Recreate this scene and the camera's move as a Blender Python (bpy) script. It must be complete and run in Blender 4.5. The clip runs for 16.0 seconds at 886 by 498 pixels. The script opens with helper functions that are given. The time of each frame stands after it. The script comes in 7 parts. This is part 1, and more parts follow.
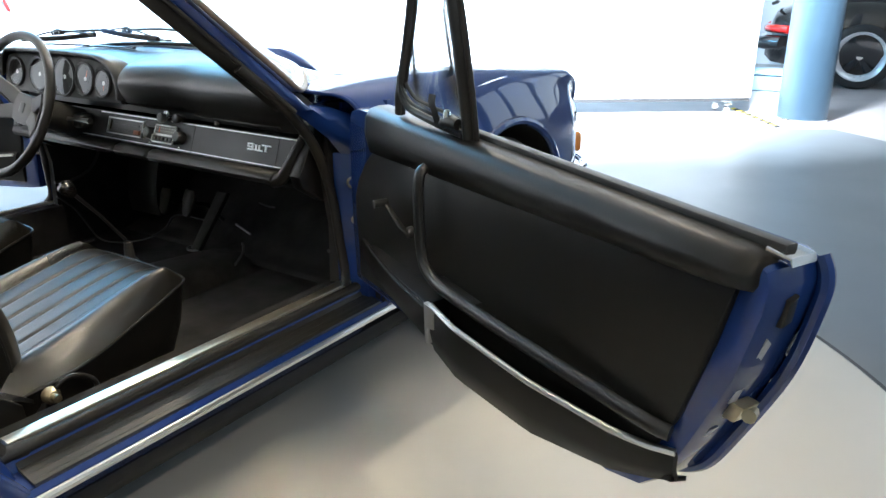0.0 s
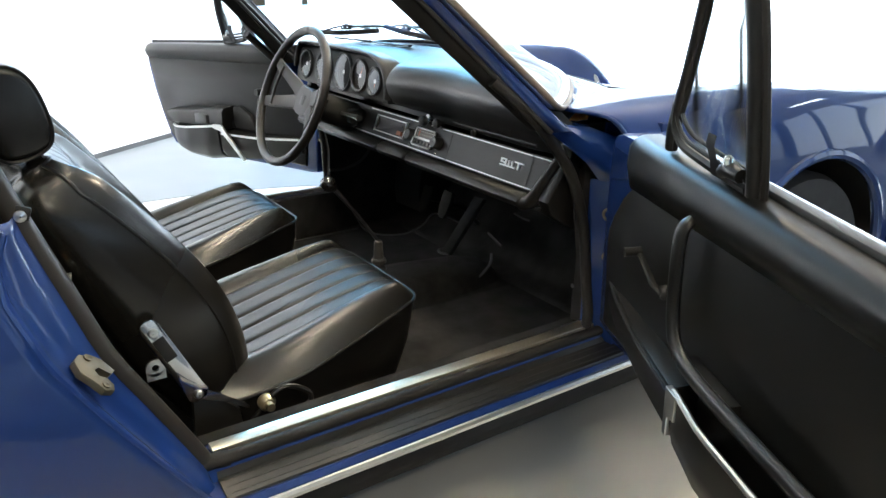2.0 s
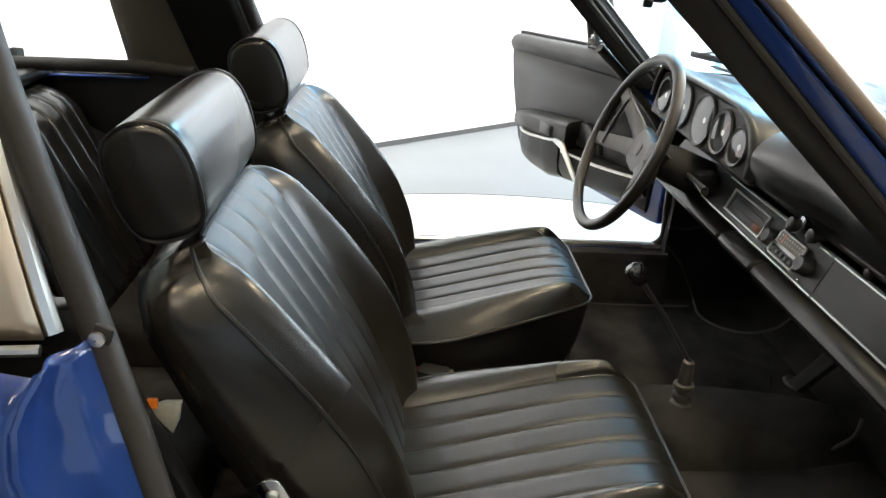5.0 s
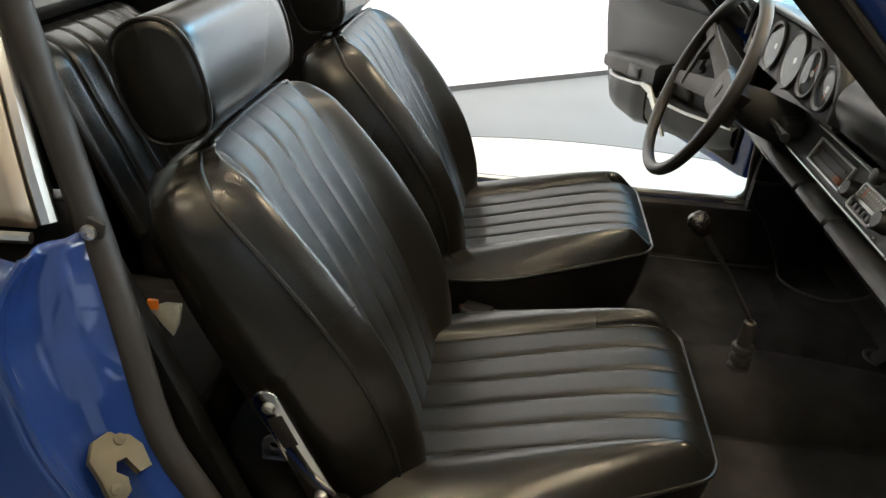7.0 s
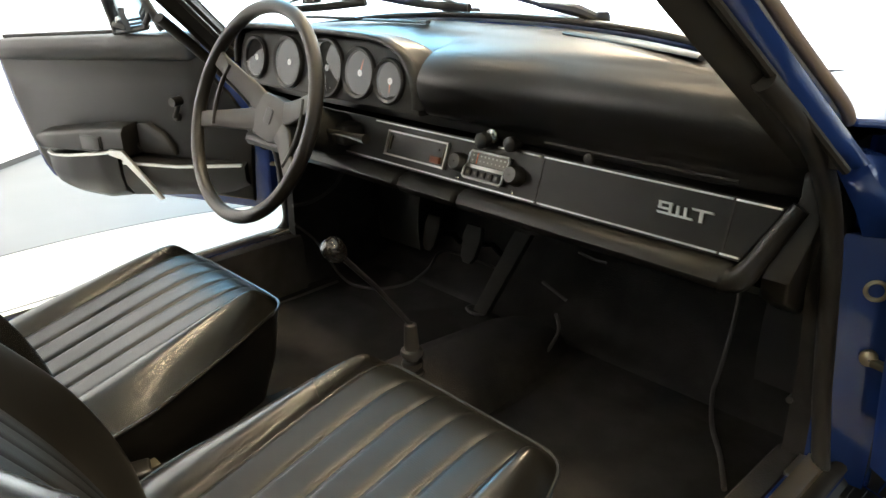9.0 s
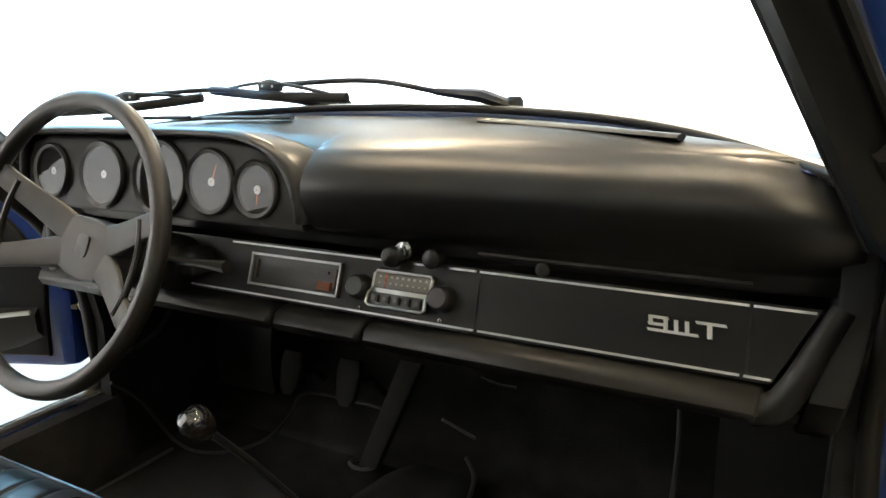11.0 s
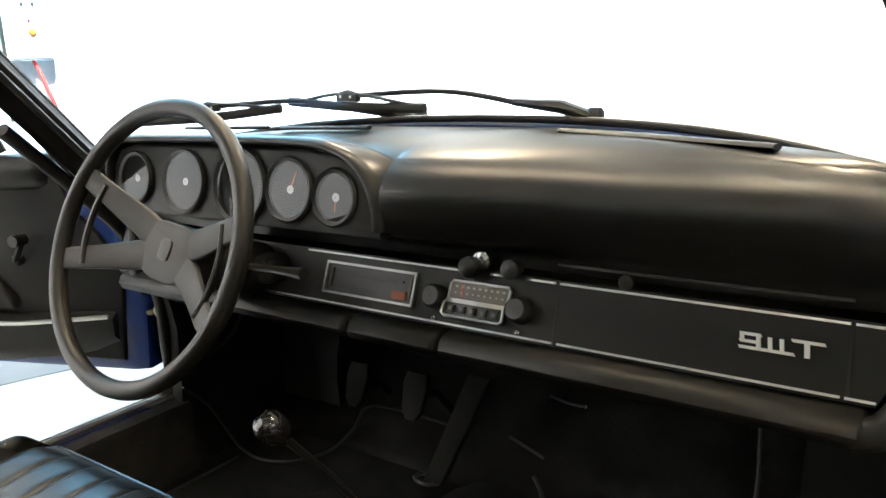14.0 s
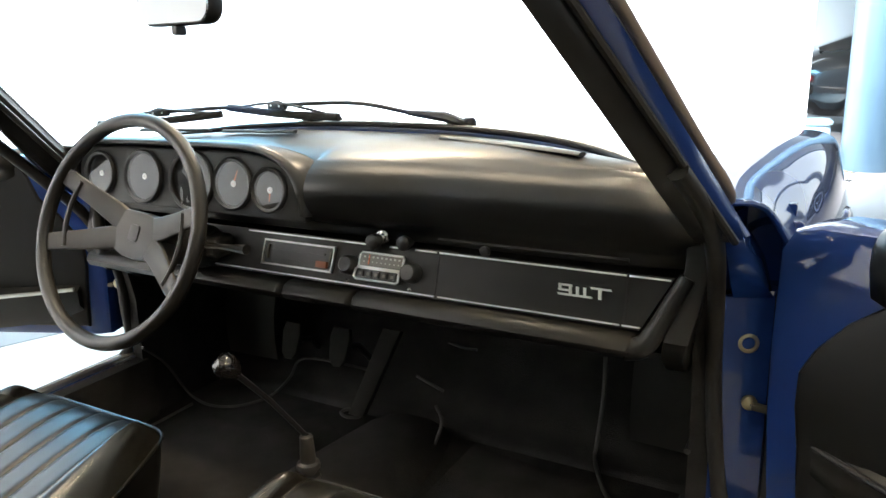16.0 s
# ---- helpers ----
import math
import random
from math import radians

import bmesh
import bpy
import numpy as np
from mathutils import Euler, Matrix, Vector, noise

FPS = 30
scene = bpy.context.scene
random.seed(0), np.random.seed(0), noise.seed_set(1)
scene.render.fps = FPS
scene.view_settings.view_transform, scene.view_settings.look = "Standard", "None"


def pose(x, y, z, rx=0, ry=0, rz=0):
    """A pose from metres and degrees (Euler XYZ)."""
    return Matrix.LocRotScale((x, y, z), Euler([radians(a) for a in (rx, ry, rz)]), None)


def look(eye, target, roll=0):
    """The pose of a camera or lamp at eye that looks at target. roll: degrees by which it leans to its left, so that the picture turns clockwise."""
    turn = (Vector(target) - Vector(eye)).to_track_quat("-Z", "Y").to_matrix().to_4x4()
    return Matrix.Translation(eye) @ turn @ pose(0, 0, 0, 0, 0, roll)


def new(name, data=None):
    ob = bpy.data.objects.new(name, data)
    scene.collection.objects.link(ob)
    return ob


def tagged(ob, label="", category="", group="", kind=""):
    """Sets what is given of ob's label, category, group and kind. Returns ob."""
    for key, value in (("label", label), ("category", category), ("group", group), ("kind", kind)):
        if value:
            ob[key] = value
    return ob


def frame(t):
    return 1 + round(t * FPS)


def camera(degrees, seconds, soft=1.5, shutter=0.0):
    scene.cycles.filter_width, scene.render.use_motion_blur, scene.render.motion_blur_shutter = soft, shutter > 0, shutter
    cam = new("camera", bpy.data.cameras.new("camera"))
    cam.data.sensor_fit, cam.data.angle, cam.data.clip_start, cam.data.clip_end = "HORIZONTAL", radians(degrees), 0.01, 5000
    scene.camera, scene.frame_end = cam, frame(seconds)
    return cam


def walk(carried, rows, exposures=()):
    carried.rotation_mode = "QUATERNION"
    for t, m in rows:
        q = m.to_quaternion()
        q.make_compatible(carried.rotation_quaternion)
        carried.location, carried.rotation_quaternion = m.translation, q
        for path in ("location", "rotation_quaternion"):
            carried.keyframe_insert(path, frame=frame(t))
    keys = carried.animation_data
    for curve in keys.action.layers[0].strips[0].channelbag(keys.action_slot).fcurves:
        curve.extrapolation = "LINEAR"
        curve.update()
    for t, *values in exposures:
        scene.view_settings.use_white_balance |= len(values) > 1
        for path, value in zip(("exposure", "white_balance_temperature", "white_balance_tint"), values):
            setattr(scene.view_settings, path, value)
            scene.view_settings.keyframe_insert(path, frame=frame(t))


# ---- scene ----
cam = camera(61.5, 16.0)
PATH = [
    (0, (1.827, -1.302, 1.054), (0.775, 0.263, 0.389), -0.0),
    (0.5, (1.842, -1.331, 1.053), (0.826, 0.248, 0.362), -0.6),
    (1, (1.804, -1.346, 1.066), (0.65, 0.143, 0.394), 0.6),
    (1.5, (1.748, -1.264, 1.072), (0.397, 0.048, 0.397), 0.4),
    (2, (1.716, -1.101, 1.084), (0.162, -0.052, 0.387), 0.3),
    (2.5, (1.709, -0.953, 1.101), (0.01, -0.205, 0.357), 1.6),
    (3, (1.697, -0.873, 1.112), (-0.059, -0.364, 0.3), 4.0),
    (3.5, (1.648, -0.848, 1.133), (-0.119, -0.434, 0.294), 3.1),
    (4, (1.485, -0.841, 1.147), (-0.298, -0.463, 0.322), 4.1),
    (4.5, (1.333, -0.826, 1.157), (-0.479, -0.519, 0.367), 3.4),
    (4.7, (1.286, -0.795, 1.164), (-0.54, -0.571, 0.379), 3.0),
    (6.8, (1.215, -0.632, 1.128), (-0.571, -0.811, 0.246), 3.6),
    (7, (1.228, -0.637, 1.119), (-0.537, -0.788, 0.19), 3.4),
    (7.5, (1.286, -0.7, 1.107), (-0.471, -0.544, 0.165), 3.2),
    (8, (1.278, -0.818, 1.086), (-0.427, -0.261, 0.202), 2.2),
    (8.5, (1.092, -0.899, 1.042), (-0.446, 0.101, 0.246), -0.3),
    (9, (0.926, -0.932, 1.022), (-0.432, 0.325, 0.264), -1.9),
    (9.2, (0.866, -0.95, 1.006), (-0.414, 0.394, 0.262), -2.9),
    (11.3, (0.614, -0.817, 0.961), (-0.372, 0.857, 0.486), -1.8),
    (11.5, (0.607, -0.816, 0.958), (-0.441, 0.824, 0.497), -1.7),
    (12, (0.591, -0.825, 0.958), (-0.564, 0.747, 0.514), -2.1),
    (12.5, (0.578, -0.823, 0.957), (-0.65, 0.693, 0.519), -2.5),
    (13, (0.575, -0.826, 0.957), (-0.654, 0.692, 0.527), -2.4),
    (13.5, (0.58, -0.834, 0.954), (-0.612, 0.715, 0.53), -2.0),
    (14, (0.597, -0.836, 0.951), (-0.52, 0.765, 0.515), -1.8),
    (14.5, (0.617, -0.834, 0.942), (-0.407, 0.822, 0.484), -0.9),
    (15, (0.628, -0.856, 0.953), (-0.333, 0.833, 0.479), -1.0),
    (15.5, (0.664, -0.918, 0.986), (-0.253, 0.787, 0.483), -1.1),
    (16, (0.801, -1.06, 1.033), (-0.158, 0.616, 0.511), -1.8),
]
walk(cam, [(t, look(eye, target, roll)) for t, eye, target, roll in PATH], exposures=[(0.0, -1.15, 5900, 10), (1.0, -1.3, 5900, 10), (2.0, -1.1, 6000, 10), (4.5, -1.06, 6350, 10), (7.0, -1.5, 6750, 10), (8.0, -0.97, 6650, 10), (9.0, -1.07, 6900, 10), (12.0, -1.25, 6600, 10), (14.5, -1.25, 6550, 10), (16.0, -1.0, 6500, 10)])

# ---- light ----
world = bpy.data.worlds.new("world")
scene.world = world
world.use_nodes = True
wn = world.node_tree.nodes
sky = wn.new("ShaderNodeTexSky")
sky.sky_type, sky.sun_disc, sky.sun_elevation, sky.sun_rotation = "NISHITA", False, radians(35), radians(200)
world.node_tree.links.new(sky.outputs[0], wn["Background"].inputs[0])
wn["Background"].inputs[1].default_value = 0.12


def area_lamp(name, x, y, z, sx, sy, watts, colour, rx=0, ry=0, rz=0):
    data = bpy.data.lights.new(name, "AREA")
    data.shape, data.size, data.size_y, data.energy, data.color = "RECTANGLE", sx, sy, watts, colour
    ob = new(name, data)
    ob.matrix_world = pose(x, y, z, rx, ry, rz)
    return ob


# ---- materials ----
def material(name, colour, rough=0.5, metal=0.0, vary=0.15, scale=8.0, bump=0.0, bump_scale=200.0, coat=0.0, rough_vary=0.03, spec=0.5, emit=0.0, island=False):
    m = bpy.data.materials.new(name)
    m.use_nodes = True
    nodes, links = m.node_tree.nodes, m.node_tree.links
    b = nodes["Principled BSDF"]
    b.inputs["Metallic"].default_value = metal
    b.inputs["Specular IOR Level"].default_value = spec
    b.inputs["Coat Weight"].default_value = coat
    b.inputs["Coat Roughness"].default_value = 0.03
    coord = nodes.new("ShaderNodeTexCoord")
    big = nodes.new("ShaderNodeTexNoise")
    big.inputs["Scale"].default_value, big.inputs["Detail"].default_value = scale, 4
    links.new(coord.outputs["Object"], big.inputs["Vector"])
    ramp = nodes.new("ShaderNodeMapRange")
    ramp.inputs["From Min"].default_value, ramp.inputs["From Max"].default_value = 0.3, 0.7
    ramp.inputs["To Min"].default_value, ramp.inputs["To Max"].default_value = 1 - vary, 1 + vary
    links.new(big.outputs[0], ramp.inputs[0])
    mul = nodes.new("ShaderNodeVectorMath")
    mul.operation = "SCALE"
    mul.inputs[0].default_value = colour
    links.new(ramp.outputs[0], mul.inputs["Scale"])
    links.new(mul.outputs[0], b.inputs["Base Color"])
    fine = nodes.new("ShaderNodeTexNoise")
    fine.inputs["Scale"].default_value, fine.inputs["Detail"].default_value = scale * 1.3, 1
    links.new(coord.outputs["Object"], fine.inputs["Vector"])
    rr = nodes.new("ShaderNodeMapRange")
    rr.inputs["From Min"].default_value, rr.inputs["From Max"].default_value = 0.3, 0.7
    rr.inputs["To Min"].default_value, rr.inputs["To Max"].default_value = max(0.02, rough - rough_vary), min(1, rough + rough_vary)
    links.new(fine.outputs[0], rr.inputs[0])
    links.new(rr.outputs[0], b.inputs["Roughness"])
    if bump:
        grain = nodes.new("ShaderNodeTexNoise")
        grain.inputs["Scale"].default_value, grain.inputs["Detail"].default_value = bump_scale, 2
        links.new(coord.outputs["Object"], grain.inputs["Vector"])
        bm_ = nodes.new("ShaderNodeBump")
        bm_.inputs["Strength"].default_value, bm_.inputs["Distance"].default_value = bump, 0.001
        links.new(grain.outputs[0], bm_.inputs["Height"])
        links.new(bm_.outputs[0], b.inputs["Normal"])
    if emit:
        b.inputs["Emission Color"].default_value = (*colour, 1)
        b.inputs["Emission Strength"].default_value = emit
    return m


def glass_material(name, tint, gloss=1.0, least=0.04):
    m = bpy.data.materials.new(name)
    m.use_nodes = True
    nodes, links = m.node_tree.nodes, m.node_tree.links
    nodes.remove(nodes["Principled BSDF"])
    clear, shine, mix, facing = (nodes.new("ShaderNode" + n) for n in ("BsdfTransparent", "BsdfGlossy", "MixShader", "LayerWeight"))
    clear.inputs[0].default_value = (*tint, 1)
    shine.inputs["Roughness"].default_value = 0.02
    facing.inputs["Blend"].default_value = 0.5
    steep, share = nodes.new("ShaderNodeMath"), nodes.new("ShaderNodeMath")
    steep.operation, steep.inputs[1].default_value = "POWER", 5
    share.operation, share.inputs[1].default_value, share.inputs[2].default_value = "MULTIPLY_ADD", gloss, least
    links.new(facing.outputs["Facing"], steep.inputs[0])
    links.new(steep.outputs[0], share.inputs[0])
    links.new(share.outputs[0], mix.inputs[0])
    links.new(clear.outputs[0], mix.inputs[1])
    links.new(shine.outputs[0], mix.inputs[2])
    links.new(mix.outputs[0], nodes["Material Output"].inputs[0])
    return m


PAINT = material("blue_paint", (0.0068, 0.028, 0.140), 0.5, 0.0, 0.03, 2, coat=1.0, rough_vary=0.02, spec=0.15)
VINYL = material("black_vinyl", (0.0100, 0.0097, 0.0090), 0.38, vary=0.10, scale=2, rough_vary=0.02, spec=0.20)
PAD = material("dash_vinyl", (0.0068, 0.0067, 0.0066), 0.33, vary=0.05, scale=3, bump=0.07, bump_scale=900, rough_vary=0.01, spec=0.5)
LEATHER = material("seat_leatherette", (0.0095, 0.0090, 0.0076), 0.27, vary=0.05, scale=1.5, bump=0.025, bump_scale=420, rough_vary=0.02)
PLEATED = material("pleated_leatherette", (0.0110, 0.0104, 0.0088), 0.36, vary=0.05, scale=1.5, rough_vary=0.01, spec=0.34)
pn, pl = PLEATED.node_tree.nodes, PLEATED.node_tree.links
weave = pn.new("ShaderNodeTexVoronoi")
weave.inputs["Scale"].default_value, weave.inputs["Randomness"].default_value = 330, 0.25
where = pn.new("ShaderNodeTexCoord")
pl.new(where.outputs["Object"], weave.inputs["Vector"])
relief = pn.new("ShaderNodeBump")
relief.inputs["Strength"].default_value, relief.inputs["Distance"].default_value = 0.22, 0.0008
pl.new(weave.outputs["Distance"], relief.inputs["Height"])
pl.new(relief.outputs[0], pn["Principled BSDF"].inputs["Normal"])
BOOT = material("worn_rubber_boot", (0.030, 0.029, 0.027), 0.42, vary=0.25, scale=30)
PIPING = material("piping_vinyl", (0.010, 0.010, 0.009), 0.35, vary=0.05, scale=2)
CARPET = material("black_carpet", (0.0215, 0.0205, 0.020), 0.95, vary=0.35, scale=14, bump=0.9, bump_scale=350, spec=0.05)
EDGING = material("grey_edging", (0.032, 0.031, 0.030), 0.6, vary=0.1)
RUBBER = material("black_rubber", (0.019, 0.018, 0.017), 0.55, vary=0.1, scale=6, spec=0.25)
TREAD = material("ribbed_rubber", (0.012, 0.0115, 0.010), 0.36, vary=0.12, scale=12)
# Warm tint carries lamp light mirrored in the bare aluminium strip.
STRIP = material("polished_sill_strip", (0.88, 0.81, 0.67), 0.30, 1.0, 0.0, 4, rough_vary=0.0)
MATTE = material("matte_black_plastic", (0.012, 0.012, 0.0112), 0.6, vary=0.15, scale=10)
PLASTIC = material("black_plastic", (0.011, 0.011, 0.0104), 0.36, vary=0.15, scale=10)
WHEELRIM = material("wheel_plastic", (0.011, 0.0098, 0.008), 0.40, vary=0.10, scale=4)
SPOKE = material("grey_spoke_rubber", (0.030, 0.028, 0.0245), 0.48, vary=0.18, scale=14, spec=0.4)
TRIM = material("bright_trim", (0.94, 0.94, 0.92), 0.32, 1.0, 0.0, 12, rough_vary=0.0)
PEDAL = material("worn_pedal_rubber", (0.012, 0.0115, 0.010), 0.8, vary=0.2, scale=30, spec=0.15)
CHROME = material("chrome", (0.80, 0.80, 0.79), 0.10, 1.0, 0.03, 12, rough_vary=0.03)
ALU = material("polished_aluminium", (0.80, 0.79, 0.76), 0.28, 1.0, 0.0, 3, rough_vary=0.0)
# Pale colour carries the brightness that the polished coupe rim lip mirrors.
SILVER = material("pale_lip_shine", (0.62, 0.62, 0.62), 0.3, 0.3, 0.03)
# Golden tint carries the warm wall and lamps mirrored in the steel.
BRUSHED = material("brushed_steel", (0.74, 0.63, 0.50), 0.38, 1.0, 0.04, 3, rough_vary=0.02)
ZINC = material("yellow_zinc", (0.085, 0.078, 0.055), 0.5, 0.4, 0.15, 30, spec=0.3)
SEALGREY = material("aged_rubber_seal", (0.16, 0.13, 0.105), 0.5, vary=0.1, scale=4)
DIALS = material("gauge_black", (0.012, 0.012, 0.012), 0.6, vary=0.05)
MARKS = material("gauge_white", (0.45, 0.45, 0.42), 0.5, vary=0.05)
FITTING = material("bright_zinc_fitting", (0.50, 0.45, 0.32), 0.32, 0.9, 0.15, 40)
CLOTH = material("cream_webbing", (0.42, 0.41, 0.34), 0.8, vary=0.15, scale=60)
GOLD = material("gold_script", (0.62, 0.42, 0.16), 0.35, 0.9, 0.03)
TAB = material("dull_orange_tab", (0.22, 0.07, 0.03), 0.5, vary=0.05)
NEEDLE = material("needle_orange", (0.75, 0.16, 0.05), 0.5, vary=0.05)
RADIO = material("radio_scale", (0.10, 0.095, 0.08), 0.35, vary=0.15, scale=40)
AMBER = material("amber_lens", (0.85, 0.30, 0.05), 0.15, vary=0.1, coat=1)
REDLENS = material("red_lens", (0.60, 0.02, 0.015), 0.12, vary=0.1, coat=1)
LENS = material("headlamp_glass", (0.75, 0.78, 0.80), 0.08, vary=0.05, coat=1)
WHITEWALL = material("white_wall_paint", (0.82, 0.82, 0.82), 0.6, vary=0.02, scale=2)
CREAMWALL = material("cream_wall_paint", (0.80, 0.77, 0.66), 0.6, vary=0.03, scale=2)
CEILING = material("ceiling_paint", (0.74, 0.70, 0.62), 0.8, vary=0.02, scale=1)
TURNTABLE = material("turntable_coating", (0.56, 0.54, 0.49), 0.34, vary=0.04, scale=1.5, rough_vary=0.05)
GREYFLOOR = material("grey_floor_coating", (0.135, 0.142, 0.148), 0.40, vary=0.04, scale=2, rough_vary=0.02, spec=0.2)
TILE = material("pale_floor_tile", (0.34, 0.305, 0.295), 0.34, vary=0.05, scale=3, rough_vary=0.03)
STEELBLUE = material("blue_grey_column_paint", (0.070, 0.118, 0.165), 0.32, 0.2, 0.08, 2)
PALEBLUE = material("pale_blue_paint", (0.42, 0.60, 0.70), 0.45, vary=0.08, scale=3)
BLACKPAINT = material("black_paint", (0.010, 0.009, 0.009), 0.2, vary=0.05, coat=1.0)
TYRE = material("tyre_rubber", (0.014, 0.014, 0.014), 0.7, vary=0.2, scale=20, bump=0.3)
DARKRIM = material("dark_rim_centre", (0.03, 0.03, 0.032), 0.35, 0.6)
YELLOW = material("yellow_tape", (0.75, 0.52, 0.04), 0.5, vary=0.08)
REDPLASTIC = material("red_plastic", (0.65, 0.03, 0.02), 0.4, vary=0.08)
ORANGE = material("orange_button", (0.85, 0.22, 0.02), 0.4, vary=0.08)
STICKER = material("worn_sticker", (0.40, 0.42, 0.46), 0.45, vary=0.3, scale=25)
GLASS = glass_material("clear_glass", (0.93, 0.96, 0.95), 1.0, 0.035)
DIALGLASS = glass_material("dial_glass", (0.95, 0.95, 0.95), 0.9, 0.19)
MIRROR = material("mirror_silver", (0.9, 0.9, 0.9), 0.03, 1.0, 0.0, 5, rough_vary=0.0)


# ---- mesh tools ----
def part(name, bm, mat, parent=None, label="", sharp=40, thick=0.0):
    bmesh.ops.remove_doubles(bm, verts=bm.verts, dist=1e-5)
    bmesh.ops.recalc_face_normals(bm, faces=bm.faces)
    me = bpy.data.meshes.new(name)
    bm.to_mesh(me)
    bm.free()
    me.materials.append(mat)
    me.shade_smooth()
    me.set_sharp_from_angle(angle=radians(sharp))
    ob = new(name, me)
    if parent is not None:
        while parent.parent is not None and parent.parent.parent is not None:
            parent = parent.parent
        ob.parent = parent
    if thick:
        mod = ob.modifiers.new("thickness", "SOLIDIFY")
        mod.thickness, mod.offset = thick, 0
    if label:
        tagged(ob, label)
    return ob


def thing(name, label, category, group="", kind=""):
    return tagged(new(name), label, category, group, kind)


def V(*a):
    return Vector(a)


def box(bm, c, s, m=None, bevel=0.0, seg=2):
    r = bmesh.ops.create_cube(bm, size=1)
    vs = r["verts"]
    bmesh.ops.scale(bm, vec=s, verts=vs)
    if bevel:
        es = list({e for v in vs for e in v.link_edges})
        out = bmesh.ops.bevel(bm, geom=vs + es, offset=bevel, segments=seg, affect="EDGES", profile=0.6)
        vs = list({v for f in out["faces"] for v in f.verts} | {v for v in vs if v.is_valid})
    mm = Matrix.Translation(c) @ (m.to_4x4() if m is not None else Matrix())
    bmesh.ops.transform(bm, matrix=mm, verts=vs)
    return bm


def ring_faces(bm, a, b, closed=True):
    n = len(a)
    for i in range(n if closed else n - 1):
        j = (i + 1) % n
        bm.faces.new((a[i], a[j], b[j], b[i]))


def loft(bm, rings, closed=True, cap=True, loop=False):
    vs = [[bm.verts.new(p) for p in r] for r in rings]
    for a, b in zip(vs, vs[1:]):
        ring_faces(bm, a, b, closed)
    if loop:
        ring_faces(bm, vs[-1], vs[0], closed)
    elif cap and closed:
        bm.faces.new(vs[0])
        bm.faces.new(vs[-1][::-1])
    return bm


def smooth_path(pts, n=6, closed=False):
    pts = [Vector(p) for p in pts]
    out, m = [], len(pts)
    for i in range(m if closed else m - 1):
        p0 = pts[(i - 1) % m] if closed or i > 0 else pts[0]
        p1, p2 = pts[i], pts[(i + 1) % m]
        p3 = pts[(i + 2) % m] if closed or i + 2 < m else pts[-1]
        for k in range(n):
            t = k / n
            out.append(0.5 * ((2 * p1) + (p2 - p0) * t + (2 * p0 - 5 * p1 + 4 * p2 - p3) * t * t + (3 * p1 - p0 - 3 * p2 + p3) * t**3))
    if not closed:
        out.append(pts[-1])
    return out


def tube(bm, pts, r, n=10, closed=False, flat=1.0, up=None):
    pts = [Vector(p) for p in pts]
    rings, prev = [], None
    m = len(pts)
    for i, p in enumerate(pts):
        a = pts[(i - 1) % m] if closed or i else p
        b = pts[(i + 1) % m] if closed or i < m - 1 else p
        d = (b - a).normalized()
        ref = prev if prev is not None else (Vector(up) if up else (Vector((0, 0, 1)) if abs(d.z) < 0.9 else Vector((0, 1, 0))))
        side = d.cross(ref)
        if side.length < 1e-6:
            side = d.orthogonal()
        side.normalize()
        top = side.cross(d).normalized()
        prev = top
        rr = r[i] if isinstance(r, (list, tuple)) else r
        rings.append([p + rr * (math.cos(t) * side + flat * math.sin(t) * top) for t in (2 * math.pi * k / n for k in range(n))])
    return loft(bm, rings, loop=closed)


def lathe(bm, profile, m=None, n=32, cap=False):
    m = m or Matrix()
    rings = [[m @ Vector((r * math.cos(2 * math.pi * k / n), r * math.sin(2 * math.pi * k / n), h)) for k in range(n)] for r, h in profile]
    return loft(bm, rings, cap=cap)


def sheet(bm, fn, nu, nv, closed_u=False):
    vs = [[bm.verts.new(fn(i / nu, j / nv)) for i in range(nu if closed_u else nu + 1)] for j in range(nv + 1)]
    for a, b in zip(vs, vs[1:]):
        ring_faces(bm, a, b, closed_u)
    return bm


def prism(bm, outline, place, d0, d1, bevel=0.0):
    """An outline of (a, b) swept from depth d0 to d1; place(a, b, d) gives the point."""
    n = len(outline)
    ca, cb = sum(p[0] for p in outline) / n, sum(p[1] for p in outline) / n
    size = max(max(abs(p[0] - ca) for p in outline), max(abs(p[1] - cb) for p in outline))

    def inset(k):
        out = []
        for i, p in enumerate(outline):
            a, b = Vector(outline[i - 1]), Vector(outline[(i + 1) % n])
            t = (b - a).normalized()
            nrm = Vector((-t.y, t.x))
            if nrm.dot(Vector((ca, cb)) - Vector(p)) < 0:
                nrm = -nrm
            out.append((p[0] + nrm.x * k, p[1] + nrm.y * k))
        return out

    s = 1 if d1 > d0 else -1
    levels = [(d0, 0), (d1, 0)] if not bevel else [(d0, bevel), (d0 + s * bevel * 0.3, bevel * 0.3), (d0 + s * bevel, 0), (d1 - s * bevel, 0), (d1 - s * bevel * 0.3, bevel * 0.3), (d1, bevel)]
    return loft(bm, [[place(a, b, d) for a, b in (inset(k) if k else outline)] for d, k in levels])


def rounded(x0, y0, x1, y1, r, n=5):
    pts = []
    for cx, cy, a0 in ((x1 - r, y1 - r, 0), (x0 + r, y1 - r, 90), (x0 + r, y0 + r, 180), (x1 - r, y0 + r, 270)):
        pts += [(cx + r * math.cos(radians(a0 + 90 * k / n)), cy + r * math.sin(radians(a0 + 90 * k / n))) for k in range(n + 1)]
    return pts


def lerp(a, b, t):
    return a + (b - a) * t


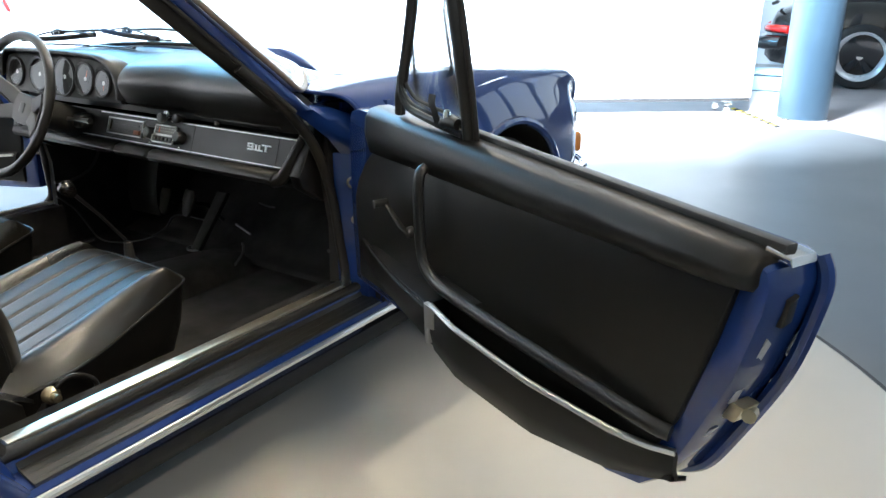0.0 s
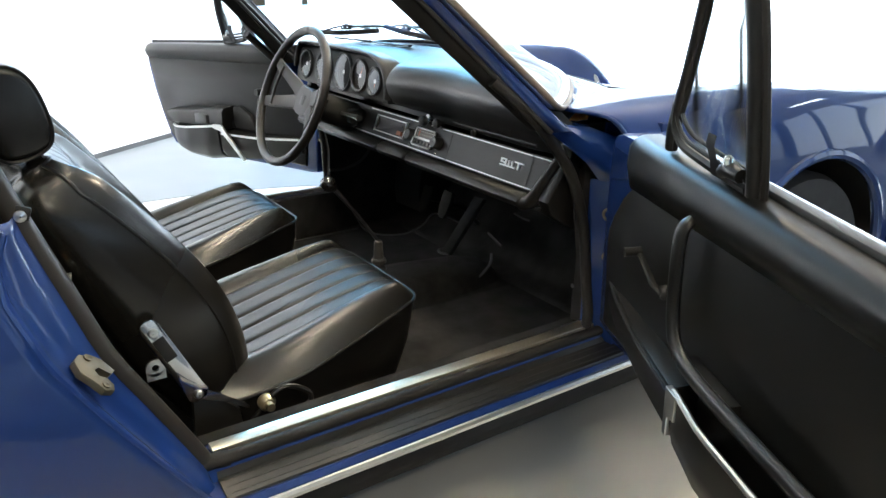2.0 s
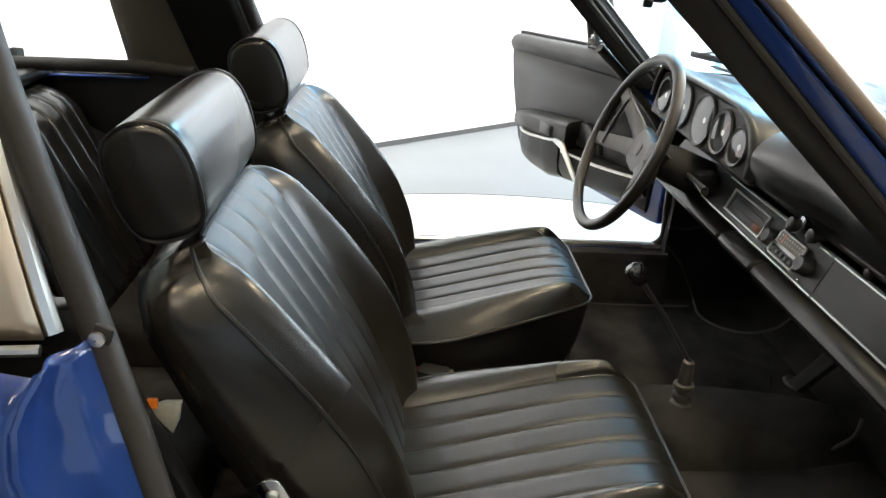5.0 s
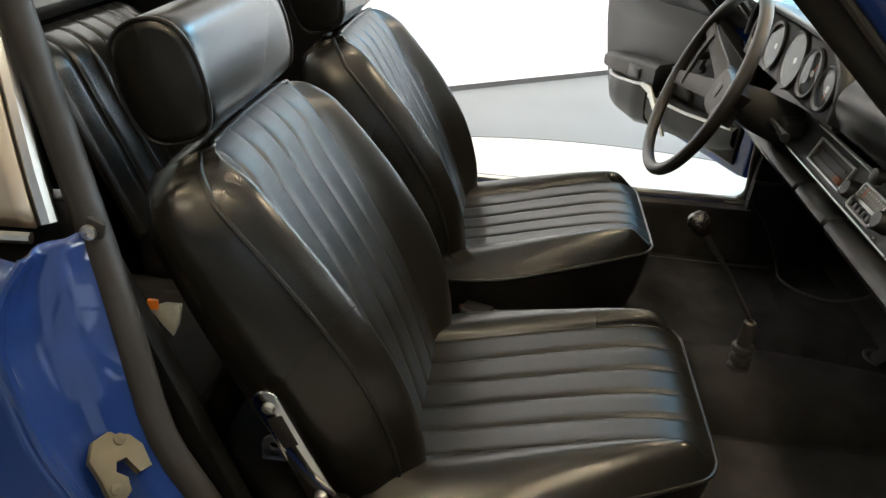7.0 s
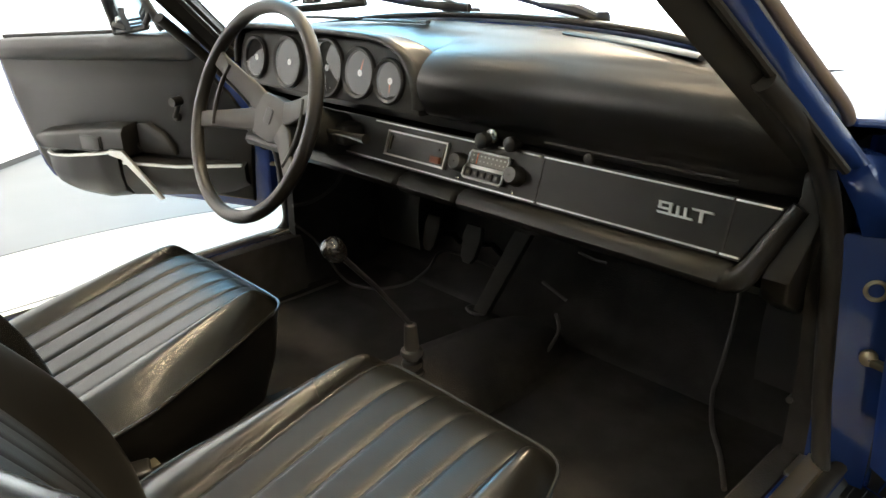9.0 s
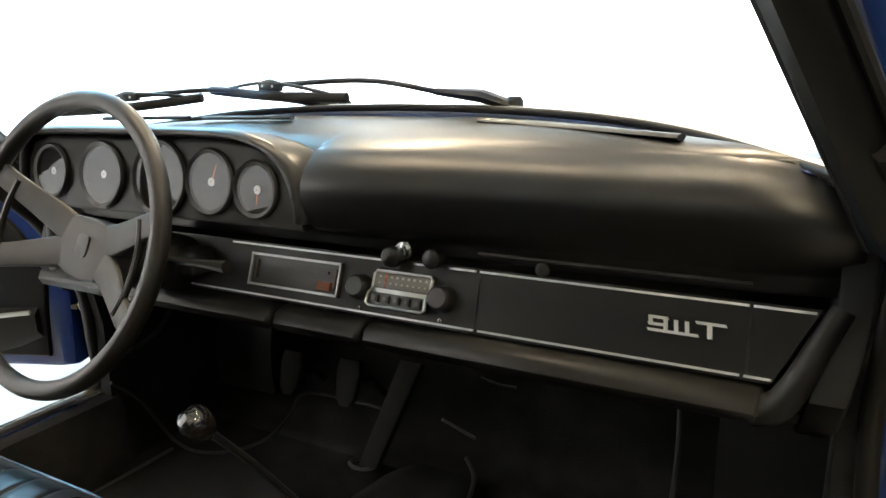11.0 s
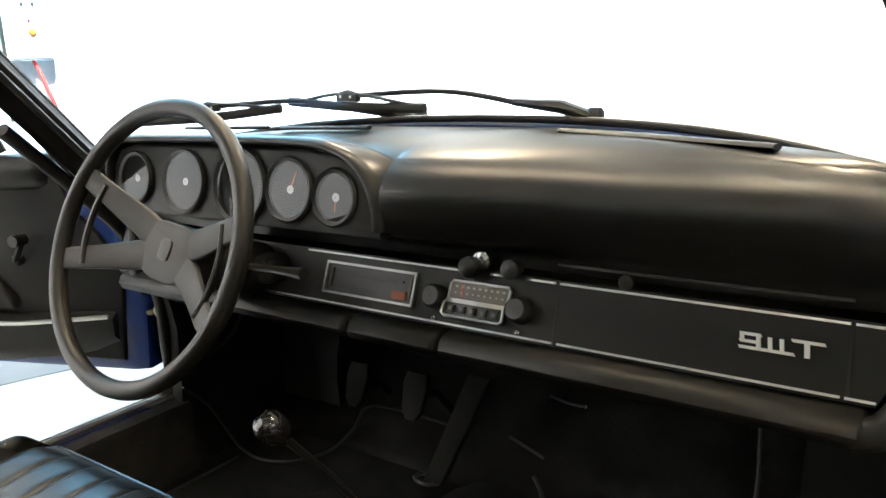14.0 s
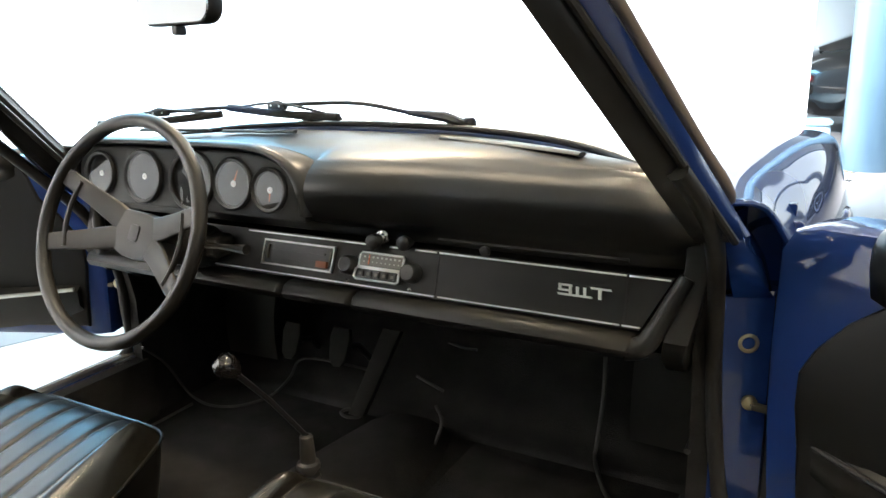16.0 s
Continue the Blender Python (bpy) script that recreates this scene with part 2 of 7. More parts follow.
def table(x, rows):
    """Straight-line interpolation in rows of (x, value...)."""
    if x <= rows[0][0]:
        return rows[0][1:]
    for a, b in zip(rows, rows[1:]):
        if x <= b[0]:
            t = (x - a[0]) / (b[0] - a[0])
            return tuple(lerp(p, q, t) for p, q in zip(a[1:], b[1:]))
    return rows[-1][1:]


def curve(x, rows):
    """Smooth interpolation in rows of (x, value...)."""
    if x <= rows[0][0]:
        return rows[0][1:]
    if x >= rows[-1][0]:
        return rows[-1][1:]
    for i in range(len(rows) - 1):
        a, b = rows[i], rows[i + 1]
        if x <= b[0]:
            h = b[0] - a[0]
            t = (x - a[0]) / h
            out = []
            for k in range(1, len(a)):
                ma = (b[k] - rows[i - 1][k]) / (b[0] - rows[i - 1][0]) if i else (b[k] - a[k]) / h
                mb = (rows[i + 2][k] - a[k]) / (rows[i + 2][0] - a[0]) if i + 2 < len(rows) else (b[k] - a[k]) / h
                out.append((2 * t**3 - 3 * t * t + 1) * a[k] + (t**3 - 2 * t * t + t) * h * ma + (-2 * t**3 + 3 * t * t) * b[k] + (t**3 - t * t) * h * mb)
            return tuple(out)


def clamp(x, a=0.0, b=1.0):
    return max(a, min(b, x))


def soft_step(x):
    x = clamp(x)
    return x * x * (3 - 2 * x)


# ---- setting ----
X0, X1, Y0, Y1, ROOF = -7.0, 8.0, -7.0, 10.5, 4.2


def slab(name, x0, y0, z0, x1, y1, z1, mat, label, category="wall"):
    bm = bmesh.new()
    box(bm, ((x0 + x1) / 2, (y0 + y1) / 2, (z0 + z1) / 2), (x1 - x0, y1 - y0, z1 - z0))
    return tagged(part(name, bm, mat), label, category, kind="structure")


slab("floor", X0 - 0.2, Y0 - 0.2, -0.2, X1 + 0.2, Y1 + 0.2, -0.008, TILE, "pale polished floor of the car showroom", "floor")
# ceiling with a rooflight over the workshop corner
RX0, RX1, RY0, RY1 = -6.8, -4.5, 0.8, 4.6
for x0, y0, x1, y1 in ((X0 - 0.2, Y0 - 0.2, X1 + 0.2, RY0), (X0 - 0.2, RY1, X1 + 0.2, Y1 + 0.2), (X0 - 0.2, RY0, RX0, RY1), (RX1, RY0, X1 + 0.2, RY1)):
    slab("ceiling", x0, y0, ROOF, x1, y1, ROOF + 0.2, CEILING, "plain white ceiling of the showroom", "ceiling")
for k in range(5):
    y = RY0 + 0.03 + k * (RY1 - RY0 - 0.06) / 4
    slab("rooflight_bar", RX0, y - 0.03, ROOF + 0.04, RX1, y + 0.03, ROOF + 0.14, STEELBLUE, "blue-grey bar of the rooflight", "rooflight bar")
slab("wall_west", X0 - 0.2, Y0, -0.008, X0, Y1, 0.7, WHITEWALL, "white wall below the showroom windows")
slab("wall_west_upper", X0 - 0.2, Y0, 3.7, X0, Y1, ROOF, WHITEWALL, "white wall above the showroom windows")
slab("wall_west_side", X0 - 0.2, Y0, 0.7, X0, -0.5, 3.7, WHITEWALL, "plain white painted showroom wall")
slab("wall_west_end", X0 - 0.2, 7.5, 0.7, X0, Y1, 3.7, WHITEWALL, "plain white painted showroom wall")
slab("wall_north", X0, Y1, -0.008, 2.0, Y1 + 0.2, ROOF, WHITEWALL, "plain white painted showroom wall")
slab("wall_north_lower", 2.0, Y1, -0.008, X1, Y1 + 0.2, 0.6, WHITEWALL, "white wall below the showroom windows")
slab("wall_north_upper", 2.0, Y1, 3.5, X1, Y1 + 0.2, ROOF, WHITEWALL, "white wall above the showroom windows")
for k in range(5):
    x = 2.06 + k * 1.47
    slab("window_post", x - 0.06, Y1, 0.6, x + 0.06, Y1 + 0.2, 3.5, STEELBLUE, "blue-grey post between showroom windows", "window post")
slab("wall_south", X0, Y0 - 0.2, -0.008, X1, Y0, ROOF, CREAMWALL, "cream painted showroom wall")
# east wall with a long window band
slab("wall_east", X1, Y0, -0.008, X1 + 0.2, Y1, 0.6, WHITEWALL, "white wall below the showroom windows")
slab("wall_east_upper", X1, Y0, 3.6, X1 + 0.2, Y1, ROOF, WHITEWALL, "white wall above the showroom windows")
for k in range(8):
    y = Y0 + k * (Y1 - Y0) / 7
    slab("window_post", X1, max(Y0, y - 0.08), 0.6, X1 + 0.2, min(Y1, y + 0.08), 3.6, STEELBLUE, "blue-grey post between showroom windows", "window post")
bm = bmesh.new()
prism(bm, [(-7, -7), (4.0, -7), (4.0, 2.6), (1.45, 4.95), (1.12, 5.22), (0.1, 4.55), (-3.2, 2.4), (-7, 0.2)], lambda a, b, d: V(a, b, d), -0.008, 0.0)
tagged(part("floor_coating", bm, GREYFLOOR), "glossy mid-grey floor coating round the turntable", "floor", kind="structure")

TT = (0.08, -0.35, 2.14)
bm = bmesh.new()
lathe(bm, [(0.001, 0.004), (TT[2] - 0.012, 0.004), (TT[2] - 0.004, 0.003), (TT[2], 0.0), (TT[2], -0.004)], pose(TT[0], TT[1], 0), 160)
turn_disc = tagged(part("turntable", bm, TURNTABLE), "round cream glossy display turntable set flush in the floor", "turntable", kind="structure")
bm = bmesh.new()
lathe(bm, [(TT[2] + 0.001, 0.0015), (TT[2] + 0.014, 0.0015)], pose(TT[0], TT[1], 0), 160)
part("gap_ring", bm, RUBBER, turn_disc)


def partition(name, ax, ay, bx, by, z0, z1, mat, label):
    """An upright panel between two floor points, with a thin dark foot rail."""
    d = Vector((bx - ax, by - ay, 0))
    n = Vector((-d.y, d.x, 0)).normalized()
    top = thing(name, label, "partition")
    bm = bmesh.new()
    prism(bm, rounded(0, z0, d.length, z1, 0.008, 2), lambda a, b, q: V(ax, ay, 0) + d.normalized() * a + n * q + V(0, 0, b), -0.02, 0.02)
    part("panel", bm, mat, top)
    bm = bmesh.new()
    prism(bm, [(0.01, z0 - 0.03), (d.length - 0.01, z0 - 0.03), (d.length - 0.01, z0), (0.01, z0)], lambda a, b, q: V(ax, ay, 0) + d.normalized() * a + n * q + V(0, 0, b), -0.023, 0.023)
    part("foot_rail", bm, EDGING, top)
    return top, d.normalized(), n


front_panel, fd, fn_ = partition("mobile_partition", -4.595, 2.017, 0.345, 5.815, 0.12, 2.9, WHITEWALL, "tall white mobile partition on small castors")
left_panel, ld, ln_ = partition("display_wall", -1.55, -2.65, -4.26, 1.08, 0.03, 2.9, WHITEWALL, "tall white display wall standing on a grey base rail")
for along in (0.25, 3.0, 5.86):
    p = V(-4.50, 2.09, 0) + fd * along
    bm = bmesh.new()
    box(bm, (p.x, p.y, 0.085), (0.07, 0.30, 0.03), Matrix.Rotation(math.atan2(fd.y, fd.x), 3, "Z"), 0.006)
    for q in (-0.12, 0.12):
        c = p + V(-fd.y, fd.x, 0) * q
        lathe(bm, [(0.001, -0.012), (0.03, -0.012), (0.034, -0.006), (0.034, 0.006), (0.03, 0.012), (0.001, 0.012)], Matrix.Translation((c.x, c.y, 0.034 - 0.008)) @ pose(0, 0, 0, 90, 0, 20), 16)
    part("castor", bm, CHROME, front_panel, "silver castor foot")

# column with base ring
bm = bmesh.new()
lathe(bm, [(0.195, 0.02), (0.195, ROOF)], pose(0.83, 5.58, 0), 48)
column = tagged(part("column", bm, STEELBLUE), "round blue-grey painted steel column standing on the floor", "column", kind="structure")
bm = bmesh.new()
lathe(bm, [(0.201, -0.008), (0.201, 0.02), (0.195, 0.022)], pose(0.83, 5.58, 0), 48)
part("base_ring", bm, CHROME, column)
# hazard tape
tape = thing("floor_tape", "yellow and black striped warning tape on floor", "floor tape")
for k in range(14):
    bm = bmesh.new()
    a = V(0.18, 5.95, -0.006).lerp(V(0.74, 5.12, -0.006), k / 14)
    b = V(0.18, 5.95, -0.006).lerp(V(0.74, 5.12, -0.006), (k + 1) / 14)
    side = (b - a).cross(V(0, 0, 1)).normalized() * 0.03
    sk = (b - a) * 0.35
    vs = [bm.verts.new(p) for p in (a - side - sk, b - side - sk, b + side + sk, a + side + sk)]
    bm.faces.new(vs)
    part("stripe", bm, YELLOW if k % 2 == 0 else RUBBER, tape, thick=0.003)

# ---- the blue car ----
car = thing("sports_car", "dark blue open classic sports car, black interior, both doors open", "car")


def ws_y(x):
    return 0.095 - 0.43 * min(abs(x), 0.62) ** 2


def ws_z(x):
    return 0.893 - 0.12 * x * x


# front body: stations of (y, half width, crown x, crown z, bonnet z)
FRONT = [(-0.10, 0.735, 0.63, 0.838, 0.875), (0.05, 0.755, 0.62, 0.840, 0.868), (0.25, 0.775, 0.635, 0.843, 0.815), (0.55, 0.79, 0.662, 0.840, 0.745), (0.85, 0.79, 0.670, 0.820, 0.675), (1.02, 0.778, 0.668, 0.806, 0.625),
         (1.12, 0.758, 0.660, 0.790, 0.59), (1.22, 0.715, 0.640, 0.735, 0.545), (1.31, 0.64, 0.575, 0.60, 0.495), (1.40, 0.53, 0.485, 0.46, 0.44), (1.46, 0.40, 0.38, 0.36, 0.36)]


def front_profile(y):
    hw, xc, zc, zh = curve(y, FRONT)
    low = min(0.25, zh - 0.08)
    pts = [(hw - 0.05, low), (hw - 0.012, lerp(low, zc, 0.18)), (hw, lerp(low, zc, 0.42)), (hw - 0.004, lerp(low, zc, 0.66)), (hw - 0.03, zc - 0.075), (xc + 0.065, zc - 0.018), (xc, zc), (xc - 0.07, zc - 0.016 * clamp((zc - zh) / 0.1)),
           (xc - 0.16, lerp(zc, zh, 0.75)), (xc - 0.24, zh + 0.012), (xc * 0.3, zh + 0.026), (0, zh + 0.03)]
    return [(p.x, p.y) for p in smooth_path([(a, b, 0) for a, b in pts], 5)]


NP = len(front_profile(0.3)) - 1


def front_y0(x, z=0.84):
    x = abs(x)
    top = curve(x, [(0.0, 0.135), (0.2, 0.130), (0.4, 0.106), (0.48, 0.074), (0.555, 0.008), (0.60, -0.042), (0.64, -0.092), (0.66, -0.070), (0.68, -0.036), (0.70, -0.008), (0.735, 0.015), (0.80, 0.022)])[0]
    return lerp(0.05, top, soft_step((z - 0.72) / 0.07))


def front_point(side):
    def fn(u, v):
        k = u * NP
        i = min(int(k), NP - 1)

        def at(y):
            p = front_profile(y)
            return lerp(p[i][0], p[i + 1][0], k - i), lerp(p[i][1], p[i + 1][1], k - i)
        x, z = at(0.1)
        y0 = front_y0(x, z)
        y = lerp(y0, 1.46, v)
        x, z = at(y)
        return V(side * x, y, z)
    return fn


ARCH_Y, ARCH_Z, ARCH_R = 0.625, 0.33, 0.345


def cut_arch(bm, y0, z0, r, xmin=0.5):
    gone = [f for f in bm.faces if abs(f.calc_center_median().x) > xmin and (f.calc_center_median().y - y0) ** 2 + (f.calc_center_median().z - z0) ** 2 < r * r]
    bmesh.ops.delete(bm, geom=gone, context="FACES")


for side, nm in ((1, "front_wing"), (-1, "front_wing")):
    bm = bmesh.new()
    # split at the bonnet edge: wing from the sill to the crown's inner flank
    sheet(bm, lambda u, v: front_point(side)(u * 0.725, v), 80, 90)
    cut_arch(bm, ARCH_Y, ARCH_Z, ARCH_R)
    part(nm, bm, PAINT, car, thick=0.003, sharp=60)
    bm = bmesh.new()
    tube(bm, [front_point(side)(0.725 * k / 40, 0.0) for k in range(14, 40)], 0.0045, 8)
    part("wing_lip", bm, PAINT, car)
    # rolled arch lip
    bm = bmesh.new()
    pts = []
    for k in range(33):
        a = radians(-12 + 204 * k / 32)
        y, z = ARCH_Y + (ARCH_R + 0.006) * math.cos(a), ARCH_Z + (ARCH_R + 0.006) * math.sin(a)
        prof = front_profile(y)
        x = max((lerp(p[0], q[0], clamp((z - p[1]) / (q[1] - p[1] + 1e-9))) for p, q in zip(prof[:30], prof[1:31]) if p[1] - 1e-6 <= z <= q[1] + 1e-6), default=0.76)
        pts.append((side * (x - 0.004), y, z))
    tube(bm, pts, 0.014, 8)
    part("arch_lip", bm, PAINT, car)
    bm = bmesh.new()
    lathe(bm, [(ARCH_R + 0.03, -0.15), (ARCH_R + 0.02, 0.145), (0.10, 0.15)], Matrix.Translation((side * 0.60, ARCH_Y, ARCH_Z)) @ Matrix.Rotation(radians(-90 * side), 4, "Y"), 40)
    bmesh.ops.delete(bm, geom=[f for f in bm.faces if f.calc_center_median().z < 0.28], context="FACES")
    part("wheel_house", bm, RUBBER, car)
for side in (1, -1):
    bm = bmesh.new()
    m = Matrix.Translation((side * 0.620, 1.185, 0.615)) @ Matrix.Rotation(radians(-80), 4, "X")
    lathe(bm, [(0.108, -0.03), (0.112, 0.0), (0.108, 0.012), (0.098, 0.016), (0.092, 0.010)], m, 40)
    rim = part("headlamp", bm, CHROME, car, "round chrome-rimmed headlamp")
    bm = bmesh.new()
    lathe(bm, [(0.092, 0.010), (0.07, 0.022), (0.035, 0.030), (0.001, 0.032)], m, 40)
    part("lens", bm, LENS, rim)
    bm = bmesh.new()
    box(bm, (side * 0.670, 1.225, 0.515), (0.10, 0.10, 0.075), Matrix.Rotation(radians(-35 * side), 3, "Z"), 0.02, 3)
    part("turn_signal", bm, AMBER, car, "amber and white turn signal lens")
bm = bmesh.new()
sheet(bm, lambda u, v: front_point(1 if u < 0.5 else -1)(lerp(0.72, 1.0, u * 2) if u < 0.5 else lerp(1.0, 0.72, u * 2 - 1), lerp(0.0, 1.0, v)), 40, 60)
part("bonnet", bm, PAINT, car, thick=0.003, sharp=60)


def body_z(x, y):
    """Height of the front body's upper skin."""
    prof = front_profile(y)
    top_half = [(p[0], p[1]) for p in prof[NP // 2:]][::-1]
    return table(abs(x), top_half)[0]


shut = [(0.40, 1.20), (0.47, 0.85), (0.51, 0.50), (0.522, 0.25), (0.516, 0.163), (0.470, 0.200), (0.38, 0.262), (0.26, 0.318), (0.13, 0.356), (0.0, 0.370)]
shut = [(p.x, p.y) for p in smooth_path([(x, y, 0) for x, y in shut], 6)]
bm = bmesh.new()
tube(bm, [V(x, y, body_z(x, y) + 0.0016) for x, y in shut] + [V(-x, y, body_z(x, y) + 0.0016) for x, y in shut[-2::-1]], 0.0032, 6)
part("bonnet_gap", bm, RUBBER, car, "dark shut line round the bonnet")
bm = bmesh.new()
pts = smooth_path([(-0.76, 1.06, 0.40), (-0.70, 1.24, 0.40), (-0.45, 1.43, 0.40), (0, 1.50, 0.40), (0.45, 1.43, 0.40), (0.70, 1.24, 0.40), (0.76, 1.06, 0.40)], 6)
tube(bm, pts, 0.05, 12, flat=1.0)
bumper = part("front_bumper", bm, PAINT, car)
bm = bmesh.new()
tube(bm, [p + V(0, 0.0, 0.045) + V(p.x * 0.04, 0.035, 0) for p in pts], 0.012, 8)
part("bumper_trim", bm, CHROME, bumper)


# wheels
def road_wheel(x, y, side):
    m = Matrix.Translation((x, y, 0.315)) @ Matrix.Rotation(radians(90 * side), 4, "Y")
    bm = bmesh.new()
    lathe(bm, [(0.20, -0.085), (0.26, -0.092), (0.298, -0.08), (0.311, -0.055), (0.311, 0.055), (0.298, 0.08), (0.26, 0.092), (0.20, 0.085)], m, 56)
    tyre = part("wheel", bm, TYRE, car, "black rubber tyre on a silver rim")
    bm = bmesh.new()
    lathe(bm, [(0.205, 0.086), (0.195, 0.09), (0.185, 0.06), (0.17, 0.03), (0.10, 0.045), (0.05, 0.06), (0.001, 0.062)], m, 40)
    part("rim", bm, ALU, tyre)


for side in (1, -1):
    road_wheel(side * 0.675, ARCH_Y, side)
    road_wheel(side * 0.685, -1.66, side)

# cowl below the windscreen
bm = bmesh.new()
sheet(bm, lambda u, v: V(lerp(-0.6, 0.6, u), lerp(ws_y(lerp(-0.6, 0.6, u)) - 0.01, front_y0(lerp(-0.6, 0.6, u)) + 0.012, v), lerp(ws_z(lerp(-0.6, 0.6, u)) - 0.004, front_point(1)(1 - abs(lerp(-1, 1, u)) * 0.42, 0.0).z + 0.002, v)), 40, 5)
part("cowl", bm, PAINT, car, thick=0.003)


# windscreen frame and pillars: trim edge, paint edges, seal, bright frame and glass edge by height
def pillar(z):
    h = z - 0.85
    trim = V(0.619 - 0.367 * h, -0.225 - 1.06 * h, z)
    paint = V(0.656 - 0.423 * h, -0.203 - 0.963 * h, z)
    outer = V(0.669 - 0.36 * h, -0.163 - 1.04 * h, z)
    bright = outer + V(-0.012, 0.030, 0)
    glass = outer + V(-0.018, 0.040, 0)
    return trim, paint, outer, bright, glass


def lean(p):
    """The driver's side of the screen stands a little further forward."""
    return p + V(0, 0.031, 0.003) * clamp((-p.x - 0.25) / 0.22)


for side in (1, -1):
    S = Matrix.Diagonal((side, 1, 1))
    zs = [0.80 + 0.48 * k / 14 for k in range(15)]

    def pillar_part(name, section, mat, label="", sharp=50, low=0.0):
        bm = bmesh.new()
        loft(bm, [[lean(S @ p) for p in section(*pillar(z))] for z in zs if z >= low])
        return part(name, bm, mat, car, label, sharp)

    pillar_part("pillar_trim", lambda a, b, c, d, e: (a, a.lerp(b, 0.45) + V(0.006, -0.004, 0.004), b, b + V(-0.02, 0.02, 0), a + V(-0.002, 0.024, 0)), VINYL, "black padded windscreen pillar trim")
    pillar_part("windscreen_pillar", lambda a, b, c, d, e: (b, b.lerp(c, 0.3) + V(0.007, -0.002, 0.003), b.lerp(c, 0.7) + V(0.008, 0, 0.004), c, c + V(-0.02, 0.01, 0), b + V(-0.02, 0.02, 0)), PAINT, sharp=70)
    for inset, r in ((0.002, 0.0045), (0.020, 0.0075), (0.034, 0.006)):
        bm = bmesh.new()
        tube(bm, [lean(S @ (pillar(z)[4].lerp(pillar(z)[0] + V(-0.012, 0.035, 0), inset / 0.05) + V(-0.012, -0.012, 0))) for z in zs], r, 8)
        part("pillar_bead", bm, RUBBER, car)
    pillar_part("pillar_lining", lambda a, b, c, d, e: (a + V(-0.001, 0.012, 0), a + V(-0.012, 0.035, 0), e + V(-0.014, -0.008, 0), e + V(-0.002, -0.006, 0), c + V(-0.018, 0, 0), b + V(-0.022, 0.01, 0)), VINYL)
    # painted post from the pillar's foot down to the hinge post
    bm = bmesh.new()
    foot_b, foot_c = pillar(0.81)[1], pillar(0.81)[2]
    loft(bm, [[S @ p for p in q] for q in (
        (foot_b + V(-0.004, 0, 0), foot_c + V(-0.002, 0, 0), foot_c + V(-0.03, 0.05, 0), foot_b + V(-0.03, 0.03, 0)),
        (V(0.664, -0.098, 0.765), V(0.680, -0.050, 0.765), V(0.675, 0.05, 0.765), V(0.645, 0.03, 0.765)),
        (V(0.660, -0.040, 0.725), V(0.688, -0.005, 0.725), V(0.690, 0.08, 0.725), V(0.645, 0.08, 0.725)),
        (V(0.662, -0.002, 0.682), V(0.713, 0.020, 0.682), V(0.700, 0.10, 0.682), V(0.645, 0.10, 0.682)))])
    part("front_post", bm, PAINT, car, "blue painted front door post", sharp=60)
    bm = bmesh.new()
    tube(bm, [lean(S @ (pillar(z)[1] + V(0.003, -0.003, 0.002))) for z in zs], 0.005, 8)
    part("door_seal", bm, RUBBER, car)


# lower edge of the bright surround, right half: x, y, z
SCREEN_BASE = [(0.0, 0.118, 0.893), (0.15, 0.114, 0.891), (0.30, 0.102, 0.884), (0.40, 0.086, 0.874), (0.48, 0.052, 0.863), (0.555, -0.014, 0.853), (0.605, -0.068, 0.847), (0.640, -0.112, 0.846), (0.655, -0.142, 0.854), (0.652, -0.166, 0.876)]
SCREEN_HEART = V(0, -0.25, 1.05)


def full_loop(grow):
    """The edge of the windscreen all round, pushed outwards by grow."""
    pts = [V(*p) for p in SCREEN_BASE] + [pillar(z)[2] + V(-0.010, 0.024, 0) for z in (0.93, 1.03, 1.11, 1.17)]
    pts += [V(0.495, -0.515, 1.228), V(0.44, -0.550, 1.245), V(0.25, -0.570, 1.255), V(0, -0.578, 1.26)]
    half = smooth_path(pts, 4)
    half = [p + (p - SCREEN_HEART).normalized() * grow for p in half]
    half[0].x = half[-1].x = 0
    return [lean(p) for p in half + [V(-p.x, p.y, p.z) for p in half[-2:0:-1]]]


bm = bmesh.new()
tube(bm, full_loop(0.0), 0.0105, 12, closed=True)
part("windscreen_trim", bm, TRIM, car, "polished chrome windscreen surround")
bm = bmesh.new()
tube(bm, full_loop(0.0145), 0.0065, 10, closed=True)
part("windscreen_seal", bm, SEALGREY, car, "grey-brown outer windscreen seal")
bm = bmesh.new()
tube(bm, full_loop(-0.0135), 0.0055, 10, closed=True)
part("windscreen_rubber", bm, RUBBER, car, "black rubber windscreen seal")


def screen(u, v):
    """Rows run from the lower edge to the upper one at the same share of the width."""
    x = lerp(-1, 1, u)
    a = abs(x)
    xb = 0.645 * a
    y, z = curve(xb, SCREEN_BASE[:8])
    lower = V(xb, y - 0.004, z + 0.004)
    upper = V(0.50 * a, lerp(-0.578, -0.505, a**3), lerp(1.26, 1.22, a**3))
    p = lower.lerp(upper, v)
    p.y += 0.05 * math.sin(math.pi * v) * (1 - a * a) * 0.4
    return lean(V(math.copysign(p.x, x), p.y, p.z))


bm = bmesh.new()
sheet(bm, screen, 36, 14)
wsg = part("windscreen", bm, GLASS, car, "clear curved windscreen glass")
wsg.visible_shadow = False
bm = bmesh.new()
tube(bm, smooth_path([(-0.50, -0.575, 1.235), (-0.25, -0.625, 1.262), (0, -0.63, 1.268), (0.25, -0.625, 1.262), (0.50, -0.575, 1.235)], 6), 0.024, 12, flat=0.7)
part("windscreen_header", bm, VINYL, car)

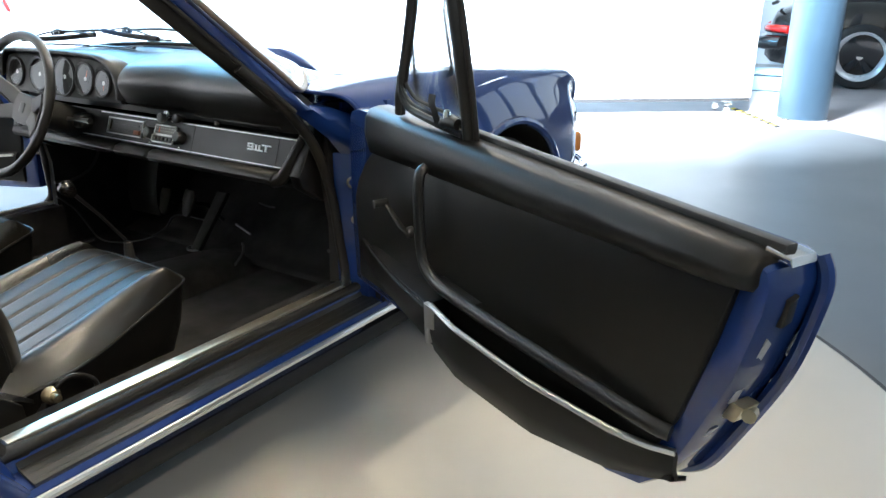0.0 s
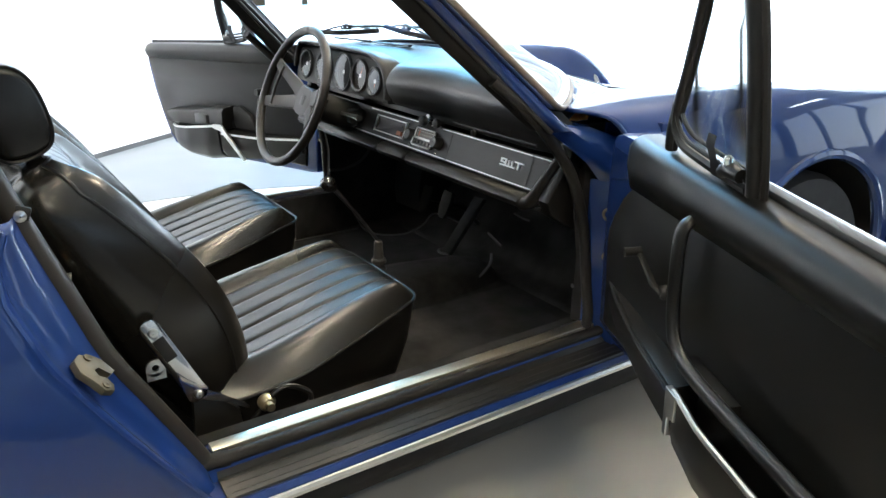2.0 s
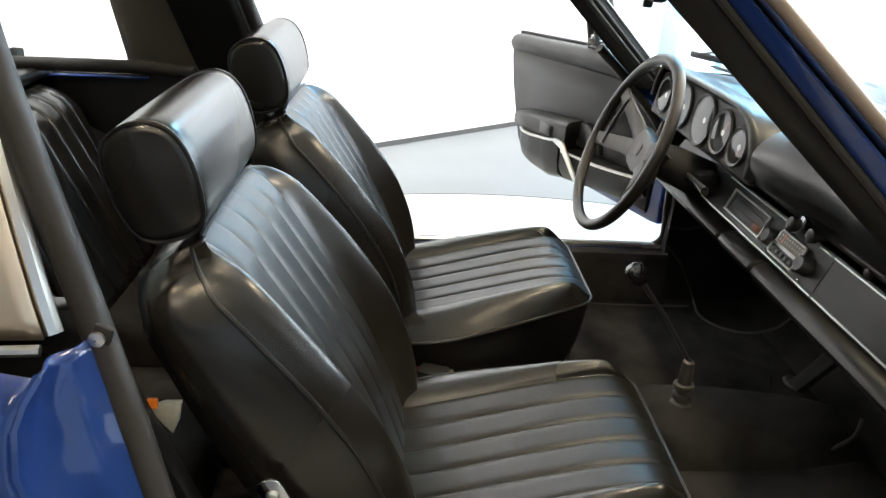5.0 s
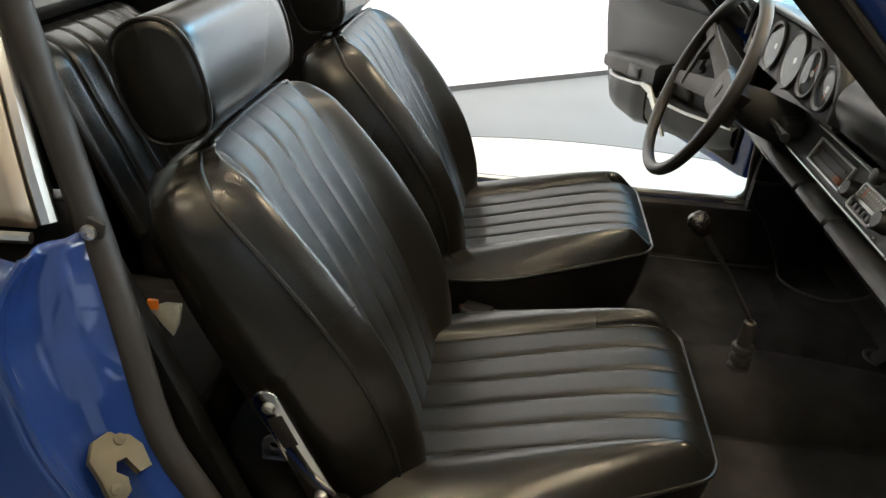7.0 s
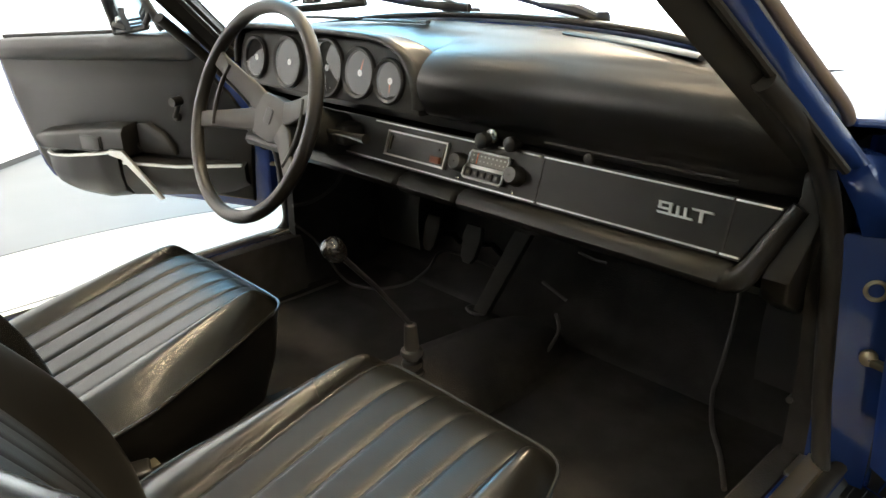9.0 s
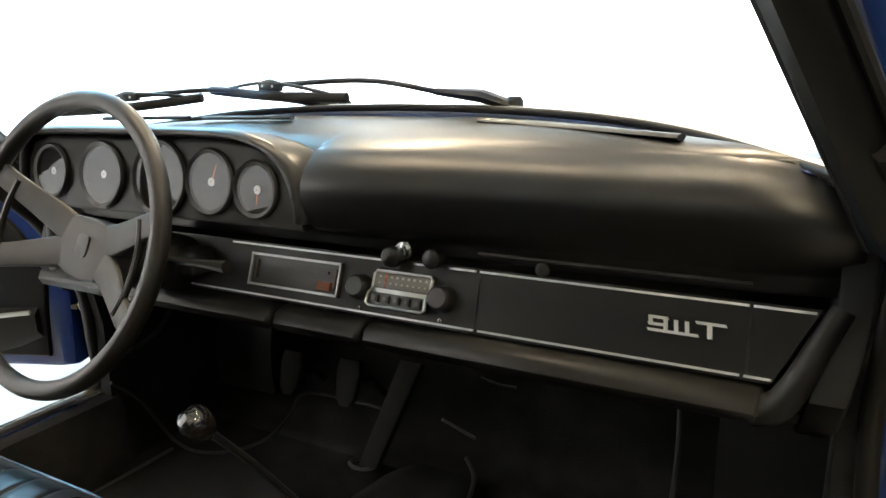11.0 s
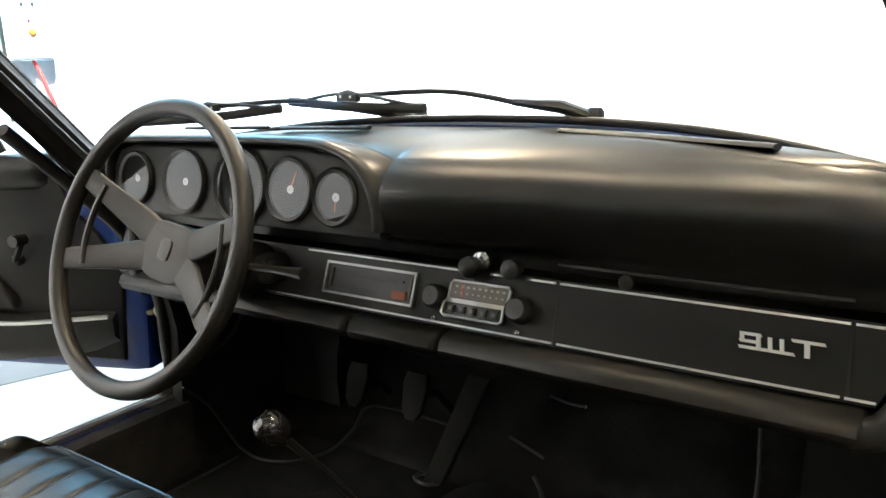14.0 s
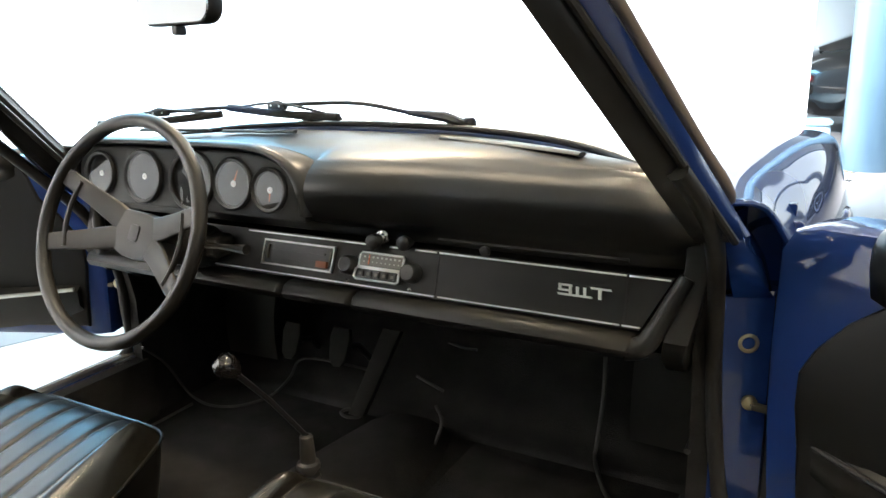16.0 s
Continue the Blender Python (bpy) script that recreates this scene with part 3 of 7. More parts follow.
# interior mirror
bm = bmesh.new()
mm = Matrix.Translation((0.024, -0.36, 1.104)) @ pose(0, 0, 0, 87.7, 0, -4.6)
prism(bm, rounded(-0.072, -0.034, 0.072, 0.034, 0.022), lambda a, b, d: mm @ V(a, b, d), -0.016, 0.008, 0.006)
im = part("interior_mirror", bm, PLASTIC, car, "black framed interior mirror hanging from the screen frame")
bm = bmesh.new()
prism(bm, rounded(-0.069, -0.031, 0.069, 0.031, 0.019), lambda a, b, d: mm @ V(a, b, d), 0.0075, 0.0105)
part("mirror_glass", bm, MIRROR, im)
bm = bmesh.new()
tube(bm, [mm @ V(0, 0, -0.014), V(0.012, -0.44, 1.19), V(0.0, -0.575, 1.262)], 0.007, 8)
part("stem", bm, CHROME, im)
bm = bmesh.new()
box(bm, mm @ V(0, -0.04, 0.0), (0.012, 0.012, 0.016), mm.to_3x3(), 0.003)
part("dip_tab", bm, PLASTIC, im)


# wipers
def wiper(px, py, pz, tipx, tipy, tipz, b0, b1):
    pivot, tip = V(px, py, pz), V(tipx, tipy, tipz)
    bm = bmesh.new()
    lathe(bm, [(0.013, -0.03), (0.013, 0.008), (0.009, 0.014), (0.001, 0.015)], Matrix.Translation(pivot), 16, cap=True)
    w = part("wiper", bm, PLASTIC, car, "black windscreen wiper")
    knee = pivot.lerp(tip, 0.30) + V(0, 0, 0.012)
    bm = bmesh.new()
    tube(bm, [pivot, pivot.lerp(knee, 0.4) + V(0, 0, 0.006), knee], [0.014, 0.017, 0.009], 8, flat=0.6)
    part("arm_root", bm, PLASTIC, w)
    bm = bmesh.new()
    tube(bm, smooth_path([knee, knee.lerp(tip, 0.4) + V(0, 0, 0.012), tip], 6), 0.0042, 8)
    part("arm", bm, PLASTIC, w)
    b0, b1 = Vector(b0), Vector(b1)
    bm = bmesh.new()
    tube(bm, smooth_path([b0, b0.lerp(b1, 0.5) + V(0, 0, -0.004), b1], 6), 0.0055, 8, flat=1.4)
    part("blade", bm, RUBBER, w)
    bm = bmesh.new()
    tube(bm, smooth_path([b0.lerp(b1, 0.14) + V(0, 0, 0.004), tip + V(0, 0, 0.004), b0.lerp(b1, 0.9) + V(0, 0, 0.004)], 6), [0.003] * 6 + [0.007] + [0.003] * 6, 8)
    part("bridge", bm, PLASTIC, w)
    # folded knuckle that clips the arm to the bridge, with two rivets
    along = (b1 - b0).normalized()
    across = along.cross(V(0, 0, 1)).normalized()
    mk = Matrix((along, across, along.cross(across) * -1)).transposed()
    bm = bmesh.new()
    box(bm, tip + V(0, 0, -0.002), (0.046, 0.011, 0.013), mk, 0.003)
    knuckle = part("knuckle", bm, PLASTIC, w)
    for q in (-0.012, 0.010):
        bm = bmesh.new()
        box(bm, tip + V(0, 0, -0.001) + along * q, (0.004, 0.0125, 0.004), mk, 0.001)
        part("rivet", bm, ALU, knuckle)


wiper(0.185, 0.125, 0.898, -0.20, 0.06, 0.935, (-0.345, 0.075, 0.928), (-0.045, 0.05, 0.916))
wiper(-0.115, 0.135, 0.893, -0.47, 0.005, 0.922, (-0.62, -0.03, 0.898), (-0.33, 0.04, 0.918))

# dashboard: section of (y, z) from the screen to the underside
DASH = [(0.085, 0.886), (0.03, 0.881), (-0.005, 0.875), (-0.037, 0.866), (-0.063, 0.853), (-0.082, 0.836), (-0.092, 0.815), (-0.088, 0.791), (-0.076, 0.768), (-0.063, 0.748), (-0.056, 0.728)]
DASH = [(p.x, p.y) for p in smooth_path([(a, b, 0) for a, b in DASH], 6)]
bm = bmesh.new()


def dash_top(u, v):
    x = lerp(-0.625, 0.625, u)
    k = v * (len(DASH) - 1)
    i = min(int(k), len(DASH) - 2)
    y, z = lerp(DASH[i][0], DASH[i + 1][0], k - i), lerp(DASH[i][1], DASH[i + 1][1], k - i)
    end = clamp((abs(x) - 0.50) / 0.125)
    if y > -0.05:
        y = lerp(-0.05, ws_y(x) - 0.004, (y + 0.05) / 0.135)
        z = lerp(z, min(z, ws_z(x) - 0.004), 0.6)
    y -= (0.036 * soft_step((0.26 - x) / 0.25) if x > 0.004 else 0.010) * soft_step((0.0 - y) / 0.06) * soft_step((z - 0.745) / 0.02)
    y += 0.022 * end * end
    z -= 0.028 * end * end * clamp((z - 0.75) / 0.1)
    return V(x, y, z)


sheet(bm, dash_top, 120, 60)
dash = part("dashboard", bm, PAD, car, "black padded dashboard with five round gauges and silver trim strips", thick=0.004)


def strip_face(x, f, d):
    """A point of the lower fascia: f 0 at the top strip, 1 at the bottom strip; d in front of it."""
    y, z = lerp(-0.066, -0.092, f), lerp(0.716, 0.651, f)
    return V(x, y - d * 0.93, z + d * 0.36)


bm = bmesh.new()
prism(bm, [(-0.47, -0.06), (0.594, -0.06), (0.556, 1.06), (-0.50, 1.06)], lambda a, b, d: strip_face(a, b, d), -0.03, 0.0)
fascia = part("fascia", bm, VINYL, dash)
for f, x0, x1, brk in ((0.0, -0.18, 0.590, ((0.092, 0.132), (0.152, 0.182), (0.221, 0.227), (0.529, 0.533))), (1.0, -0.44, 0.557, ((0.229, 0.235), (0.527, 0.531)))):
    cuts = [x0] + [c for b in brk for c in b] + [x1]
    for a, b in zip(cuts[::2], cuts[1::2]):
        bm = bmesh.new()
        prism(bm, [(a, f - 0.019), (b, f - 0.019), (b, f + 0.019), (a, f + 0.019)], strip_face, -0.002, 0.0035, 0.0008)
        part("trim_strip", bm, TRIM, dash, "thin silver trim strip")
for x in (0.226, 0.531):
    bm = bmesh.new()
    prism(bm, [(x - 0.0015, -0.05), (x + 0.0015, -0.05), (x + 0.0035, 1.05), (x + 0.0005, 1.05)], strip_face, -0.004, 0.0008)
    part("lid_gap", bm, RUBBER, dash)
# lower padded roll in three lengths
ROLL = [(-0.085, 0.644), (-0.104, 0.645), (-0.119, 0.639), (-0.125, 0.627), (-0.119, 0.615), (-0.10, 0.609), (-0.04, 0.606), (-0.04, 0.63)]
for a, b in ((-0.60, -0.072), (-0.068, 0.078), (0.082, 0.552)):
    bm = bmesh.new()
    rings = [[V(x, y0 + (0.006 if e else 0), z0 + (0.0 if not e else (-0.004 if z0 > 0.625 else 0.004))) for y0, z0 in ROLL] for x, e in ((a, 1), (a + 0.006, 0), (lerp(a, b, 0.5), 0), (b - 0.006, 0), (b, 1))]
    loft(bm, rings)
    part("knee_roll", bm, VINYL, dash, sharp=50)
# the roll bends up along the fascia's slanted ends, with a panel behind it to the door post
for side in (1, -1):
    bm = bmesh.new()
    pts = smooth_path([V(side * x, y, z) for x, y, z in ((0.540, -0.104, 0.623), (0.562, -0.102, 0.628), (0.578, -0.096, 0.650), (0.596, -0.082, 0.690), (0.612, -0.070, 0.724))], 5)
    tube(bm, pts, [lerp(0.018, 0.011, clamp(k / (len(pts) - 1))) for k in range(len(pts))], 14)
    part("fascia_end", bm, VINYL, dash)
    bm = bmesh.new()
    prism(bm, [(-0.064, 0.735), (-0.084, 0.690), (-0.104, 0.640), (-0.086, 0.606), (-0.010, 0.560), (0.10, 0.560), (0.10, 0.80), (-0.06, 0.80)], lambda p, q, d: V(side * (d - 0.30 * clamp((0.72 - q) / 0.3) * 0.2), p, q), 0.606, 0.640, 0.004)
    part("dash_side", bm, VINYL, dash, "black vinyl end panel of the dashboard")
# underside
bm = bmesh.new()
box(bm, (0, 0.03, 0.595), (1.2, 0.16, 0.012), None, 0.004)
part("underside", bm, PLASTIC, dash)
# lid line above the top strip and lid lock
bm = bmesh.new()
tube(bm, [(0.222, -0.061, 0.737), (0.53, -0.061, 0.737)], 0.003, 6)
part("lid_line", bm, RUBBER, dash)
bm = bmesh.new()
lathe(bm, [(0.0085, 0), (0.0085, 0.005), (0.006, 0.007), (0.001, 0.007)], Matrix.Translation((0.305, -0.060, 0.727)) @ pose(0, 0, 0, 90, 0, 0), 16)
part("lid_lock", bm, MATTE, dash)
bm = bmesh.new()
for a, b, w in ((0.0, 1.0, 0.010), (0.04, 0.96, 0.004)):
    p0, p1 = V(0.175, 0.045, 0.886), V(0.445, -0.022, 0.877)
    tube(bm, [p0.lerp(p1, a), p0.lerp(p1, (a + b) / 2) + V(0, 0.004, 0), p0.lerp(p1, b)], w, 8, flat=0.4)
part("defroster_vent", bm, PLASTIC, dash)
bm = bmesh.new()
for x in (-0.5, -0.3):
    tube(bm, [(x, 0.03 - 0.2 * x * x, 0.888), (x + 0.16, 0.04 - 0.2 * (x + 0.16) ** 2, 0.888)], 0.008, 8, flat=0.4)
part("defroster_vent", bm, PLASTIC, dash)

# emblem: plain silver shapes
bm = bmesh.new()
EM = [(0.0, 0.30, 0.020, 0.36), (0.0, 0.30, 0.004, 0.50), (0.0, 0.44, 0.020, 0.50), (0.016, 0.30, 0.020, 0.60), (0.0, 0.56, 0.052, 0.62), (0.027, 0.34, 0.031, 0.60), (0.038, 0.34, 0.042, 0.60), (0.048, 0.30, 0.078, 0.36), (0.060, 0.30, 0.065, 0.62)]
for a, b, c, d in EM:
    sx, b, d = 0.431, 0.32 + (b - 0.30) * 0.75, 0.32 + (d - 0.30) * 0.75
    prism(bm, [(sx + a, b), (sx + c, b), (sx + c + 0.002, d), (sx + a + 0.002, d)], strip_face, -0.001, 0.003)
part("emblem", bm, TRIM, dash, "small silver emblem")

# heater control
bm = bmesh.new()
m0, m1 = -0.136, 0.024


def frame_bars(bm, x0, x1, f0, f1, w, wf, h):
    for a, b, c, d in ((x0, f0, x1, f0 + wf), (x0, f1 - wf, x1, f1), (x0, f0, x0 + w, f1), (x1 - w, f0, x1, f1)):
        prism(bm, [(a, b), (c, b), (c, d), (a, d)], strip_face, -0.001, h, 0.0008)


frame_bars(bm, m0, m1, 0.16, 0.82, 0.0034, 0.05, 0.006)
hc = part("heater_control", bm, TRIM, car, "heater control with thin chrome frame")
bm = bmesh.new()
prism(bm, [(m0 + 0.003, 0.2), (m1 - 0.003, 0.2), (m1 - 0.003, 0.76), (m0 + 0.003, 0.76)], strip_face, -0.001, 0.002)
part("slot_plate", bm, PLASTIC, hc)
for f in (0.36, 0.58):
    bm = bmesh.new()
    prism(bm, [(m0 + 0.02, f), (m1 - 0.02, f), (m1 - 0.02, f + 0.04), (m0 + 0.02, f + 0.04)], strip_face, 0.001, 0.0045)
    part("slot_bar", bm, PLASTIC, hc)
bm = bmesh.new()
prism(bm, [(m1 - 0.035, 0.56), (m1 - 0.012, 0.56), (m1 - 0.012, 0.72), (m1 - 0.035, 0.72)], strip_face, 0.001, 0.008, 0.001)
part("lever_tab", bm, TAB, hc)
for x in (m0 + 0.012, m1 - 0.008):
    bm = bmesh.new()
    prism(bm, [(x - 0.002, 0.30), (x + 0.002, 0.30), (x + 0.002, 0.66), (x - 0.002, 0.66)], strip_face, 0.001, 0.005)
    part("side_mark", bm, ZINC, hc)

# radio
r0, r1 = 0.082, 0.168
bm = bmesh.new()
prism(bm, [(r0, 0.20), (r1, 0.20), (r1 - 0.003, 0.56), (r1 - 0.003, 0.58), (r1 - 0.005, 0.85), (r0 - 0.007, 0.85), (r0 - 0.007, 0.60), (r0 - 0.001, 0.56)], strip_face, -0.002, 0.0085, 0.003)
radio = part("radio", bm, PLASTIC, car, "car radio with chrome rim, dial scale and five keys")


def bar_loop(bm, pts, r):
    tube(bm, [strip_face(a, b, 0.009) for a, b in pts], r, 8, closed=True)


bm = bmesh.new()
bar_loop(bm, [(r0 + 0.003, 0.20), (lerp(r0, r1, 0.5), 0.20), (r1 - 0.003, 0.20), (r1, 0.26), (r1 - 0.002, 0.50), (r1 - 0.004, 0.555), (r1 - 0.006, 0.60), (r1 - 0.006, 0.80), (r1 - 0.010, 0.85), (lerp(r0, r1, 0.5), 0.85), (r0 - 0.003, 0.85), (r0 - 0.008, 0.80), (r0 - 0.006, 0.62), (r0 - 0.001, 0.555), (r0, 0.26)], 0.0021)
part("chrome_rim", bm, TRIM, radio)
bm = bmesh.new()
prism(bm, [(r0 + 0.002, 0.23), (r1 - 0.002, 0.23), (r1 - 0.004, 0.50), (r0 + 0.001, 0.50)], strip_face, 0.006, 0.0098)
part("dial_scale", bm, RADIO, radio)
bm = bmesh.new()
prism(bm, [(r0, 0.52), (r1 - 0.004, 0.52), (r1 - 0.004, 0.60), (r0 - 0.002, 0.60)], strip_face, 0.006, 0.0115, 0.0008)
part("chrome_bar", bm, ALU, radio)
bm = bmesh.new()
for k in range(9):
    x = r0 + 0.008 + k * 0.0085
    prism(bm, [(x, 0.28), (x + 0.0035, 0.28), (x + 0.0035, 0.32), (x, 0.32)], strip_face, 0.0096, 0.0103)
    prism(bm, [(x, 0.40), (x + 0.0022, 0.40), (x + 0.0022, 0.43), (x, 0.43)], strip_face, 0.0096, 0.0103)
tagged(part("scale_marks", bm, MARKS, radio), kind="stuff")
bm = bmesh.new()
prism(bm, [(r0 + 0.018, 0.25), (r0 + 0.0195, 0.25), (r0 + 0.0195, 0.48), (r0 + 0.018, 0.48)], strip_face, 0.0096, 0.0106)
part("pointer", bm, NEEDLE, radio)
for k in range(5):
    bm = bmesh.new()
    x = r0 + 0.001 + k * 0.0158
    prism(bm, [(x, 0.645), (x + 0.011, 0.645), (x + 0.011, 0.775), (x, 0.775)], strip_face, 0.007, 0.0125, 0.0015)
    part("key", bm, PLASTIC, radio)
    bm = bmesh.new()
    prism(bm, [(x + 0.003, 0.675), (x + 0.008, 0.675), (x + 0.008, 0.745), (x + 0.003, 0.745)], strip_face, 0.012, 0.0132)
    part("key_mark", bm, RADIO, radio)
for x in (r0 - 0.022, r1 + 0.015):
    bm = bmesh.new()
    c = strip_face(x, 0.55, 0)
    lathe(bm, [(0.0165, 0.0), (0.0165, 0.004), (0.0150, 0.018), (0.012, 0.021), (0.001, 0.021)], Matrix.Translation(c) @ pose(0, 0, 0, 68, 0, 0), 24)
    part("knob", bm, PLASTIC, radio)
    bm = bmesh.new()
    lathe(bm, [(0.003, 0), (0.003, 0.004), (0.001, 0.005)], Matrix.Translation(strip_face(x, 0.93, 0)) @ pose(0, 0, 0, 68, 0, 0), 10)
    part("screw", bm, CHROME, radio)
# switches above the radio
for x, z, r, l, mt, nm in ((0.108, 0.724, 0.013, 0.028, PLASTIC, "pull_switch"), (0.122, 0.733, 0.012, 0.016, CHROME, "cigar_lighter"), (0.166, 0.727, 0.012, 0.024, PLASTIC, "pull_switch")):
    bm = bmesh.new()
    lathe(bm, [(r * 0.6, -0.005), (r * 0.6, l * 0.4), (r, l * 0.5), (r, l * 0.9), (r * 0.7, l), (0.001, l)], Matrix.Translation((x, -0.060, z)) @ pose(0, 0, 0, 84, 0, 0), 20)
    part(nm, bm, mt, dash)

# gauge binnacle
GZ, GY = 0.812, -0.096


def pod_point(x, z, d):
    return V(x, GY - 0.012 - d + (z - GZ) * 0.16, z)


bm = bmesh.new()
outline = [(-0.585, 0.757), (0.002, 0.757), (0.000, 0.785), (-0.009, 0.815), (-0.032, 0.844), (-0.078, 0.863), (-0.14, 0.870), (-0.53, 0.868), (-0.57, 0.858), (-0.585, 0.83)]
prism(bm, outline, pod_point, -0.08, 0.006, 0.006)
pod = part("binnacle", bm, MATTE, car, "black instrument binnacle")
bm = bmesh.new()
hood = [(-0.592, 0.80), (-0.588, 0.84), (-0.57, 0.866), (-0.53, 0.876), (-0.30, 0.879), (-0.14, 0.877), (-0.075, 0.868), (-0.030, 0.848), (-0.005, 0.818), (0.004, 0.785), (0.005, 0.765)]
hood_line = smooth_path([(a, b, 0) for a, b in hood], 6)


def hood_point(u, v):
    p = hood_line[min(int(u * (len(hood_line) - 1) + 0.5), len(hood_line) - 1)]
    right = soft_step((p.x + 0.16) / 0.14)
    lip = max(0.0, (v - 0.8) / 0.2) ** 2
    flare = (1 - v) ** 2
    cx, cz = clamp(p.x, -0.53, -0.10), 0.80
    return V(p.x + 0.030 * flare * right - (p.x - cx) * 0.10 * lip, lerp(-0.075, -0.124, v) + (p.y - GZ) * 0.10, p.y + 0.004 * v - 0.006 * lip * (1 if p.y > cz else 0) - 0.004 * flare)


sheet(bm, hood_point, len(hood_line) - 1, 14)
part("hood", bm, PAD, pod, thick=0.010, sharp=70)
GAUGES = [(-0.516, 0.040, 35), (-0.391, 0.047, 140), (-0.262, 0.052, 200), (-0.161, 0.042, 70), (-0.076, 0.035, 265)]
for n, (gx, gr, ang) in enumerate(GAUGES):
    m = Matrix.Translation(pod_point(gx, GZ - (0.006 if n == 4 else 0), 0.0)) @ pose(0, 0, 0, 81, 0, 0)
    bm = bmesh.new()
    lathe(bm, [(gr + 0.004, 0.004), (gr + 0.005, 0.011), (gr + 0.002, 0.014), (gr - 0.003, 0.012), (gr - 0.004, 0.002)], m, 48)
    g = part("gauge", bm, PLASTIC, car, "round gauge with black dial and white marks")
    bm = bmesh.new()
    lathe(bm, [(0.001, 0.002), (gr - 0.003, 0.002)], m, 48)
    part("dial", bm, DIALS, g)
    bm = bmesh.new()
    for k in range(19):
        a = radians(225 - 270 * k / 18)
        c = m @ V(math.cos(a) * gr * 0.82, math.sin(a) * gr * 0.82, 0.0026)
        box(bm, c, (gr * (0.12 if k % 3 == 0 else 0.07), 0.0014 if k % 3 == 0 else 0.0009, 0.0004), (m @ Matrix.Rotation(a, 4, "Z")).to_3x3())
    for k in range(7):
        a = radians(225 - 270 * k / 6)
        c = m @ V(math.cos(a) * gr * 0.62, math.sin(a) * gr * 0.62, 0.0026)
        box(bm, c, (gr * 0.10, gr * 0.10, 0.0004), m.to_3x3())
    part("marks", bm, MARKS, g)
    bm = bmesh.new()
    a = radians(ang)
    tube(bm, [m @ V(-0.1 * gr * math.cos(a), -0.1 * gr * math.sin(a), 0.005), m @ V(0.75 * gr * math.cos(a), 0.75 * gr * math.sin(a), 0.005)], [0.0022, 0.0008], 6)
    part("needle", bm, NEEDLE if n > 2 else DIALS, g)
    bm = bmesh.new()
    lathe(bm, [(0.006, 0.003), (0.006, 0.007), (0.001, 0.0075)], m, 16)
    part("hub", bm, ALU, g)
    bm = bmesh.new()
    lathe(bm, [(gr - 0.002, 0.0112), (gr * 0.5, 0.0118), (0.001, 0.012)], m, 48)
    gl = part("glass", bm, DIALGLASS, g)
    gl.visible_shadow = False

# ---- steering wheel ----
WM = Matrix.Translation((-0.281, -0.272, 0.754)) @ Matrix.Rotation(radians(90 - 22), 4, "X") @ Matrix.Rotation(radians(-8), 4, "Z")
bm = bmesh.new()
ring = [WM @ V(0.190 * math.cos(2 * math.pi * k / 72), 0.190 * math.sin(2 * math.pi * k / 72), 0) for k in range(72)]
tube(bm, ring, 0.0125, 14, closed=True)
wheel = part("steering_wheel", bm, WHEELRIM, car, "black four-spoke steering wheel with a worn grey centre")
bm = bmesh.new()
for sgn in (1, -1):
    for a in (20, -20):
        ang = radians(a if sgn > 0 else 180 - a)
        d, s = V(math.cos(ang), math.sin(ang), 0), V(-math.sin(ang), math.cos(ang), 0)
        rings = []
        for t, w, h, th in ((0.03, 0.022, -0.044, 0.006), (0.07, 0.0205, -0.038, 0.005), (0.115, 0.0175, -0.022, 0.0045), (0.160, 0.0160, -0.006, 0.004), (0.189, 0.0155, 0.0, 0.004)):
            c = d * t + V(0, 0, h)
            rings.append([WM @ (c + s * (w * p) + V(0, 0, th * q)) for p, q in ((-1, -0.6), (-1, 0.6), (-0.86, 1), (0.86, 1), (1, 0.6), (1, -0.6))])
        loft(bm, rings)
part("spokes", bm, SPOKE, wheel, "grey rubber-covered spokes", sharp=55)
bm = bmesh.new()
prism(bm, [(-0.078, 0.034), (-0.050, 0.034), (-0.02, 0.038), (0.02, 0.038), (0.050, 0.034), (0.078, 0.034), (0.070, 0.012), (0.060, 0.0), (0.070, -0.012), (0.078, -0.034), (0.050, -0.036), (0.02, -0.044), (-0.02, -0.044), (-0.050, -0.036), (-0.078, -0.034), (-0.070, -0.012), (-0.060, 0.0), (-0.070, 0.012)], lambda a, b, d: WM @ V(a, b, d), -0.075, -0.036, 0.004)
hub = part("hub_pad", bm, SPOKE, wheel)
bm = bmesh.new()
prism(bm, rounded(-0.012, -0.015, 0.012, 0.015, 0.006), lambda a, b, d: WM @ V(a, b, d), -0.0365, -0.034, 0.001)
part("crest", bm, WHEELRIM, hub)
for sgn in (1, -1):
    bm = bmesh.new()
    pts = [WM @ V(sgn * 0.146 * math.cos(radians(a)), 0.146 * math.sin(radians(a)), -0.008) for a in range(-24, 25, 3)]
    tube(bm, pts, 0.0048, 8)
    part("horn_bar", bm, WHEELRIM, wheel)
bm = bmesh.new()
ax = WM.to_3x3() @ V(0, 0, -1)
c0 = WM @ V(0, 0, -0.07)
tube(bm, [c0, c0 + ax * 0.03, c0 + ax * 0.05, c0 + ax * 0.22], [0.033, 0.038, 0.042, 0.044], 24)
column_ob = part("steering_column", bm, MATTE, car)
bm = bmesh.new()
e0 = c0 + ax * 0.075
tube(bm, [e0 + V(0.03, 0, 0), e0 + V(0.09, 0.0, 0.002), e0 + V(0.135, -0.005, 0.004), e0 + V(0.168, -0.01, 0.006)], [0.006, 0.005, 0.007, 0.009], 8)
part("stalk", bm, PLASTIC, column_ob)
bm = bmesh.new()
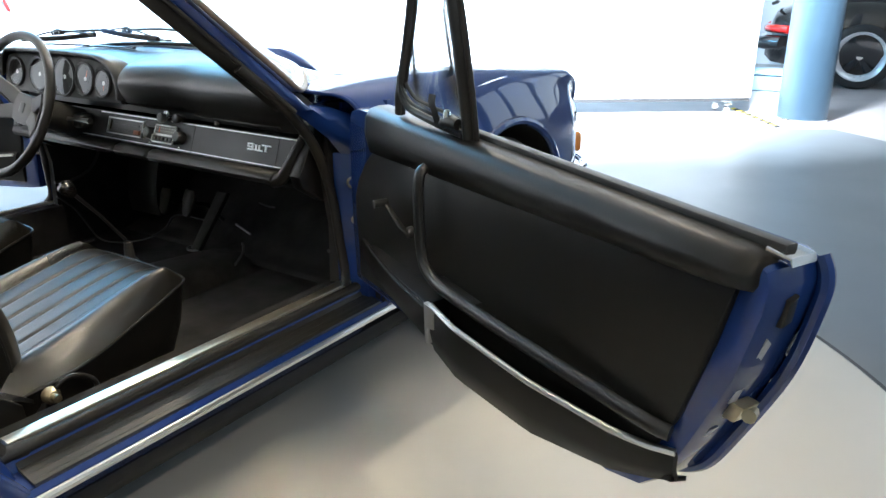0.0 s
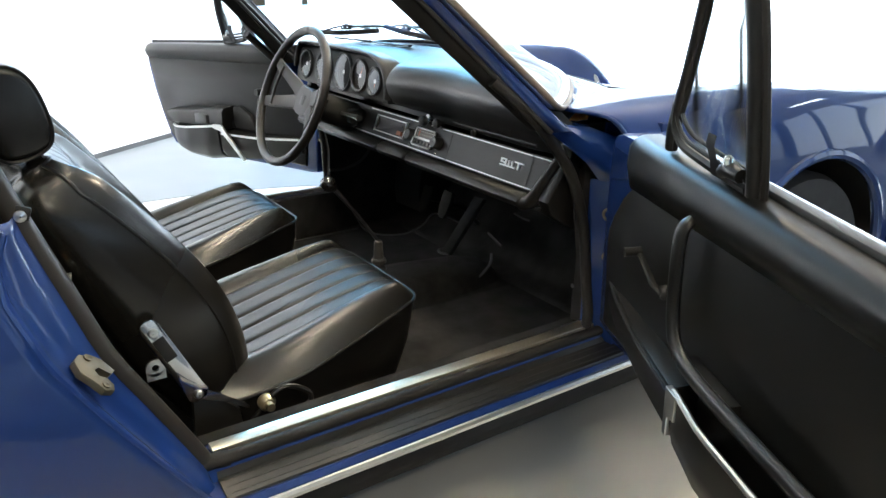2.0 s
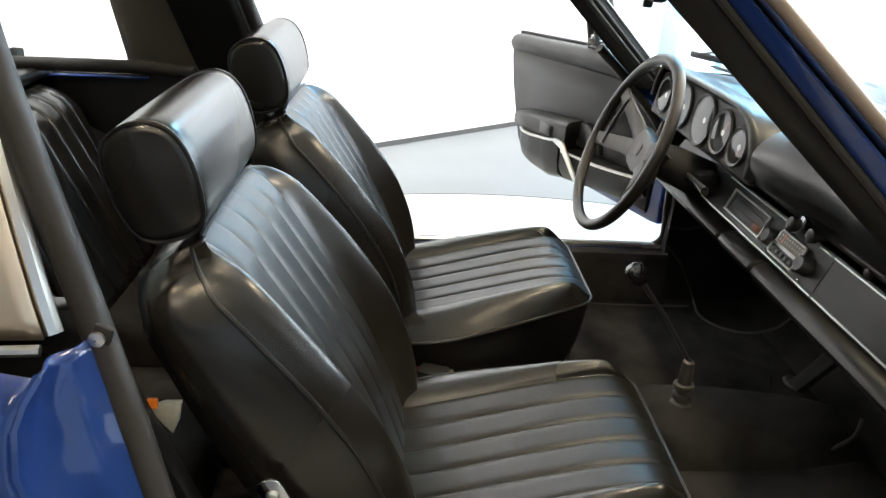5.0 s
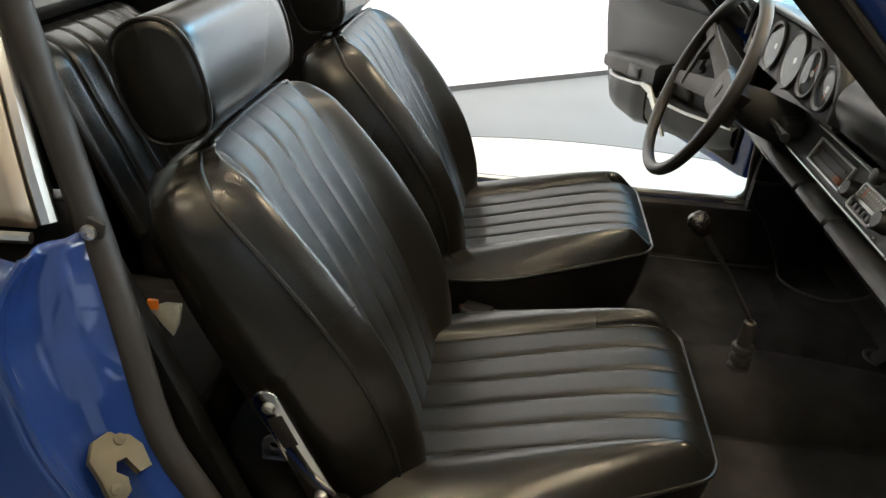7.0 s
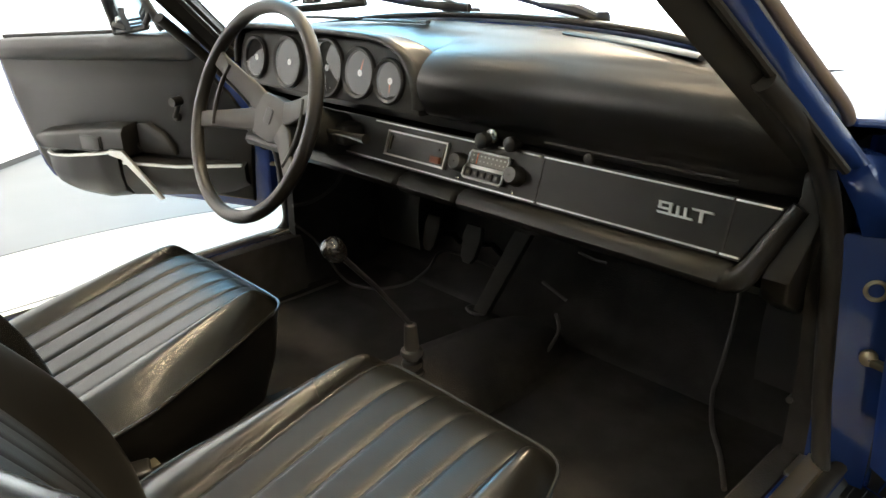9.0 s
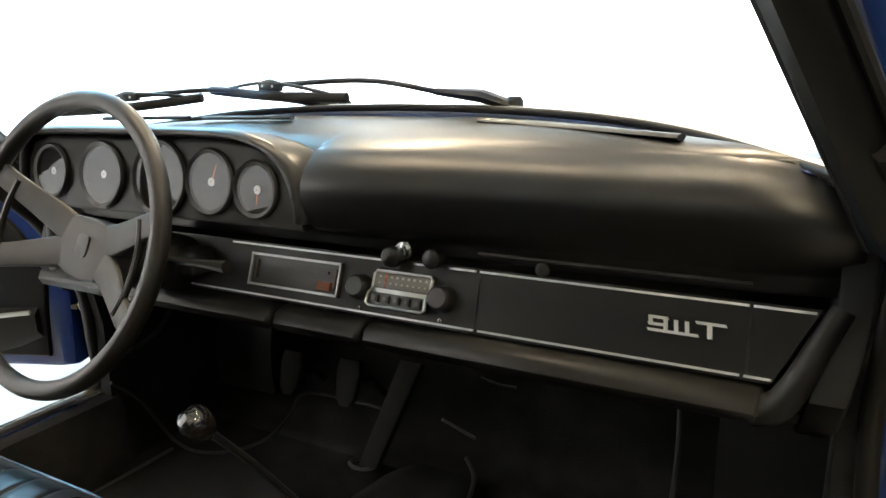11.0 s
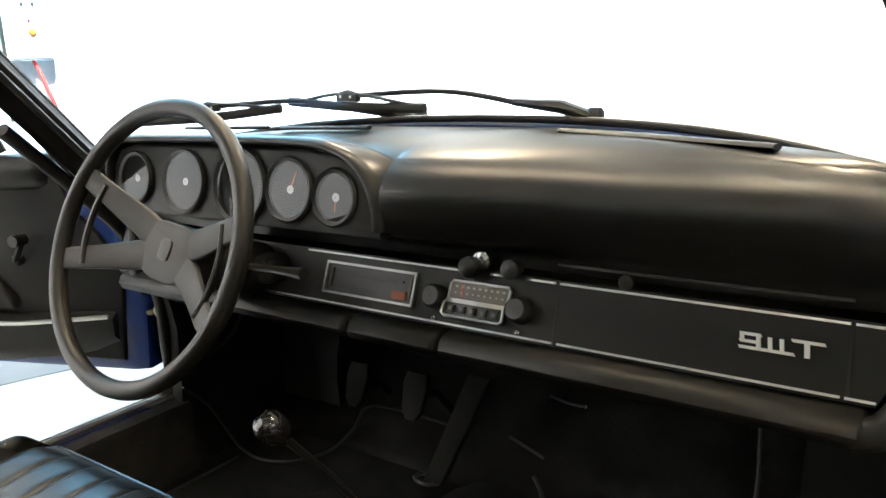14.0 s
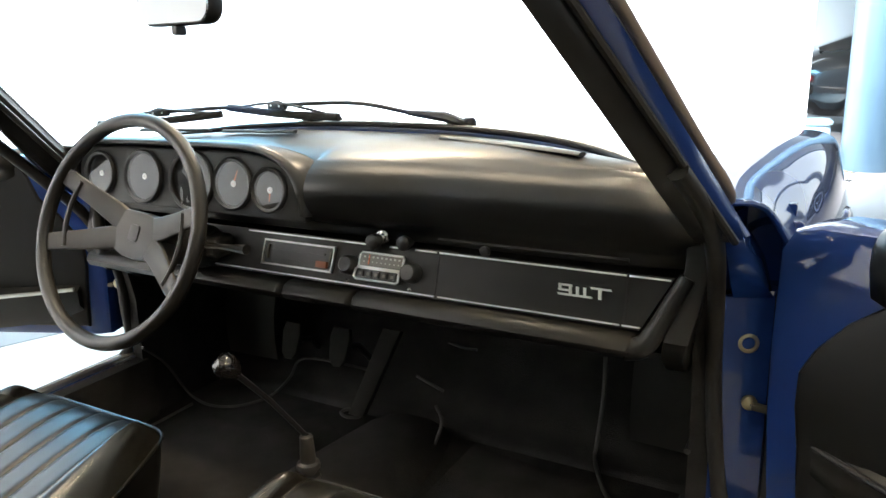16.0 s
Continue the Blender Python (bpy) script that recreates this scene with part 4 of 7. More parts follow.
tube(bm, [e0 + V(-0.03, 0, 0), e0 + V(-0.08, 0, 0.002), e0 + V(-0.125, -0.006, 0.006)], [0.005, 0.004, 0.006], 8)
part("stalk", bm, MATTE, column_ob)
bm = bmesh.new()
box(bm, e0 + V(0.045, 0.04, -0.01), (0.05, 0.05, 0.04), None, 0.012, 3)
part("ignition_housing", bm, MATTE, column_ob)


# ---- seats ----
def seat(cx, lift):
    """A bucket seat: pleated cushion and backrest, headrest, recliner arm."""
    def half_width(y):
        return curve(y, [(-0.80, 0.225), (-0.70, 0.250), (-0.62, 0.252), (-0.52, 0.230), (-0.455, 0.214), (-0.40, 0.198), (-0.365, 0.186), (-0.345, 0.177), (-0.332, 0.164), (-0.325, 0.146)])[0]

    def crown(y):
        return curve(y, [(-0.80, 0.368), (-0.70, 0.386), (-0.58, 0.416), (-0.47, 0.443), (-0.41, 0.455), (-0.375, 0.457), (-0.35, 0.450), (-0.325, 0.434)])[0]

    def rim_z(y):
        return curve(y, [(-0.80, 0.345), (-0.70, 0.366), (-0.62, 0.380), (-0.52, 0.398), (-0.455, 0.411), (-0.38, 0.425), (-0.325, 0.432)])[0]

    def seam_fall(k):
        """Five soft channels between six seams, k from -1 to 1 over them; 0 at a seam, 1 on a crest."""
        f = (k + 1) * 2.5
        f -= math.floor(f)
        return 1 - abs(2 * f - 1) ** 6

    PLEAT = 0.62

    def centre_panel(ob):
        """The woven centre, smooth bolsters beside it."""
        ob.data.materials.append(PLEATED)
        for f in ob.data.polygons:
            f.material_index = 1 if abs(f.center.x - cx) < 0.139 else 0

    def top(u, v):
        y = lerp(-0.79, -0.325, v)
        a = lerp(-1, 1, u)
        e = abs(a)
        hw = half_width(y)
        inner = min(0.142, hw * 0.84)
        fade = soft_step((-0.332 - y) / 0.05)
        if e < PLEAT:
            x = a / PLEAT * inner
            z = crown(y) + (0.0048 * seam_fall(a / PLEAT) - 0.0048) * (0.15 + 0.85 * fade) - 0.006 * (1 - (e / PLEAT) ** 2) * fade
        else:
            f = (e - PLEAT) / (1 - PLEAT)
            x = math.copysign(lerp(inner, hw, f), a)
            z = lerp(crown(y) - 0.0046 * (0.15 + 0.85 * fade), rim_z(y), f ** 2.4) + 0.020 * math.sin(math.pi * f ** 0.75) * fade + 0.0046 * fade * (1 - math.exp(-f / 0.05)) * (1 - f)
        return V(cx + x, y, z + lift)

    bm = bmesh.new()
    sheet(bm, top, 250, 72)
    rim = [top(0, k / 72) for k in range(73)] + [top(k / 24, 1) for k in range(1, 24)] + [top(1, 1 - k / 72) for k in range(73)]
    cushion = part("seat", bm, LEATHER, car, "black leatherette bucket seat with lengthwise pleats", sharp=120)
    centre_panel(cushion)
    bm = bmesh.new()
    base = []
    for p in rim:
        d = Vector((p.x - cx, p.y + 0.58, 0))

        def skirt(k, z):
            return Vector((cx + d.x * k, -0.58 + d.y * k, z))
        low = lerp(0.262, 0.300, clamp((p.y + 0.75) / 0.4))
        base.append([p, skirt(0.992, p.z - 0.006), skirt(0.975, lerp(p.z, low, 0.35)), skirt(0.945, lerp(p.z, low, 0.75)), skirt(0.91, low), skirt(0.85, 0.245)])
    loft(bm, [[b[k] for b in base] for k in range(6)], closed=False, cap=False)
    # Duller vinyl replaces the leather here to put in the shade below the rim.
    part("cushion_side", bm, VINYL, cushion, sharp=75)
    bm = bmesh.new()
    tube(bm, [p + V(0, 0, 0.0005) for p in rim], 0.0030, 6)
    part("piping", bm, PIPING, cushion)
    # backrest
    foot, head = V(cx, -0.728, 0.335), V(cx, -0.966, 0.815)
    along = (head - foot).normalized()
    out = V(0, -along.z, along.y) * -1
    L = (head - foot).length

    def bw(t):
        return curve(t, [(0.0, 0.180), (0.15, 0.200), (0.4, 0.218), (0.65, 0.222), (0.80, 0.220), (0.89, 0.214), (0.95, 0.202), (0.98, 0.186), (1.0, 0.152)])[0]

    def roll(t):
        return curve(t, [(0, 0.020), (0.2, 0.044), (0.4, 0.050), (0.6, 0.044), (0.75, 0.034), (0.88, 0.022), (1.0, 0.006)])[0]

    def swell(t):
        return curve(t, [(0, 0.010), (0.2, 0.026), (0.4, 0.034), (0.6, 0.030), (0.8, 0.020), (1.0, 0.008)])[0]

    def face(u, v):
        t = v
        a = lerp(-1, 1, u)
        e = abs(a)
        w = bw(t)
        inner = min(0.140, w * 0.86)
        fade = soft_step((0.995 - t) / 0.10)
        if e < PLEAT:
            x = a / PLEAT * inner
            d = swell(t) + (0.0046 * seam_fall(a / PLEAT) - 0.0046) * (0.15 + 0.85 * fade)
        else:
            f = (e - PLEAT) / (1 - PLEAT)
            x = math.copysign(lerp(inner, w, f), a)
            d = swell(t) - 0.0046 * (0.15 + 0.85 * fade) + 0.0046 * fade * (1 - math.exp(-f / 0.05)) + roll(t) * soft_step(f / 0.62) - 0.038 * (max(0.0, f - 0.45) / 0.55) ** 2.0 * (0.4 + 0.6 * fade)
        if t > 0.88:
            d -= 0.022 * ((t - 0.88) / 0.12) ** 2
        return foot + along * ((t + 0.014 * (1 - a * a) * soft_step((t - 0.7) / 0.3)) * L) + V(x, 0, 0) + out * d

    bm = bmesh.new()
    sheet(bm, face, 250, 80)
    back = part("backrest", bm, LEATHER, cushion, sharp=120)
    centre_panel(back)
    rimb = [face(0, k / 80) for k in range(81)] + [face(k / 30, 1) for k in range(1, 30)] + [face(1, 1 - k / 80) for k in range(81)]
    bm = bmesh.new()
    tube(bm, rimb, 0.0034, 6)
    part("piping", bm, PIPING, cushion)
    bm = bmesh.new()
    rows = []
    mid = foot.lerp(head, 0.45)
    for p in rimb:
        t = clamp((p - foot).dot(along) / L)
        ax = (p - mid).dot(along)
        depth = curve(t, [(0, 0.095), (0.3, 0.160), (0.6, 0.150), (0.85, 0.112), (1, 0.085)])[0]

        def q(kx, ka, dd):
            return mid + V((p.x - cx) * kx, 0, 0) + along * (ax * ka) + out * ((p - mid).dot(out)) - out * dd
        rows.append([p, q(1.020, 1.008, 0.010), q(1.085, 1.012, depth * 0.3), q(1.105, 1.006, depth * 0.6), q(1.03, 0.975, depth * 0.88), q(0.88, 0.92, depth), q(0.3, 0.4, depth * 1.02), mid - out * depth * 1.05 + out * ((p - mid).dot(out)) * 0.2])
    loft(bm, [[r[k] for r in rows] for k in range(8)], closed=False, cap=False)
    part("back_shell", bm, LEATHER, cushion, sharp=75)
    # headrest: a loaf with flat ends
    bm = bmesh.new()
    loaf = smooth_path([V(0, 0.0, 0.071), V(0, 0.034, 0.062), V(0, 0.051, 0.030), V(0, 0.051, -0.025), V(0, 0.037, -0.062), V(0, 0.0, -0.072), V(0, -0.035, -0.062), V(0, -0.049, -0.025), V(0, -0.049, 0.025), V(0, -0.035, 0.058)], 5, True)
    hm = Matrix.Translation((cx + 0.008, -1.022, 0.886)) @ pose(0, 0, 0, 15, 0, 0)
    rings = []
    for x, k in ((-0.158, 0.80), (-0.156, 0.90), (-0.150, 0.965), (-0.140, 0.995), (-0.12, 1.0), (-0.05, 1.012), (0.05, 1.012), (0.12, 1.0), (0.140, 0.995), (0.150, 0.965), (0.156, 0.90), (0.158, 0.80)):
        rings.append([hm @ V(x, p.y * k, p.z * k) for p in loaf])
    loft(bm, rings)
    part("headrest", bm, LEATHER, cushion, sharp=75)
    for x in (-0.153, 0.153):
        bm = bmesh.new()
        tube(bm, [hm @ V(x, p.y * 0.965, p.z * 0.965) for p in loaf], 0.0025, 6, closed=True)
        part("headrest_piping", bm, VINYL, cushion)
    for x in (-0.075, 0.075):
        bm = bmesh.new()
        tube(bm, [(cx + x, -1.02, 0.78), (cx + x, -1.022, 0.84)], 0.008, 8)
        part("headrest_post", bm, CHROME, cushion)
    # recliner arms on both flanks
    for s in (1, -1):
        x = cx + s * 0.256
        bm = bmesh.new()
        a, b, c = V(x, -0.890, 0.546), V(x, -0.828, 0.408), V(x, -0.742, 0.352)
        d1 = (b - a).normalized()
        n1 = V(0, d1.z, -d1.y)
        bar = [a + d1 * (0.016 * math.cos(t)) * -1 + n1 * (0.0165 * math.sin(t)) for t in [radians(-90 + 30 * k) for k in range(7)]]
        bar += [b - d1 * 0.012 + n1 * 0.0170, b + d1 * 0.004 + n1 * 0.019, b + d1 * 0.014 + n1 * 0.010, b + d1 * 0.014 - n1 * 0.010, b + d1 * 0.004 - n1 * 0.019, b - d1 * 0.012 - n1 * 0.0170]
        prism(bm, [(p.y, p.z) for p in bar], lambda p, q, d: V(x + s * d, p, q), 0.0, 0.006, 0.0015)
        loft(bm, [[V(x + s * e, p.y, p.z + h) for e, h in ((0.001, -0.5 * w), (0.006, -0.5 * w), (0.006, 0.5 * w), (0.001, 0.5 * w))] for p, w in ((b + V(0, 0.008, -0.004), 0.022), (b.lerp(c, 0.5) + V(0, 0, 0.004), 0.014), (c, 0.008))])
        arm = part("recliner_arm", bm, CHROME, cushion, "polished chrome recliner arm")
        bm = bmesh.new()
        m3 = Matrix(((0, 0, 1), (d1.y, n1.y, 0), (d1.z, n1.z, 0)))
        box(bm, a + d1 * 0.045 + V(s * 0.006, 0, 0), (0.046, 0.020, 0.003), m3 @ Matrix(((1, 0, 0), (0, 1, 0), (0, 0, 1))), 0.001)
        part("slot", bm, PLASTIC, cushion)
        for p in (a + d1 * 0.008, b + d1 * 0.002):
            bm = bmesh.new()
            lathe(bm, [(0.0085, 0.004), (0.0085, 0.008), (0.006, 0.011), (0.001, 0.0115)], Matrix.Translation(p + V(0, 0, 0)) @ Matrix.Rotation(radians(90 * s), 4, "Y"), 14)
            part("bolt", bm, ALU, cushion)
        bm = bmesh.new()
        prism(bm, [(-0.835, 0.385), (-0.80, 0.388), (-0.755, 0.345), (-0.745, 0.24), (-0.84, 0.24)], lambda p, q, d: V(x + s * (d - 0.012), p, q), -0.01, 0.004, 0.002)
        part("hinge_cover", bm, PLASTIC, cushion)
    # adjuster knob with loop on the door side
    bm = bmesh.new()
    sx = cx + 0.252 * (1 if cx > 0 else -1)
    lathe(bm, [(0.016, 0), (0.016, 0.012), (0.011, 0.018), (0.001, 0.018)], Matrix.Translation((sx, -0.709, 0.348)) @ Matrix.Rotation(radians(90), 4, "Y"), 14)
    lathe(bm, [(0.008, 0), (0.008, 0.03), (0.001, 0.031)], Matrix.Translation((sx, -0.709, 0.348)) @ Matrix.Rotation(radians(90), 4, "Y"), 12)
    part("adjuster", bm, FITTING, cushion)
    bm = bmesh.new()
    tube(bm, smooth_path([(sx, -0.735, 0.318), (sx + 0.012, -0.69, 0.368), (sx + 0.012, -0.655, 0.366), (sx + 0.012, -0.625, 0.34), (sx + 0.012, -0.640, 0.318), (sx + 0.010, -0.72, 0.312)], 5), 0.005, 8)
    part("lever_loop", bm, PLASTIC, cushion)
    for s in (1, -1):
        bm = bmesh.new()
        box(bm, (cx + s * 0.16, -0.55, 0.228), (0.03, 0.46, 0.036), None, 0.004)
        part("seat_rail", bm, PLASTIC, cushion)
    return cushion


seat(0.305, 0.0)
seat(-0.325, 0.0)

# ---- floor, tunnel and footwell ----
bm = bmesh.new()
box(bm, (0, -0.55, 0.20), (1.26, 1.90, 0.02), None, 0.004)
part("floor_pan", bm, CARPET, car, "black carpeted floor")
bm = bmesh.new()
rings = []
for y, w, h in ((-1.5, 0.12, 0.30), (-0.4, 0.115, 0.285), (-0.05, 0.115, 0.275), (0.14, 0.10, 0.262), (0.20, 0.09, 0.25)):
    rings.append([V(x * w, y, z) for x, z in ((-1.1, 0.20), (-1.0, h - 0.05), (-0.8, h - 0.012), (-0.4, h), (0.4, h), (0.8, h - 0.012), (1.0, h - 0.05), (1.1, 0.20))])
loft(bm, rings)
part("tunnel", bm, CARPET, car, "black carpeted centre tunnel", sharp=60)
bm = bmesh.new()
sheet(bm, lambda u, v: V(lerp(-0.64, 0.64, u), table(v, [(0, 0.22), (0.25, 0.30), (0.6, 0.46), (1, 0.50)])[0], table(v, [(0, 0.205), (0.25, 0.23), (0.6, 0.42), (1, 0.62)])[0]), 10, 12)
part("footwell", bm, CARPET, car, thick=0.01)
for side in (1, -1):
    bm = bmesh.new()
    prism(bm, [(-0.02, 0.21), (0.50, 0.21), (0.50, 0.80), (-0.02, 0.80), (-0.03, 0.64), (-0.005, 0.5), (-0.01, 0.36)], lambda a, b, d: V(side * d, a, b), 0.615, 0.645)
    part("kick_panel", bm, CARPET, car)
    bm = bmesh.new()
    tube(bm, smooth_path([(side * 0.612, 0.22, 0.61), (side * 0.612, 0.17, 0.52), (side * 0.612, 0.12, 0.455), (side * 0.612, 0.05, 0.43), (side * 0.614, -0.01, 0.432)], 5), 0.005, 8)
    part("edging", bm, EDGING, car)
    # inner sill side with carpet
    bm = bmesh.new()
    prism(bm, [(0.598, 0.20), (0.598, 0.335), (0.608, 0.352), (0.64, 0.354), (0.64, 0.20)], lambda a, b, d: V(side * a, d, b), -1.02, 0.0)
    part("sill_carpet", bm, CARPET, car)
    # sill: painted box with tread
    bm = bmesh.new()
    prism(bm, [(0.642, 0.20), (0.642, 0.352), (0.690, 0.346), (0.697, 0.318), (0.742, 0.308), (0.752, 0.312), (0.760, 0.303), (0.755, 0.290), (0.735, 0.272), (0.69, 0.235), (0.66, 0.20)], lambda a, b, d: V(side * a, d, b), -0.93, 0.04)
    sill = part("sill", bm, PAINT, car, "blue painted door sill", sharp=30)
    bm = bmesh.new()
    prism(bm, [(0.650, 0.353), (0.650, 0.3615), (0.664, 0.3625), (0.674, 0.360), (0.676, 0.348)], lambda a, b, d: V(side * a, d, b), -0.842, 0.002)
    part("scuff_strip", bm, STRIP, sill, "polished aluminium scuff strip")
    bm = bmesh.new()
    tube(bm, [(side * 0.6835, y, 0.346) for y in (-0.87, -0.4, 0.02)], 0.0115, 10)
    part("sill_seal", bm, RUBBER, sill)
    bm = bmesh.new()
    prism(bm, [(0.692, 0.335), (0.699, 0.324), (0.743, 0.313), (0.745, 0.309), (0.699, 0.315), (0.690, 0.33)], lambda a, b, d: V(side * a, d, b), -0.845, 0.03)
    for k in range(3):
        x = 0.706 + k * 0.014
        tube(bm, [(side * x, y, 0.3235 - (x - 0.699) * 0.25) for y in (-0.84, 0.025)], 0.0010, 5)
    part("tread_mat", bm, TREAD, sill, "ribbed black rubber sill tread")
    bm = bmesh.new()
    prism(bm, [(0.756, 0.302), (0.764, 0.301), (0.768, 0.296), (0.767, 0.289), (0.762, 0.285), (0.754, 0.286)], lambda a, b, d: V(side * a, d, b), -1.30, 0.20)
    part("rocker_trim", bm, TRIM, sill, "bright chrome rocker trim")
    # hinge post: plate below, recess above
    bm = bmesh.new()
    prism(bm, [(0.645, -0.010), (0.662, 0.0), (0.714, 0.022), (0.716, 0.10), (0.645, 0.10)], lambda a, b, d: V(side * a, b, d), 0.28, 0.685, 0.004)
    post = part("hinge_post", bm, PAINT, car, "blue painted door hinge post")
    bm = bmesh.new()
    prism(bm, [(0.645, 0.02), (0.652, 0.02), (0.662, 0.085), (0.725, 0.10), (0.725, 0.12), (0.645, 0.12)], lambda a, b, d: V(side * a, b, d), 0.68, 0.80, 0.003)
    part("post_recess", bm, PAINT, post)
    bm = bmesh.new()
    lathe(bm, [(0.046, 0.0), (0.052, 0.004), (0.058, 0.0)], Matrix.Translation((side * 0.70, 0.092, 0.725)) @ pose(0, 0, 0, 90, 0, 10 * side), 28)
    part("recess_ring", bm, PAINT, post)
    # flange of the wing behind the open door's front edge, with a stamped boss
    bm = bmesh.new()
    prism(bm, [(0.724, 0.30), (0.762, 0.30), (0.764, 0.55), (0.752, 0.68), (0.728, 0.775), (0.712, 0.79), (0.712, 0.69), (0.724, 0.68)], lambda a, b, d: V(side * a, d, b), 0.088, 0.092, 0.001)
    flange = part("wing_flange", bm, PAINT, post)
    bm = bmesh.new()
    prism(bm, rounded(-0.012, -0.045, 0.012, 0.045, 0.010, 4), lambda a, b, d: V(side * (0.728 + a), 0.088 - d, 0.735 + b), 0.0, 0.010, 0.003)
    part("stamped_boss", bm, PAINT, flange)
    bm = bmesh.new()
    prism(bm, [(0.664, 0.690), (0.712, 0.690), (0.708, 0.664), (0.690, 0.676)], lambda a, b, d: V(side * a, 0.004 + (a - 0.66) * 0.42 - d, b), 0.0, 0.003)
    part("post_plate", bm, STICKER, post, "worn bright plate on the post")
    # Black block stands in for the shade between post and door.
    bm = bmesh.new()
    prism(bm, [(0.716, 0.045), (0.740, 0.055), (0.740, 0.10), (0.716, 0.10)], lambda a, b, d: V(side * a, b, d), 0.30, 0.69)
    part("gap_shade", bm, RUBBER, post)
    m = Matrix.Translation((side * 0.685, 0.0115, 0.613)) @ pose(0, 0, 0, 90, 0, 23 * side)
    bm = bmesh.new()
    lathe(bm, [(0.015, 0.0), (0.0145, 0.003), (0.011, 0.004), (0.009, 0.0015), (0.006, 0.001), (0.005, -0.004), (0.001, -0.004)], m, 24)
    part("post_bolt", bm, FITTING, post)
    bm = bmesh.new()
    box(bm, (side * 0.722, 0.0, 0.520), (0.05, 0.012, 0.010), Matrix.Rotation(radians(-12 * side), 3, "Z"), 0.003)
    strap = part("check_strap", bm, ZINC, post)
    bm = bmesh.new()
    lathe(bm, [(0.011, 0.0), (0.011, 0.006), (0.006, 0.009), (0.001, 0.010)], Matrix.Translation((side * 0.692, 0.010, 0.523)) @ pose(0, 0, 0, 90, 0, 23 * side), 14)
    part("strap_pin", bm, FITTING, strap)
    for z, r in ((0.672, 0.007), (0.45, 0.008)):
        bm = bmesh.new()
        lathe(bm, [(r, 0.0), (r, 0.006), (0.001, 0.008)], Matrix.Translation((side * 0.728, 0.040, z)) @ pose(0, 0, 0, 90, 0, 10 * side), 12)
        part("hinge_bolt", bm, FITTING, post)
    for z in (0.645, 0.42):
        bm = bmesh.new()
        tube(bm, [(side * 0.728, 0.06, z - 0.035), (side * 0.728, 0.06, z + 0.035)], 0.011, 12)
        part("hinge", bm, PAINT, post)
    bm = bmesh.new()
    tube(bm, smooth_path([(side * 0.632, -0.262, 0.90), (side * 0.650, -0.205, 0.85), (side * 0.656, -0.145, 0.79), (side * 0.650, -0.070, 0.70), (side * 0.645, -0.02, 0.58), (side * 0.652, -0.008, 0.46), (side * 0.660, -0.002, 0.385), (side * 0.672, -0.02, 0.352)], 5), 0.012, 10)
    part("opening_seal", bm, RUBBER, car)
# bound carpet edges
bm = bmesh.new()
tube(bm, smooth_path([(0.385, 0.320, 0.415), (0.392, 0.290, 0.340), (0.392, 0.255, 0.255), (0.395, 0.235, 0.226), (0.440, 0.150, 0.222), (0.492, 0.080, 0.222), (0.535, 0.010, 0.222)], 5), 0.0045, 8)
part("carpet_edging", bm, EDGING, car, "grey bound carpet edge")
bm = bmesh.new()
tube(bm, smooth_path([(0.05, 0.20, 0.285), (0.078, 0.175, 0.268), (0.085, 0.14, 0.245), (0.08, 0.11, 0.222)], 5), 0.004, 8)
part("carpet_edging", bm, EDGING, car, "grey bound carpet edge")
bm = bmesh.new()
tube(bm, smooth_path([(-0.02, 0.24, 0.325), (0.05, 0.235, 0.305)], 3), 0.0035, 6)
part("carpet_edging", bm, EDGING, car, "grey bound carpet edge")
bm = bmesh.new()
tube(bm, smooth_path([(-0.60, -0.018, 0.388), (-0.60, 0.037, 0.329), (-0.595, 0.079, 0.248), (-0.569, 0.085, 0.222), (-0.497, 0.074, 0.222), (-0.435, 0.105, 0.222), (-0.400, 0.17, 0.226), (-0.398, 0.24, 0.245), (-0.392, 0.275, 0.280), (-0.325, 0.280, 0.292), (-0.18, 0.280, 0.292)], 6), 0.0035, 6)
part("carpet_edging", bm, EDGING, car, "grey bound carpet edge")
bm = bmesh.new()
tube(bm, smooth_path([(-0.55, 0.06, 0.222), (-0.56, -0.15, 0.216), (-0.57, -0.4, 0.215)], 5), 0.0035, 6)
part("carpet_edging", bm, EDGING, car, "grey bound carpet edge")
bm = bmesh.new()
prism(bm, [(-0.58, -0.45), (-0.14, -0.45), (-0.13, 0.10), (-0.24, 0.16), (-0.34, 0.03), (-0.56, 0.05)], lambda a, b, d: V(a, b, d), 0.21, 0.217, 0.002)
part("floor_mat", bm, CARPET, car)
bm = bmesh.new()
prism(bm, [(0.14, -0.45), (0.56, -0.45), (0.56, 0.14), (0.14, 0.20)], lambda a, b, d: V(a, b, d), 0.21, 0.217, 0.002)
part("floor_mat", bm, CARPET, car)

